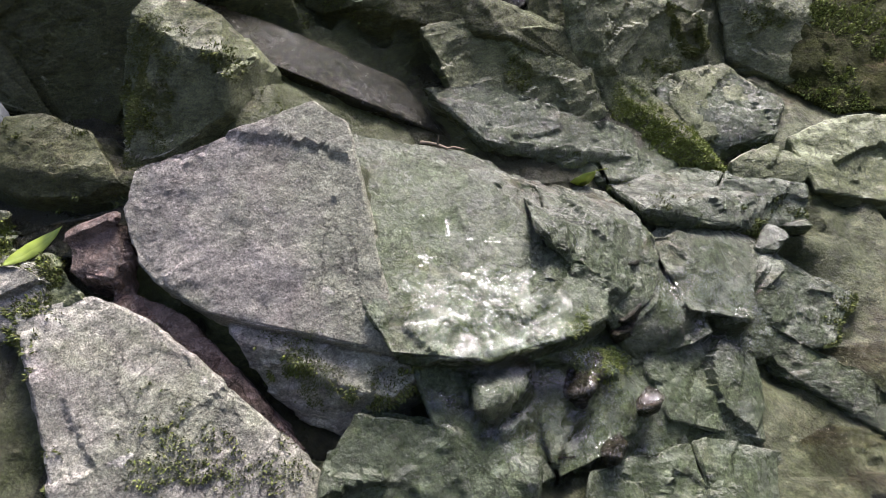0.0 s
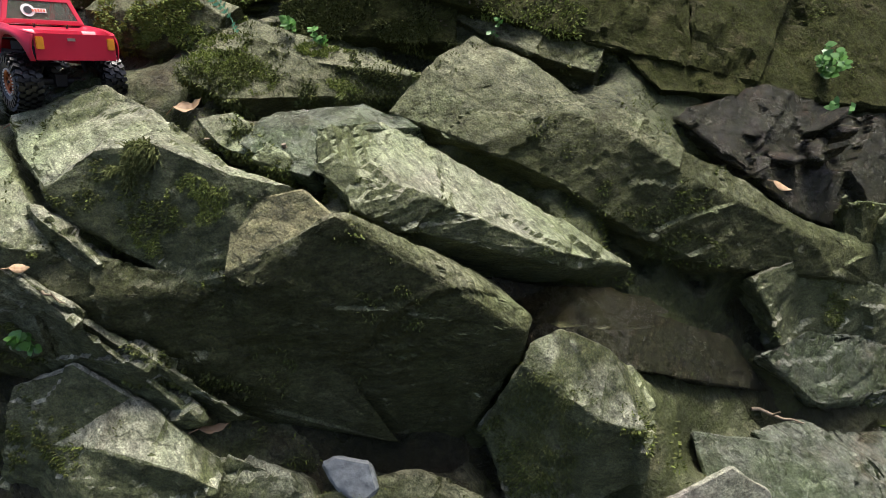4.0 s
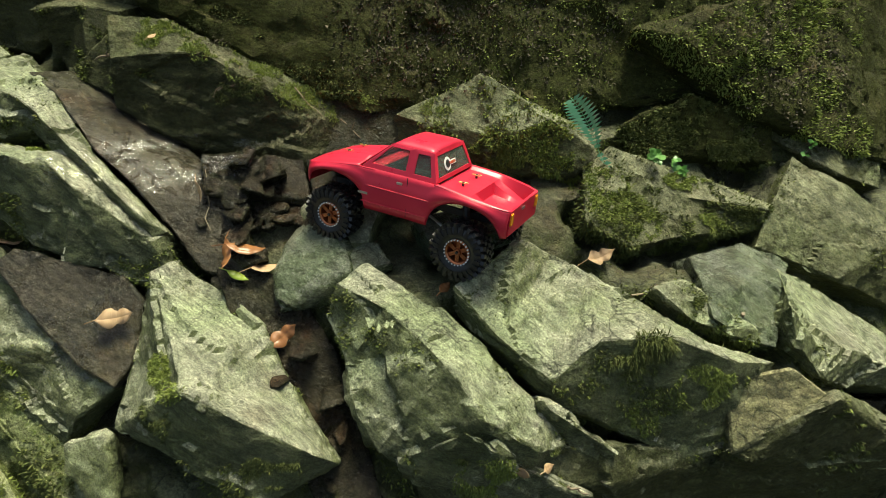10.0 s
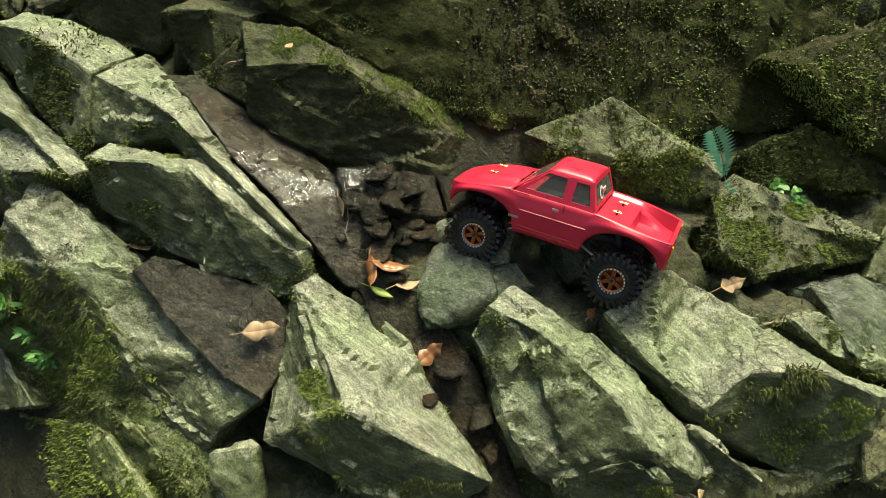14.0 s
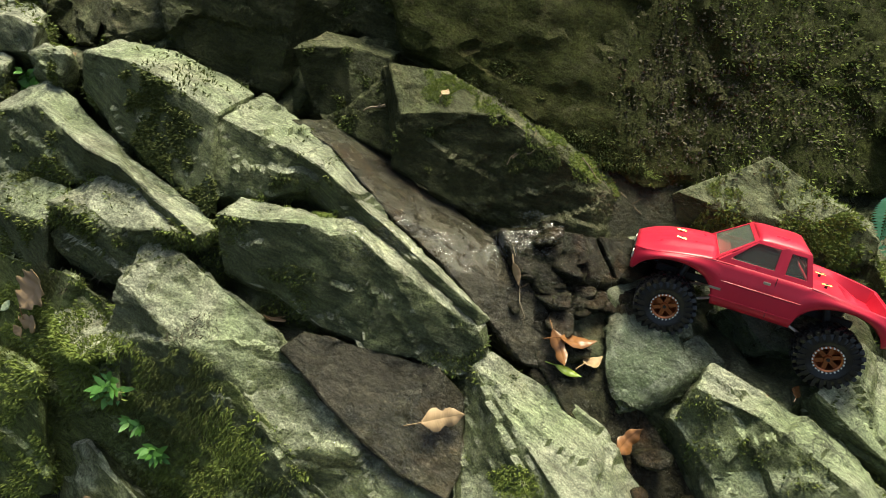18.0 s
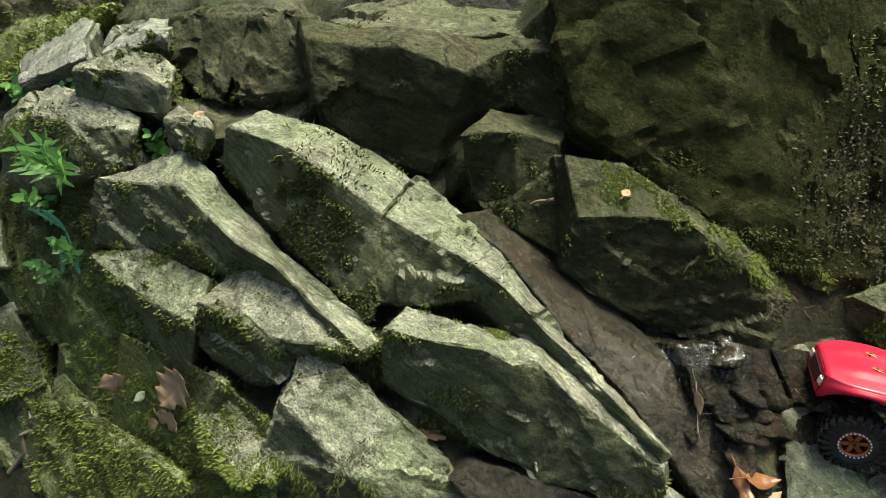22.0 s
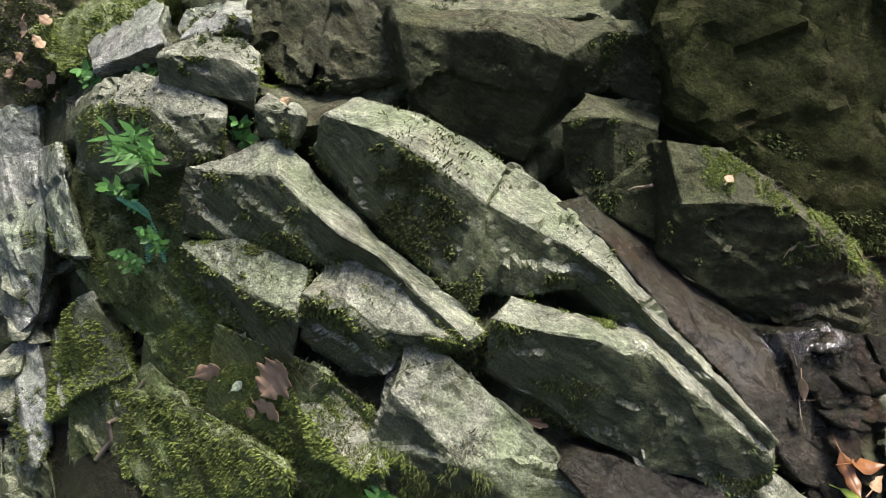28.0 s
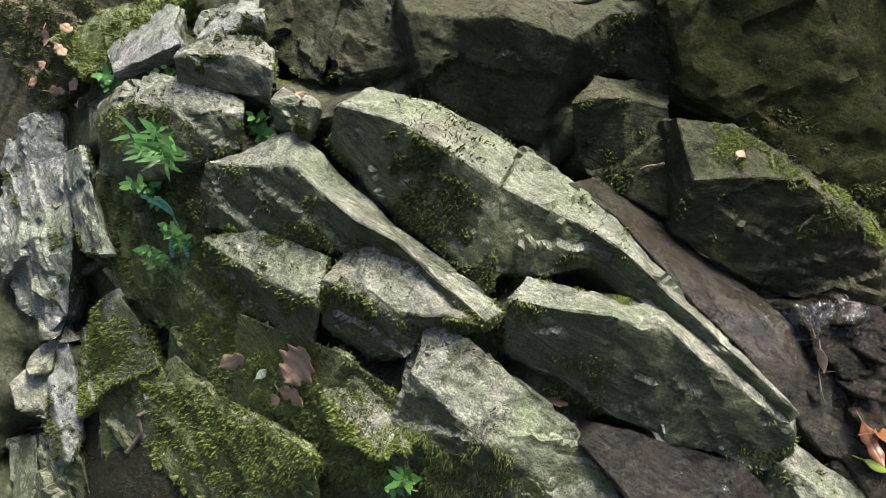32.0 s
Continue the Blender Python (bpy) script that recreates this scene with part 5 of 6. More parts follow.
def edge_y(x):
    return half_width(x) * (0.965 + 0.05 * math.sin(math.pi) - 0.13 * 0.3 ** 1.2)


def deck(truck, name, x0, x1, height, label, n=18):
    """A panel across the body from x0 to x1; height(x, v) with v from -1 to 1."""
    bm = bmesh.new()
    rows = []
    for x in np.linspace(x0, x1, n):
        w = edge_y(x) + 0.0005
        rows.append([bm.verts.new((x, w * v, height(x, v))) for v in np.linspace(-1, 1, 21)])
    for a, b in zip(rows, rows[1:]):
        for k in range(20):
            bm.faces.new((a[k], a[k + 1], b[k + 1], b[k]))
    bmesh.ops.recalc_face_normals(bm, faces=bm.faces)
    ob = part(name, bm, RED, truck, label, 30)
    so = ob.modifiers.new("thickness", "SOLIDIFY")
    so.thickness, so.offset = 0.0018, 0
    return ob


def quad_frame(bm, outer, inner):
    """A frame between two loops of equal length."""
    o = [bm.verts.new(p) for p in outer]
    i = [bm.verts.new(p) for p in inner]
    n = len(o)
    for k in range(n):
        bm.faces.new((o[k], o[(k + 1) % n], i[(k + 1) % n], i[k]))


def inset(loop, amount):
    c = sum((Vector(p) for p in loop), Vector()) / len(loop)
    return [Vector(p) + (c - Vector(p)).normalized() * amount for p in loop]


def pane(truck, loop, out, label="tinted clear window"):
    bm = bmesh.new()
    vs = [bm.verts.new(p) for p in loop]
    f = bm.faces.new(vs)
    res = bmesh.ops.extrude_face_region(bm, geom=[f])
    for v in res["geom"]:
        if isinstance(v, bmesh.types.BMVert):
            v.co -= Vector(out) * 0.0012
    bmesh.ops.recalc_face_normals(bm, faces=bm.faces)
    ob = part("window", bm, GLASS, truck, label)
    ob.visible_shadow = False
    return ob


def build_cab(truck):
    zb, zr = 0.187, 0.252
    wb, wr = 0.090, 0.070
    xa, xb = 0.102, 0.030
    xc, xd = -0.088, -0.068
    xm = -0.022
    bm = bmesh.new()
    for s in (1, -1):
        front = [(xa - 0.006, s * wb, zb), (xb, s * wr, zr - 0.006), (xm - 0.002, s * wr, zr - 0.006), (xm, s * wb, zb)]
        rear = [(xm, s * wb, zb), (xm - 0.002, s * wr, zr - 0.006), (xd, s * wr, zr - 0.006), (xc, s * wb, zb)]
        fi = [(0.072, s * 0.0865, 0.198), (0.032, s * 0.0735, 0.240), (-0.012, s * 0.0735, 0.240), (-0.012, s * 0.0865, 0.198)]
        ri = [(-0.033, s * 0.0865, 0.197), (-0.033, s * 0.0735, 0.238), (-0.061, s * 0.0735, 0.238), (-0.074, s * 0.0865, 0.197)]
        quad_frame(bm, front, fi)
        quad_frame(bm, rear, ri)
        pane(truck, [Vector(p) - Vector((0, s * 0.001, 0)) for p in fi], (0, s, 0))
        pane(truck, [Vector(p) - Vector((0, s * 0.001, 0)) for p in ri], (0, s, 0))
    wind = [(xa, wb, zb), (xb, wr, zr - 0.006), (xb, -wr, zr - 0.006), (xa, -wb, zb)]
    back = [(xc, wb, zb), (xd, wr, zr - 0.006), (xd, -wr, zr - 0.006), (xc, -wb, zb)]
    wi = [(0.093, 0.077, 0.196), (0.038, 0.064, 0.240), (0.038, -0.064, 0.240), (0.093, -0.077, 0.196)]
    bi = [(-0.086, 0.076, 0.197), (-0.0705, 0.062, 0.238), (-0.0705, -0.062, 0.238), (-0.086, -0.076, 0.197)]
    quad_frame(bm, wind, wi)
    quad_frame(bm, back, bi)
    bmesh.ops.remove_doubles(bm, verts=bm.verts, dist=0.0005)
    bmesh.ops.recalc_face_normals(bm, faces=bm.faces)
    ob = part("cab", bm, RED, truck, "red cab with pillars round open windows")
    so = ob.modifiers.new("thickness", "SOLIDIFY")
    so.thickness, so.offset = 0.0022, 0
    bv = ob.modifiers.new("soft_edges", "BEVEL")
    bv.width, bv.segments = 0.0012, 2
    pane(truck, wi, (1, 0, 0.6), "dark wet windscreen")
    pane(truck, bi, (-1, 0, 0.4), "dark rear window with a sticker")
    bm = bmesh.new()
    rows = []
    for i in range(13):
        u = i / 12
        x = xb + 0.002 + (xd - 0.003 - xb) * u
        row = []
        for j in range(15):
            v = -1 + 2 * j / 14
            z = zr - 0.006 + 0.009 * (1 - v ** 4) * (1 - (2 * u - 1) ** 6) - 0.003 * (abs(v) > 0.98)
            row.append(bm.verts.new((x, v * (wr + 0.002), z)))
        rows.append(row)
    for a, b in zip(rows, rows[1:]):
        for k in range(14):
            bm.faces.new((a[k], b[k], b[k + 1], a[k + 1]))
    bmesh.ops.recalc_face_normals(bm, faces=bm.faces)
    ob = part("roof", bm, RED, truck, "smooth red domed roof", 40)
    so = ob.modifiers.new("thickness", "SOLIDIFY")
    so.thickness, so.offset = 0.003, -1
    # sticker on the rear window: a gear shape and a bar of lettering
    m = Matrix.Translation((-0.0805, 0.028, 0.217)) @ Euler((0, radians(-90 + 20), 0)).to_matrix().to_4x4()
    bm = bmesh.new()
    bmesh.ops.create_circle(bm, cap_ends=True, segments=20, radius=0.015, matrix=m)
    box(bm, (0.010, 0.034, 0.0006), m @ Matrix.Translation((0.0, -0.022, 0)))
    part("sticker", bm, WHITE, truck, "white gear-shaped sticker with a banner")
    bm = bmesh.new()
    bmesh.ops.create_circle(bm, cap_ends=True, segments=16, radius=0.009, matrix=m @ Matrix.Translation((0, 0, 0.001)))
    part("sticker_ring", bm, INK, truck)
    bm = bmesh.new()
    for k in range(5):
        box(bm, (0.006, 0.004, 0.0006), m @ Matrix.Translation((0.0, -0.010 - 0.006 * k, 0.001)))
    part("sticker_bars", bm, ORANGE_INK, truck, "orange bars of unreadable lettering")


def hood_height(x, v):
    z = belt_height(x) - 0.0012 + 0.010 * (1 - v * v) * (0.4 + 0.6 * min(1, (0.255 - x) / 0.06))
    return z + 0.003 * (1 if 0.25 < abs(v) < 0.55 else 0) * min(1, max(0, (0.24 - x) / 0.03))


def bed_height(x, v):
    """The truck bed: a raised hatch in front, two humps over the wheels, a sunk floor behind."""
    rim = belt_height(x) - 0.0012
    a = abs(v)
    if a > 0.86:
        return rim
    floor = rim - 0.006 if x > -0.165 else rim - 0.030
    if x <= -0.165 and a > 0.45 and x > -0.225:
        floor = rim - 0.010 - 0.020 * (-0.165 - x) / 0.06
    if x < -0.245:
        return rim - 0.002
    return rim + (floor - rim) * min(1, (0.86 - a) / 0.06)


def build_truck(at, turn, size):
    truck = thing("toy_truck", at, "red radio-controlled crawler pickup with wet black tyres", "toy truck", turn=turn)
    truck.scale = (size,) * 3
    for s in (1, -1):
        shell(truck, s)
    deck(truck, "hood", 0.098, 0.255, hood_height, "red hood with raised ribs")
    deck(truck, "bed", -0.255, -0.086, bed_height, "red pickup bed with moulded hatch", 30)
    deck(truck, "cowl", 0.060, 0.100, lambda x, v: belt_height(x) - 0.002, "red cowl below the windscreen", 3)
    build_cab(truck)
    # nose and tail panels
    for name, x, lab in (("grille", 0.2545, "black grille set in the red nose"), ("tailgate", -0.2545, "red tailgate panel")):
        bm = bmesh.new()
        w, lo, hi = edge_y(x), 0.112, belt_height(x)
        box(bm, (0.003, 2 * w, hi - lo), Matrix.Translation((x, 0, (lo + hi) / 2)))
        bmesh.ops.bevel(bm, geom=bm.edges[:], offset=0.001, segments=2, affect="EDGES")
        panel = part(name, bm, RED, truck, lab)
        for s in (1, -1):
            bm = bmesh.new()
            box(bm, (0.006, 0.020 if x > 0 else 0.016, 0.016 if x > 0 else 0.026), Matrix.Translation((x + 0.001 * (1 if x > 0 else -1), s * (w - 0.010), hi - 0.020)))
            bmesh.ops.bevel(bm, geom=bm.edges[:], offset=0.0015, segments=2, affect="EDGES")
            part("headlight" if x > 0 else "tail_light", bm, LENS if x > 0 else AMBER, panel, "clear square headlight" if x > 0 else "amber tail light")
        bm = bmesh.new()
        if x > 0:
            for k in range(4):
                box(bm, (0.003, 1.2 * w, 0.004), Matrix.Translation((x + 0.0015, 0, lo + 0.012 + 0.007 * k)))
            part("grille_bar", bm, BLACK, panel)
        else:
            box(bm, (0.002, 0.016, 0.006), Matrix.Translation((x - 0.002, 0.01, hi - 0.012)))
            part("badge", bm, STEEL, panel, "small silver badge")
    for s in (1, -1):
        bm = bmesh.new()
        y = half_width(-0.01) * 1.012
        box(bm, (0.014, 0.004, 0.0055), Matrix.Translation((-0.006, s * y, 0.172)))
        bmesh.ops.bevel(bm, geom=bm.edges[:], offset=0.001, segments=2, affect="EDGES")
        part("door_handle", bm, STEEL, truck, "small chrome door handle")
        bm = bmesh.new()
        box(bm, (0.024, 0.0015, 0.005), Matrix.Translation((0.083, s * (half_width(0.083) * 1.005 + 0.001), 0.132)))
        part("badge", bm, STEEL, truck, "narrow silver badge on the door")
        for x0, x1, z in ((-0.078, 0.088, 0.113), (-0.078, 0.075, 0.150)):
            bm = bmesh.new()
            rod(bm, (x0, s * half_width(x0) * 1.006, z), (x1, s * half_width(x1) * 1.0, z), 0.0014, sides=6)
            part("body_line", bm, RED, truck)
        bm = bmesh.new()
        rod(bm, (-0.026, s * half_width(0) * 1.012, 0.100), (-0.022, s * half_width(0) * 0.955, 0.187), 0.0008, sides=5)
        part("door_seam", bm, BLACK, truck)
    for x, y, z in ((0.170, 0.030, 0.190), (0.170, -0.030, 0.190), (-0.125, 0.035, 0.182), (-0.125, -0.035, 0.182)):
        bm = bmesh.new()
        rod(bm, (x, y, z - 0.004), (x, y, z + 0.006), 0.0028, sides=8)
        part("body_post", bm, BLACK, truck)
        bm = bmesh.new()
        for d in (-0.002, 0.002):
            rod(bm, (x - 0.010, y + d * 2.2, z + 0.004), (x + 0.010, y + d, z + 0.004), 0.0009, sides=6)
        rod(bm, (x + 0.010, y - 0.002, z + 0.004), (x + 0.010, y + 0.002, z + 0.004), 0.0009, sides=6)
        part("body_clip", bm, GOLD, truck, "small brass body clip")
    # chassis, axles, links and dampers
    bm = bmesh.new()
    for s in (1, -1):
        box(bm, (0.40, 0.006, 0.016), Matrix.Translation((0, s * 0.032, 0.118)))
    box(bm, (0.11, 0.075, 0.008), Matrix.Translation((0, 0, 0.094)))
    box(bm, (0.08, 0.05, 0.045), Matrix.Translation((0.04, 0, 0.125)))
    bmesh.ops.bevel(bm, geom=bm.edges[:], offset=0.0015, segments=1, affect="EDGES")
    part("chassis", bm, BLACK, truck, "black ladder chassis with skid plate")
    bm = bmesh.new()
    box(bm, (0.22, 0.15, 0.004), Matrix.Translation((-0.01, 0, 0.152)))
    part("interior_tray", bm, BLACK, truck, "black interior tray")
    for cx in (0.162, -0.162):
        bm = bmesh.new()
        rod(bm, (cx, -0.085, 0.062), (cx, 0.085, 0.062), 0.009, sides=10)
        box(bm, (0.030, 0.028, 0.030), Matrix.Translation((cx, 0.012, 0.064)))
        bmesh.ops.bevel(bm, geom=[e for e in bm.edges if e.calc_length() > 0.02], offset=0.002, segments=1, affect="EDGES")
        axle = part("axle", bm, BLACK, truck, "black solid axle with diff housing")
        for s in (1, -1):
            bm = bmesh.new()
            rod(bm, (cx * 0.98, s * 0.055, 0.068), (cx * 0.86, s * 0.045, 0.150), 0.0055, sides=10)
            rod(bm, (cx * 0.93, s * 0.050, 0.109), (cx * 0.86, s * 0.045, 0.150), 0.0075, sides=10)
            part("damper", bm, BLACK, truck, "black coil-over damper")
            bm = bmesh.new()
            rod(bm, (cx * 0.96, s * 0.060, 0.058), (0.055 if cx > 0 else -0.055, s * 0.036, 0.092), 0.0032, sides=8)
            part("link_rod", bm, STEEL, truck, "bright steel suspension link")
            build_wheel(truck, (cx, s * 0.092, 0.062), s, cx * 3 + s)
    return truck


TRUCK_TURN = Euler((radians(10.8), radians(-4.5), radians(172.9))).to_matrix()
build_truck((-0.019, -0.202, 0.100), TRUCK_TURN, 0.998)


# ---- moss, plants, leaves and twigs ----
SKIN, OWNER, _ = skin()


def settle(p, lift=0.0, above=0.25):
    """The nearest rock surface in front of p, seen square to the bank, and its normal."""
    p = Vector(p)
    hit, n, i, _ = SKIN.ray_cast(p + BANK * above, -BANK, 0.7)
    if hit is None:
        return p, BANK, None
    if n.dot(BANK) < 0:
        n = -n
    return hit + n * lift, n, OWNER[i]


def tufts(name, label, at, radius, n, mat, seed, length=0.0062, width=0.0021, droop=0.3, squash=1.0, spread=1.0):
    """A patch of moss: many short curved blades growing out of the rock."""
    rng = random.Random(seed)
    turn = upright(BANK)
    radius *= 0.8
    vs, fs, owner = [], [], {}
    for _ in range(2 * n):
        a, r = rng.uniform(0, 6.283), radius * math.sqrt(rng.random())
        q = Vector((r * math.cos(a), squash * r * math.sin(a), 0))
        if noise.noise((Vector(at) + q) * 20) + 0.6 * noise.noise((Vector(at) + q) * 50) < -0.08 or rng.random() < 0.8 * (r / radius) ** 3:
            continue
        p, nor, own = settle(Vector(at) + turn @ q)
        if own is None:
            continue
        owner[own] = owner.get(own, 0) + 1
        d = (nor + spread * Vector((rng.uniform(-0.8, 0.8), rng.uniform(-0.8, 0.8), rng.uniform(-0.6, 0.6))) + Vector((0, 0, -droop))).normalized()
        side = d.cross(Vector((rng.uniform(-1, 1), rng.uniform(-1, 1), rng.uniform(-1, 1)))).normalized()
        ln, w = length * rng.uniform(0.5, 1.4), width * rng.uniform(0.6, 1.3)
        k = len(vs)
        tip = p + d * ln + Vector((0, 0, -0.25 * ln))
        vs += [p - side * w / 2 - nor * 0.002, p + side * w / 2 - nor * 0.002, p + d * ln * 0.6 + side * w * 0.4, tip, p + d * ln * 0.6 - side * w * 0.4]
        fs += [(k, k + 1, k + 2, k + 4), (k + 4, k + 2, k + 3)]
    if not owner:
        return
    host = max(owner, key=owner.get)
    me = bpy.data.meshes.new(name)
    me.from_pydata([v - host.location for v in vs], [], fs)
    me.materials.append(mat)
    ob = new(name, me)
    ob.parent = host
    tagged(ob, label, kind="stuff")


def leaf_mesh(bm, length, width, lobes, curl, rng, m):
    """A leaf blade with a fold along its rib; lobes above 0 cut it like a maple or oak leaf."""
    n = 22
    rim = []
    for k in range(n):
        u = k / (n - 1)
        w = math.sin(math.pi * u ** 0.8) * width / 2
        if lobes:
            w *= 0.62 + 0.5 * abs(math.sin(lobes * math.pi * u)) + rng.uniform(-0.06, 0.06)
        rim.append((u * length, w))
    def lift(x, y):
        return curl * ((x / length - 0.5) ** 2 * length * 1.6 + (abs(y) / width) * width * 0.5) + 0.02 * width * math.sin(25 * x / length + 3)
    mid = [bm.verts.new(m @ Vector((x, 0, lift(x, 0)))) for x, _ in rim]
    for s in (1, -1):
        out = [bm.verts.new(m @ Vector((x + 0.1 * y, s * y, lift(x, y)))) for x, y in rim]
        for k in range(n - 1):
            try:
                bm.faces.new((mid[k], mid[k + 1], out[k + 1], out[k]))
            except ValueError:
                pass
    rod(bm, m @ Vector((-0.35 * length, 0, 0.1 * curl * length)), m @ Vector((0.02 * length, 0, lift(0, 0))), 0.0012, sides=5)


def fallen_leaf(at, label, mat, length, width, lobes, spin, curl, seed, tilt=0.25):
    rng = random.Random(seed)
    p, n, _ = settle(at, 0.012, 0.10)
    n = (n + Vector((rng.uniform(-tilt, tilt), rng.uniform(-tilt, tilt), rng.uniform(-tilt, tilt)))).normalized()
    bm = bmesh.new()
    leaf_mesh(bm, length, width, lobes, curl, rng, Matrix.Translation((-0.5 * length, 0, 0)))
    leaf = part("fallen_leaf", bm, mat, None, "", 60)
    leaf.matrix_world = Matrix.Translation(p) @ upright(n, spin).to_4x4()
    so = leaf.modifiers.new("thickness", "SOLIDIFY")
    so.thickness = 0.0006
    tagged(leaf, label, "leaf", "fallen leaves")


fallen_leaf((-0.954, -0.563, 0.182), "curled brown dead leaf on pale rock", DEAD, 0.085, 0.065, 3, 2.0, 0.5, 1)
fallen_leaf((-1.657, -0.572, 0.087), "dry tan leaf on the mossy bank", DEAD, 0.08, 0.04, 2, 0.6, 0.4, 2)
fallen_leaf((-1.482, -0.590, 0.164), "large dry maple leaf on the mossy bank", DEAD, 0.11, 0.09, 4, 1.2, 0.5, 3)
fallen_leaf((-1.472, -0.641, 0.107), "dry tan leaf on the mossy bank", DEAD, 0.09, 0.04, 3, 0.2, 0.4, 4)
fallen_leaf((-1.573, -0.602, 0.103), "small pale dry leaf on moss", PALE_LEAF, 0.035, 0.02, 0, 1.0, 0.4, 5)
fallen_leaf((-1.529, -0.644, 0.083), "small orange-brown leaf on moss", DEAD, 0.03, 0.02, 0, 2.0, 0.4, 6)
fallen_leaf((-0.836, -0.058, 0.592), "pale green oval leaf on the back ridge", PALE_LEAF, 0.045, 0.024, 0, 0.2, 0.2, 7)
fallen_leaf((-0.205, -0.509, 0.024), "wet orange leaf in the stream", ORANGE, 0.075, 0.04, 2, 0.6, 0.5, 8)
fallen_leaf((-0.344, -0.405, 0.144), "wet brown leaf on the stream stones", ORANGE, 0.09, 0.035, 0, -0.9, 0.4, 9)
fallen_leaf((-0.294, -0.422, 0.118), "wet orange-brown leaf on the stream stones", DEAD, 0.07, 0.03, 0, -1.0, 0.4, 10)
fallen_leaf((-0.342, -0.453, 0.115), "green oval leaf on the wet slab", YELLOW_LEAF, 0.06, 0.02, 0, -0.7, 0.2, 11)
fallen_leaf((-0.586, -0.572, 0.029), "curled tan leaf at the edge of the pool", DEAD, 0.09, 0.045, 2, 0.2, 0.5, 12)
fallen_leaf((0.102, -0.330, 0.077), "small orange leaf in a rock gap", ORANGE, 0.035, 0.022, 0, 0.3, 0.3, 13)
fallen_leaf((-0.483, -0.332, 0.256), "pinkish dead leaf on the wet slab", DEAD, 0.05, 0.018, 0, -1.0, 0.3, 14)
fallen_leaf((0.434, -0.127, 0.102), "crumpled brown leaf among twigs", DEAD, 0.07, 0.04, 2, 0.3, 0.7, 15)
fallen_leaf((0.355, -0.566, -0.140), "small rust leaf on mossy rock", DEAD, 0.035, 0.022, 0, 0.3, 0.5, 16)
fallen_leaf((-0.732, -0.094, 0.515), "small tan leaf on the back ridge", DEAD, 0.025, 0.02, 0, 0.9, 0.4, 17)
fallen_leaf((1.862, 0.752, -1.065), "yellow-green leaf by the side pool", YELLOW_LEAF, 0.13, 0.045, 0, -0.5, 0.3, 18)
fallen_leaf((1.552, 0.796, -0.381), "rust-coloured leaf on the dark slab", DEAD, 0.06, 0.025, 0, -0.8, 0.4, 19)
fallen_leaf((1.137, -0.366, -0.958), "long green-brown leaf over dark water", YELLOW_LEAF, 0.14, 0.035, 0, 0.5, 0.3, 20)
fallen_leaf((0.672, -0.453, -0.520), "broken rust leaf on the pale rock", DEAD, 0.06, 0.025, 2, -0.6, 0.5, 21)
fallen_leaf((0.377, -0.544, -0.161), "small rust leaf on the mossy ledge", DEAD, 0.035, 0.02, 0, -0.4, 0.4, 22)
fallen_leaf((-1.651, -0.198, 0.578), "pinkish dead leaf on the tilted slab", DEAD, 0.04, 0.02, 0, 0.2, 0.4, 23)
fallen_leaf((-2.371, -0.628, -0.394), "orange dead leaf in the side gully", ORANGE, 0.05, 0.03, 2, 0.5, 0.4, 24)
fallen_leaf((-0.375, -0.413, 0.131), "wet brown leaf on the slab", ORANGE, 0.09, 0.03, 2, -0.6, 0.4, 25)
fallen_leaf((-1.268, -0.799, -0.207), "tan leaf under the seedlings", DEAD, 0.06, 0.04, 2, 0.6, 0.5, 26)
for i, (u, v) in enumerate(((0.0, 0.0), (0.25, 0.1), (0.1, 0.3), (-0.2, 0.2), (0.35, -0.1), (-0.1, 0.45), (0.2, 0.55), (-0.3, 0.05))):
    fallen_leaf(Vector((-2.516, -0.028, 0.355)) + Vector((0.25 * u, 0.1 * v, 0.3 * v)), "dead leaf in the litter on the far bank", DEAD, 0.05, 0.03, 2, i, 0.5, 40 + i)


def leaflet(bm, p, d, up, length, width):
    s = d.cross(up).normalized() * width / 2
    a = [bm.verts.new(q) for q in (p, p + d * length * 0.35 + s, p + d * length, p + d * length * 0.35 - s)]
    bm.faces.new(a)


def fern(at, label, fronds, length, seed, wide=0.23):
    rng = random.Random(seed)
    p, n, _ = settle(at, 0.03)
    ob = thing("fern", p, label, "fern", "ferns")
    for f in range(fronds):
        bm, rib = bmesh.new(), bmesh.new()
        dirn = (Vector((rng.uniform(-0.25, 0.3), -0.35, 0.25)) + (Vector((0.2, 0, -0.9)) if f % 2 else Vector((-0.15, 0, 0.9)))).normalized()
        pts, q, d = [], Vector(), dirn.copy()
        for k in range(17):
            pts.append(q.copy())
            q = q + d * length / 16
            d = (d + Vector((0, -0.01, -0.035))).normalized()
        for k in range(1, 16):
            ax = (pts[k + 1] - pts[k - 1]).normalized()
            sd = ax.cross(Vector((0, -1, 0.3))).normalized()
            ln = wide * length * math.sin(math.pi * (0.12 + 0.85 * (1 - k / 17))) * 0.9
            for s in (1, -1):
                leaflet(bm, pts[k], (sd * s + ax * 0.35).normalized(), Vector((0, -1, 0.4)), ln, length / 19)
        for a, b in zip(pts, pts[1:]):
            rod(rib, a, b, 0.0009, sides=5)
        frond = part("frond", rib, FERN, ob, "bluish-green feathered frond")
        tagged(part("foliage", bm, FERN, frond), kind="stuff")


fern((0.345, 0.136, 0.229), "small bright bluish-green fern in a crack", 2, 0.19, 1)
fern((-1.885, -0.381, 0.290), "lacy green fern on the mossy bank", 5, 0.10, 2, 0.13)


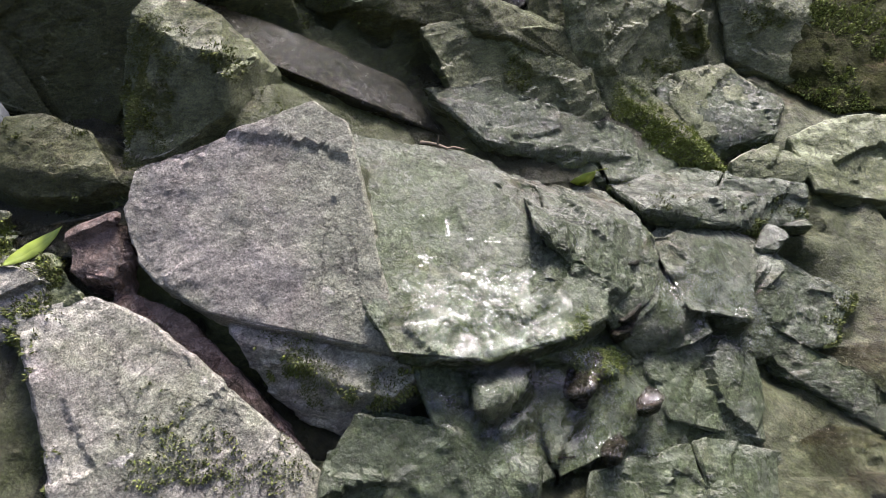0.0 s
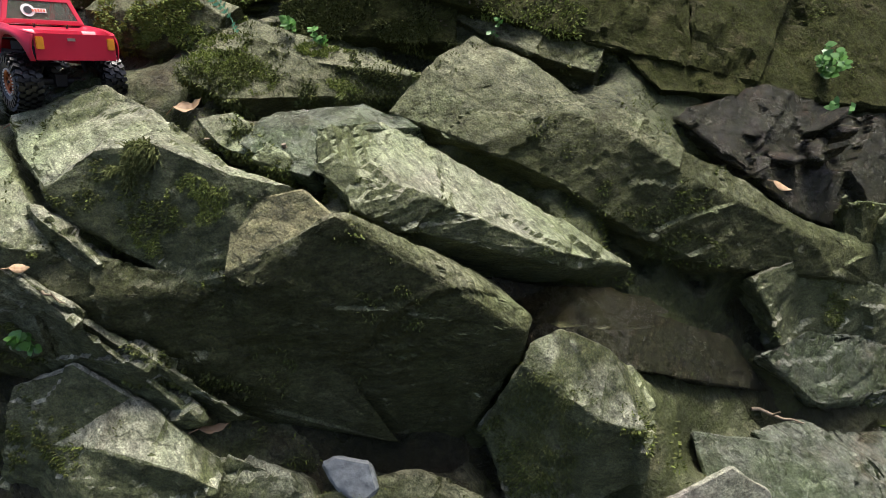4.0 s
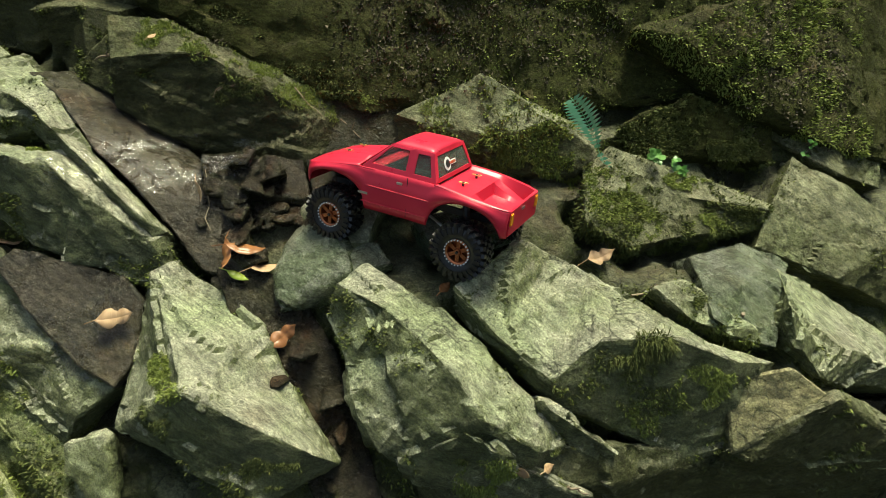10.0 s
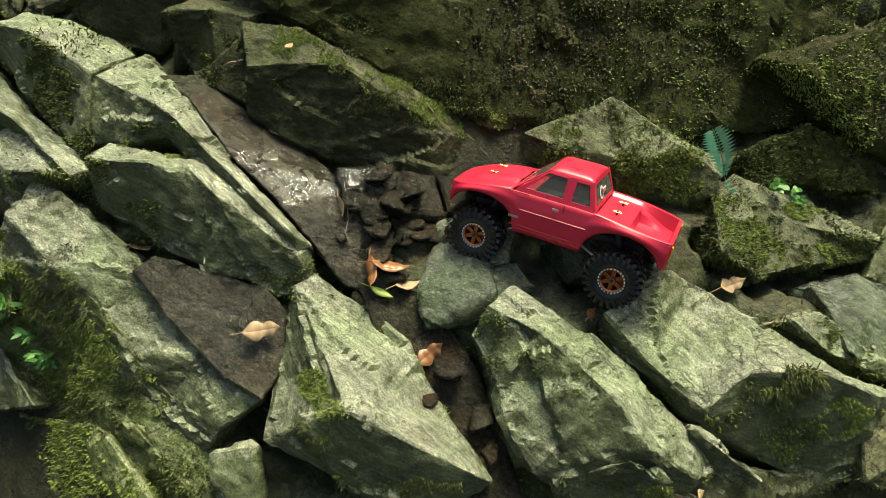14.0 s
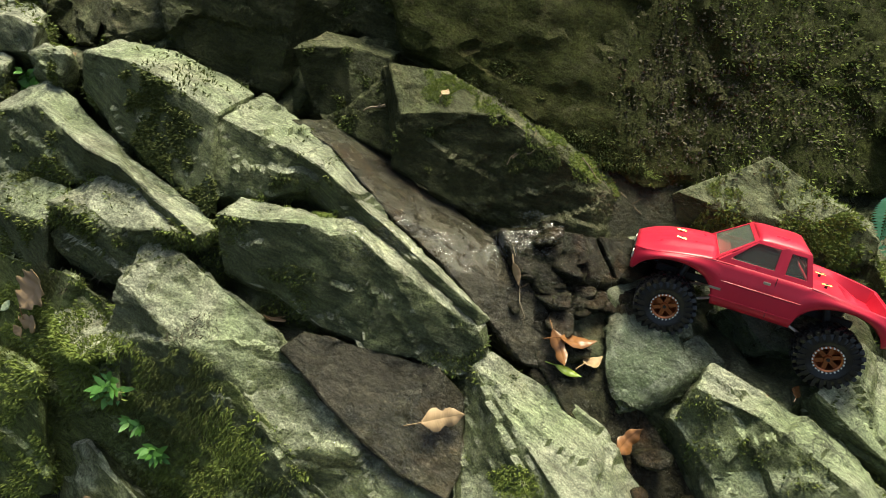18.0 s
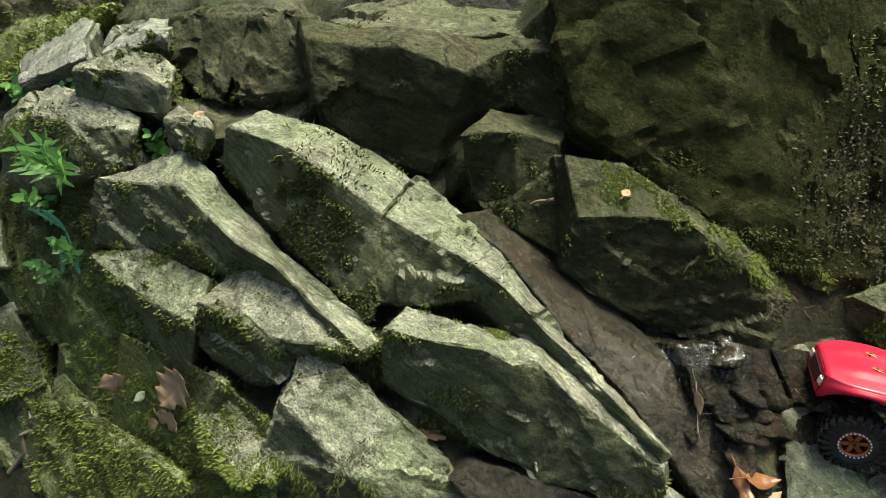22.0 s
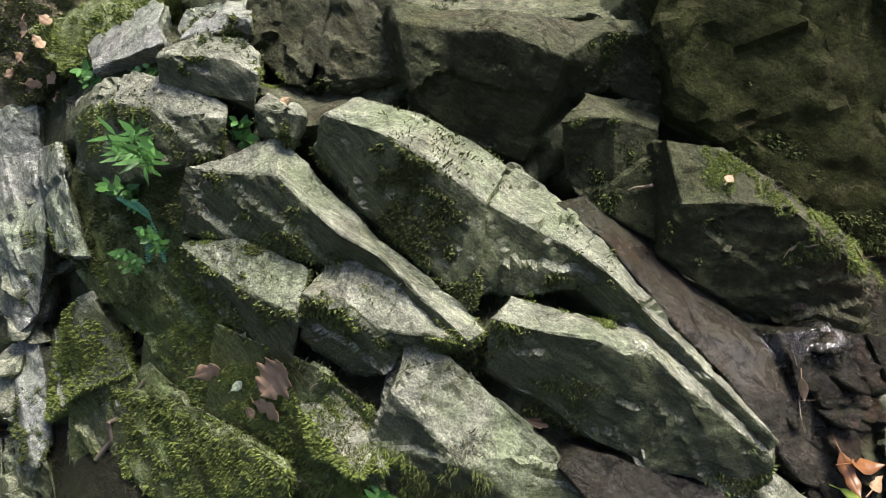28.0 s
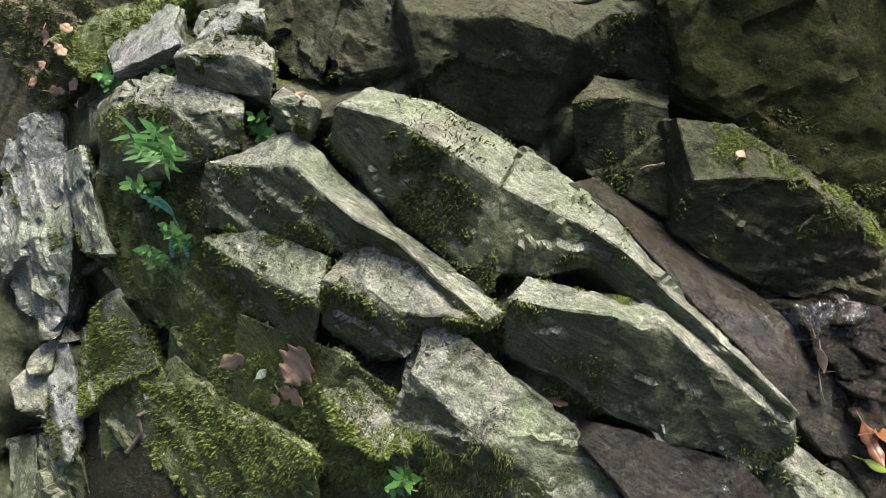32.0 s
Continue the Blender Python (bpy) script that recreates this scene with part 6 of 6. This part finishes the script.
def seedling(at, label, stems, height, leaf, seed, mat=GREEN, wide=0.5, spread=0.8):
    rng = random.Random(seed)
    p, n, _ = settle(at)
    ob = thing("seedling", p, label, "plant", "seedlings")
    for s in range(stems):
        bm, blades = bmesh.new(), []
        d = (n * 0.5 + Vector((rng.uniform(-spread, spread), rng.uniform(-spread, 0.2), 0.9))).normalized()
        q, top = Vector((rng.uniform(-0.02, 0.02), 0, rng.uniform(-0.02, 0.02))), height * rng.uniform(0.6, 1.2)
        k = 5
        for j in range(k):
            b = q + d * top / k
            rod(bm, q, b, 0.001, sides=5)
            for _ in range(2):
                dd = (Vector((rng.uniform(-1, 1), rng.uniform(-1, 0.3), rng.uniform(-0.3, 0.6)))).normalized()
                ln = leaf * rng.uniform(0.6, 1.2)
                sd = dd.cross(Vector((0.2, -0.8, 0.6))).normalized()
                w = ln * wide / 2
                lb = bmesh.new()
                a = [lb.verts.new(v) for v in (b, b + dd * ln * 0.3 + sd * w, b + dd * ln * 0.65 + sd * w * 0.8, b + dd * ln, b + dd * ln * 0.65 - sd * w * 0.8, b + dd * ln * 0.3 - sd * w)]
                lb.faces.new(a)
                blades.append(lb)
            q = b
            d = (d + Vector((rng.uniform(-0.3, 0.3), rng.uniform(-0.3, 0.1), 0.05))).normalized()
        stem = part("stem", bm, mat, ob, "thin green stem")
        for lb in blades:
            part("leaf", lb, mat, stem)


seedling((-1.697, -0.265, 0.514), "fresh green seedling in a rock crack", 4, 0.07, 0.035, 1)
seedling((-1.928, -0.318, 0.367), "tall grassy weeds on the mossy bank", 8, 0.13, 0.06, 2, wide=0.16, spread=0.4)
seedling((-1.985, -0.334, 0.293), "leafy weed on the mossy bank", 5, 0.07, 0.03, 3)
seedling((-1.857, -0.413, 0.251), "leafy weed above the mossy bank", 5, 0.06, 0.025, 4)
seedling((-1.948, -0.418, 0.160), "leafy weed on dark earth", 3, 0.05, 0.025, 5)
seedling((-2.010, -0.130, 0.542), "leafy weed on the upper rocks", 4, 0.06, 0.025, 6)
seedling((-2.263, -0.069, 0.424), "leafy weed on the far bank", 5, 0.06, 0.03, 7)
seedling((-1.203, -0.719, 0.058), "pale green creeping seedling on the bank", 2, 0.05, 0.035, 8, wide=0.35)
seedling((-1.158, -0.742, -0.013), "pale green creeping seedling on the bank", 2, 0.05, 0.03, 9, wide=0.35)
seedling((-1.114, -0.763, -0.056), "pale green creeping seedling on the bank", 3, 0.05, 0.03, 10, wide=0.35)
seedling((0.490, 0.194, 0.196), "small clover-like plant below the fern", 3, 0.035, 0.022, 11, wide=0.7)
seedling((0.555, 0.221, 0.168), "small clover-like plant below the fern", 3, 0.03, 0.018, 12, wide=0.7)
seedling((0.905, 0.526, 0.130), "tiny bright plant on the dark wall", 2, 0.03, 0.015, 13, wide=0.7)
seedling((0.380, -0.616, -0.263), "small clover-like plant on the low ridge", 3, 0.045, 0.028, 14, wide=0.7)
seedling((1.611, 1.242, -0.159), "leafy green clump on the channel wall", 8, 0.08, 0.028, 15, wide=0.7)
seedling((1.658, 1.149, -0.279), "leafy green clump on the channel wall", 4, 0.06, 0.022, 16, wide=0.7)
seedling((-1.223, -0.744, 0.073), "fresh green shoot below the bank", 2, 0.04, 0.03, 17)
seedling((-1.114, -0.460, 0.326), "green blade in the rock crack", 2, 0.03, 0.02, 18, wide=0.3)


def twig(a, b, label, r=0.003, seed=1):
    rng = random.Random(seed)
    a, b = settle(a, 0.006)[0], settle(b, 0.006)[0]
    bm = bmesh.new()
    pts = [a.lerp(b, k / 5) + Vector((rng.uniform(-1, 1), rng.uniform(-1, 1), rng.uniform(-1, 1))) * 0.06 * (b - a).length * (0 < k < 5) for k in range(6)]
    for k in range(5):
        rod(bm, pts[k] - a, pts[k + 1] - a, r * (1 - 0.12 * k), r * (1 - 0.12 * (k + 1)), sides=6)
    if (b - a).length > 0.05:
        rod(bm, pts[2] - a, pts[2] - a + (pts[3] - pts[2]).length * Vector((0.6, -0.4, 0.8)), r * 0.6, r * 0.3, sides=5)
    ob = part("twig", bm, TWIG, None, "", 60)
    ob.location = a
    tagged(ob, label, "twig", "twigs")


twig((0.723, -0.118, -0.017), (0.781, -0.167, -0.062), "pale dead twig wedged in a gap", 0.005, 1)
twig((1.586, 0.416, -0.811), (1.663, 0.518, -0.929), "short thick dead twig on wet rock", 0.006, 2)
twig((0.515, -0.170, 0.047), (0.611, -0.091, 0.044), "thin dead twig among debris", 0.003, 3)
twig((0.425, -0.544, -0.195), (0.464, -0.523, -0.224), "short pale twig in a gap", 0.003, 4)
twig((-1.991, -0.647, -0.306), (-1.891, -0.527, -0.094), "long dark root in the side gully", 0.007, 5)
twig((-0.449, -0.390, 0.191), (-0.511, -0.282, 0.276), "long thin grass stalk over the wet slab", 0.0015, 6)
for i, (a, b) in enumerate((((-0.561, -0.110, 0.408), (-0.484, -0.048, 0.408)), ((-0.273, -0.030, 0.358), (-0.182, -0.038, 0.294)), ((-0.237, -0.045, 0.329), (-0.168, 0.009, 0.330)), ((-0.400, -0.021, 0.405), (-0.310, -0.052, 0.355)), ((-0.530, -0.045, 0.433), (-0.566, -0.129, 0.399)))):
    twig(a, b, "thin dead twig on the mossy back ridge", 0.002, 10 + i)
twig((-0.848, -0.141, 0.523), (-0.888, -0.165, 0.512), "short black stick on the ridge", 0.004, 20)


# moss patches
B, K = "bright green moss cushion", "dark green shaggy moss"
tufts("moss", B, (0.643, -0.284, -0.103), 0.085, 2600, MOSS, 1, squash=0.7)
tufts("moss", K, (0.513, -0.311, -0.025), 0.085, 2200, DARK_MOSS, 2, 0.018, squash=0.6)
tufts("moss", B, (0.549, -0.373, -0.136), 0.05, 900, MOSS, 3)
tufts("moss", B, (-0.429, -0.647, -0.017), 0.045, 1200, MOSS, 4)
tufts("moss", K, (-0.126, -0.732, -0.130), 0.08, 1800, DARK_MOSS, 5, squash=0.6)
tufts("moss", K, (-0.403, -0.718, -0.091), 0.06, 900, DARK_MOSS, 6)
tufts("moss", B, (-1.765, -0.540, 0.063), 0.09, 2600, MOSS, 7)
tufts("moss", B, (-1.547, -0.618, 0.106), 0.09, 2400, MOSS, 8)
tufts("moss", B, (-1.619, -0.668, -0.057), 0.10, 2400, DARK_MOSS, 9)
tufts("moss", B, (-1.557, -0.710, -0.089), 0.08, 1500, MOSS, 10)
tufts("moss", B, (-1.042, -0.395, 0.370), 0.03, 700, MOSS, 11)
tufts("moss", B, (-0.965, -0.391, 0.358), 0.035, 900, MOSS, 12, squash=0.6)
tufts("moss", B, (-0.893, -0.398, 0.350), 0.035, 900, MOSS, 13, squash=0.6)
tufts("moss", K, (0.296, -0.614, -0.139), 0.09, 2000, MOSS, 14, squash=0.6)
tufts("moss", B, (-0.020, 0.068, 0.365), 0.08, 1600, MOSS, 15, 0.006, squash=0.5)
tufts("moss", B, (0.385, 0.039, 0.155), 0.10, 2600, MOSS, 16, 0.010)
tufts("moss", B, (0.573, 0.209, 0.143), 0.09, 1600, MOSS, 17, 0.010, squash=0.4)
tufts("moss", B, (-0.740, -0.045, 0.560), 0.07, 1300, MOSS, 18, 0.006, squash=0.5)
tufts("moss", K, (-0.511, -0.087, 0.396), 0.09, 1600, DARK_MOSS, 19, squash=0.5)
tufts("moss", K, (1.253, -0.059, -0.608), 0.13, 2600, DARK_MOSS, 20)
tufts("moss", K, (1.253, -0.129, -0.746), 0.12, 1800, DARK_MOSS, 21)
tufts("moss", B, (-1.752, -0.411, 0.295), 0.04, 800, MOSS, 22, squash=0.5)
tufts("moss", B, (-1.620, -0.427, 0.321), 0.04, 700, DARK_MOSS, 23, squash=0.5)
tufts("moss", B, (-0.792, 0.177, 0.750), 0.05, 900, MOSS, 24, squash=0.6)
tufts("moss", B, (-1.702, -0.160, 0.602), 0.05, 1000, MOSS, 25, squash=0.6)
tufts("moss", K, (-1.094, -0.698, 0.055), 0.12, 3200, DARK_MOSS, 26, 0.014)
tufts("moss", K, (-0.984, -0.755, -0.022), 0.12, 3000, MOSS, 27, 0.012)
tufts("moss", K, (-1.227, -0.711, 0.088), 0.10, 2000, MOSS, 28, 0.012)
tufts("moss", B, (-0.371, -0.662, -0.025), 0.06, 1200, MOSS, 29)
tufts("moss", B, (0.644, 0.152, 0.041), 0.09, 1800, MOSS, 30, 0.008, squash=0.6)
tufts("moss", B, (0.483, 0.043, 0.113), 0.08, 1500, MOSS, 31, 0.008)
tufts("moss", B, (1.684, -0.102, -1.295), 0.08, 1200, DARK_MOSS, 32)
tufts("moss", B, (2.059, 0.358, -1.418), 0.09, 1500, MOSS, 33, 0.008)
tufts("moss", B, (1.907, 1.093, -0.872), 0.09, 1500, MOSS, 34, 0.008)
tufts("moss", B, (1.224, -0.067, -0.633), 0.12, 2000, DARK_MOSS, 35)
tufts("moss", K, (-1.905, -0.451, 0.114), 0.08, 1600, DARK_MOSS, 36)
tufts("moss", K, (-2.165, -0.200, 0.335), 0.08, 1200, MOSS, 37)
tufts("moss", B, (-2.429, -0.031, 0.437), 0.12, 2000, MOSS, 38)
tufts("moss", B, (-1.340, -0.675, 0.115), 0.10, 1800, DARK_MOSS, 39)
tufts("moss", B, (-0.719, -0.080, 0.527), 0.09, 1500, MOSS, 120, 0.008, squash=0.6)
tufts("moss", B, (-0.600, -0.065, 0.505), 0.09, 1500, MOSS, 121, 0.008, squash=0.6)
tufts("moss", B, (-0.497, -0.041, 0.440), 0.09, 1500, MOSS, 122, 0.008, squash=0.6)
tufts("moss", B, (-0.387, -0.007, 0.371), 0.09, 1500, MOSS, 123, 0.008, squash=0.6)
tufts("moss", B, (-0.292, 0.067, 0.284), 0.09, 1500, MOSS, 124, 0.008, squash=0.6)


# crumbs of soil and dead leaf on the walls and ledges
for i, p in enumerate(((-0.492, 0.131, 0.601), (-0.154, 0.236, 0.554), (0.191, 0.351, 0.532), (-0.568, 0.170, 0.652), (-0.386, 0.111, 0.529), (0.836, 0.639, 0.325), (-0.124, 0.220, 0.533))):
    tufts("soil_crumbs", "pale crumbs of soil and dead leaf", p, 0.32, 1300, CRUMB, 60 + i, 0.008, 0.007, spread=1.5)
for i, p in enumerate(((-0.317, -0.073, 0.340), (-0.576, 0.003, 0.519), (-0.627, -0.021, 0.499), (-1.391, -0.576, 0.195), (-1.095, -0.613, 0.159), (-1.782, -0.367, 0.363))):
    tufts("litter", "brown litter caught on the rock", p, 0.07, 130, CRUMB, 80 + i, 0.014, 0.002, spread=1.4, squash=0.6)


# ---- water ----
def pool(at, rx, ry, label, seed):
    """A still pool held between the rocks."""
    rng = random.Random(seed)
    bm = bmesh.new()
    vs = [bm.verts.new((rx * math.cos(a) * rng.uniform(0.85, 1.1), ry * math.sin(a) * rng.uniform(0.85, 1.1), 0)) for a in np.linspace(0, 6.1, 26)]
    bm.faces.new(vs)
    ob = part("water", bm, WATER, None)
    ob.location = at
    tagged(ob, label, "water", kind="structure")


pool((1.212, 0.123, -0.435), 0.22, 0.10, "still brown pool between dark rocks", 1)
pool((2.407, 0.684, -1.677), 0.14, 0.06, "small still pool beside wet rock", 2)
pool((2.474, 0.960, -1.556), 0.16, 0.10, "brown side pool under pale rocks", 3)
pool((1.744, 0.707, -1.043), 0.12, 0.08, "dark pool beside the great slab", 4)
pool((1.141, -0.261, -0.941), 0.12, 0.06, "dark water in the gully", 5)

# the grey stone in the gully
rock("stone", "S", "smooth blue-grey stone lying in the gully", [(0.859, -0.340, -0.633), (0.883, -0.315, -0.624), (0.952, -0.290, -0.635), (0.979, -0.310, -0.686), (0.948, -0.340, -0.711), (0.899, -0.351, -0.680)], 900, thick=0.05, grain=0.012, big=0.003, step=0.002, category="stone", edge=0.012)


# ---- moss grown over the rocks ----
def moss_over(ob, n, mat, label, seed, low, length=0.008, width=0.0028, hang=0.25):
    """Short moss blades in uneven cushions over one rock."""
    me = ob.data
    me.calc_loop_triangles()
    co = np.empty(len(me.vertices) * 3)
    me.vertices.foreach_get("co", co)
    tri = np.empty(len(me.loop_triangles) * 3, dtype=np.int32)
    me.loop_triangles.foreach_get("vertices", tri)
    co, tri = co.reshape(-1, 3), tri.reshape(-1, 3)
    a, b, c = co[tri[:, 0]], co[tri[:, 1]], co[tri[:, 2]]
    nor = np.cross(b - a, c - a)
    area = np.linalg.norm(nor, axis=1) + 1e-12
    nor = nor / area[:, None]
    facing = nor @ np.array(BANK)
    weight = area * np.clip(facing + 0.15, 0, 1) * ((a @ np.array(BANK)) > -0.12) * (1.06 - np.clip(nor[:, 2], 0, 1)) ** 2
    if weight.sum() <= 0:
        return
    rng = np.random.default_rng(seed)
    pick = rng.choice(len(tri), size=4 * n, p=weight / weight.sum())
    u, v = rng.random((2, 4 * n, 1))
    flip = (u + v) > 1
    u, v = np.where(flip, 1 - u, u), np.where(flip, 1 - v, v)
    at = a[pick] + u * (b - a)[pick] + v * (c - a)[pick]
    base = ob.location if ob.parent is None else ob.parent.location
    keep = []
    for i, p in enumerate(at):
        q = Vector(p) + base
        if noise.noise(q * 5.5) + 0.6 * noise.noise(q * 19) + 0.3 * noise.noise(q * 55) > low:
            keep.append(i)
            if len(keep) >= n:
                break
    if len(keep) < 20:
        return
    at, nn = at[keep], nor[pick][keep]
    m = len(keep)
    lean = nn + rng.uniform(-0.8, 0.8, (m, 3)) + np.array((0, 0, -hang))
    lean /= np.linalg.norm(lean, axis=1)[:, None]
    side = np.cross(lean, rng.uniform(-1, 1, (m, 3)))
    side /= np.linalg.norm(side, axis=1)[:, None] + 1e-9
    ln, w = length * rng.uniform(0.5, 1.4, (m, 1)), width * rng.uniform(0.6, 1.3, (m, 1))
    foot = at - nn * 0.002
    vs = np.stack((foot - side * w * 0.4, foot + side * w * 0.4, at + lean * ln * 0.55 + side * w * 0.5, at + lean * ln, at + lean * ln * 0.55 - side * w * 0.5), 1).reshape(-1, 3)
    fs = [(5 * k, 5 * k + 1, 5 * k + 2, 5 * k + 4) for k in range(m)] + [(5 * k + 4, 5 * k + 2, 5 * k + 3) for k in range(m)]
    moss = bpy.data.meshes.new("moss")
    moss.from_pydata(vs.tolist(), [], fs)
    moss.materials.append(mat)
    cover = new("moss", moss)
    cover.parent = ob
    tagged(cover, label, kind="stuff")


moss_over(BEDROCK, 26000, DARK_MOSS, "dark green moss in the cracks", 3, 0.02, 0.010, 0.003)
moss_over(BEDROCK, 14000, MOSS, "bright green moss in the cracks", 4, 0.22, 0.009, 0.003)
HEAVY = ("mossy slope", "mossy block below", "moss-covered", "steep mossy", "mossy bank", "bright mossy", "dark mossy", "mossy foot", "mossy earth", "mossy rock")
for k, ob in enumerate([o for o in scene.objects if o.type == "MESH" and o.parent is None and o.get("category") == "rock"]):
    words, kind = ob.get("label", ""), ob.name.split(".")[0]
    if kind in ("slab", "big_slab", "gravel", "rubble") or "wet" in words:
        continue
    if kind == "moss_bank" or any(h in words for h in HEAVY):
        moss_over(ob, 9000, MOSS if k % 3 else DARK_MOSS, "thick green moss", 900 + k, -0.12, 0.010, 0.0032)
    elif kind in ("ridge_block", "back_ledge", "back_block", "side_block", "boulder", "ledge", "wet_rock", "rock_wall"):
        moss_over(ob, 2000, DARK_MOSS, "thin dark green moss", 900 + k, 0.38)
        moss_over(ob, 900, MOSS, "bright green moss", 1900 + k, 0.48)


# ---- water running over the rocks ----
def water_film(at, rx, ry, label, seed, broken=-9.0):
    """A thin sheet of running water that follows the rock."""
    turn, n = upright(BANK), 44
    vs, fs, ok = [], [], {}
    for j in range(n + 1):
        for i in range(n + 1):
            q = Vector(((2 * i / n - 1) * rx, (2 * j / n - 1) * ry, 0))
            r = math.hypot(q.x / rx, q.y / ry) + 0.5 * noise.noise(q * 14 + Vector((seed, 0, 0)))
            p, nor, own = settle(Vector(at) + turn @ q, 0.004)
            if own is not None and r < 0.9 and noise.noise(q * 17 + Vector((0, seed, 0))) + 0.6 * noise.noise(q * 45) > broken:
                ok[i, j] = len(vs)
                vs.append(p)
    for (i, j), k in ok.items():
        if (i + 1, j) in ok and (i, j + 1) in ok and (i + 1, j + 1) in ok:
            quad = (k, ok[i + 1, j], ok[i + 1, j + 1], ok[i, j + 1])
            if max((vs[quad[0]] - vs[q]).length for q in quad) < 0.05:
                fs.append(quad)
    if not fs:
        return
    me = bpy.data.meshes.new("water_film")
    me.from_pydata([tuple(v) for v in vs], [], fs)
    me.materials.append(RUNNING)
    me.shade_smooth()
    ob = tagged(new("water_film", me), label, "water", kind="structure")
    ob.visible_shadow = False


RUNNING = Mat("running_water").set("Base Color", (0.95, 0.96, 0.95, 1)).set("Transmission Weight", 1.0).set("IOR", 1.36).set("Roughness", 0.06)
_r = RUNNING.bump(RUNNING.noise(40, 4, 0.6, 0.9), 0.5, 0.010)
RUNNING.bump(RUNNING.noise(130, 3, 0.6, 0.5), 0.3, 0.002, _r)
RUNNING = RUNNING.m
water_film((1.908, 0.188, -1.307), 0.20, 0.13, "thin water trickling over the green rock", 1)
water_film((1.850, 0.200, -1.165), 0.26, 0.20, "thin water spreading over the great slab", 6, 0.28)
water_film((1.960, 0.080, -1.350), 0.24, 0.16, "water trickling off the great slab", 7, 0.05)
water_film((2.041, 0.220, -1.467), 0.22, 0.14, "sheet of water running down the wet rocks", 2)
water_film((2.200, 0.707, -1.416), 0.18, 0.10, "water film between broken wet rocks", 3)
water_film((-0.698, -0.626, -0.022), 0.16, 0.10, "shallow water on the dark slab", 4)
water_film((-0.623, -0.295, 0.294), 0.26, 0.09, "thin stream water on the brown slab", 5)
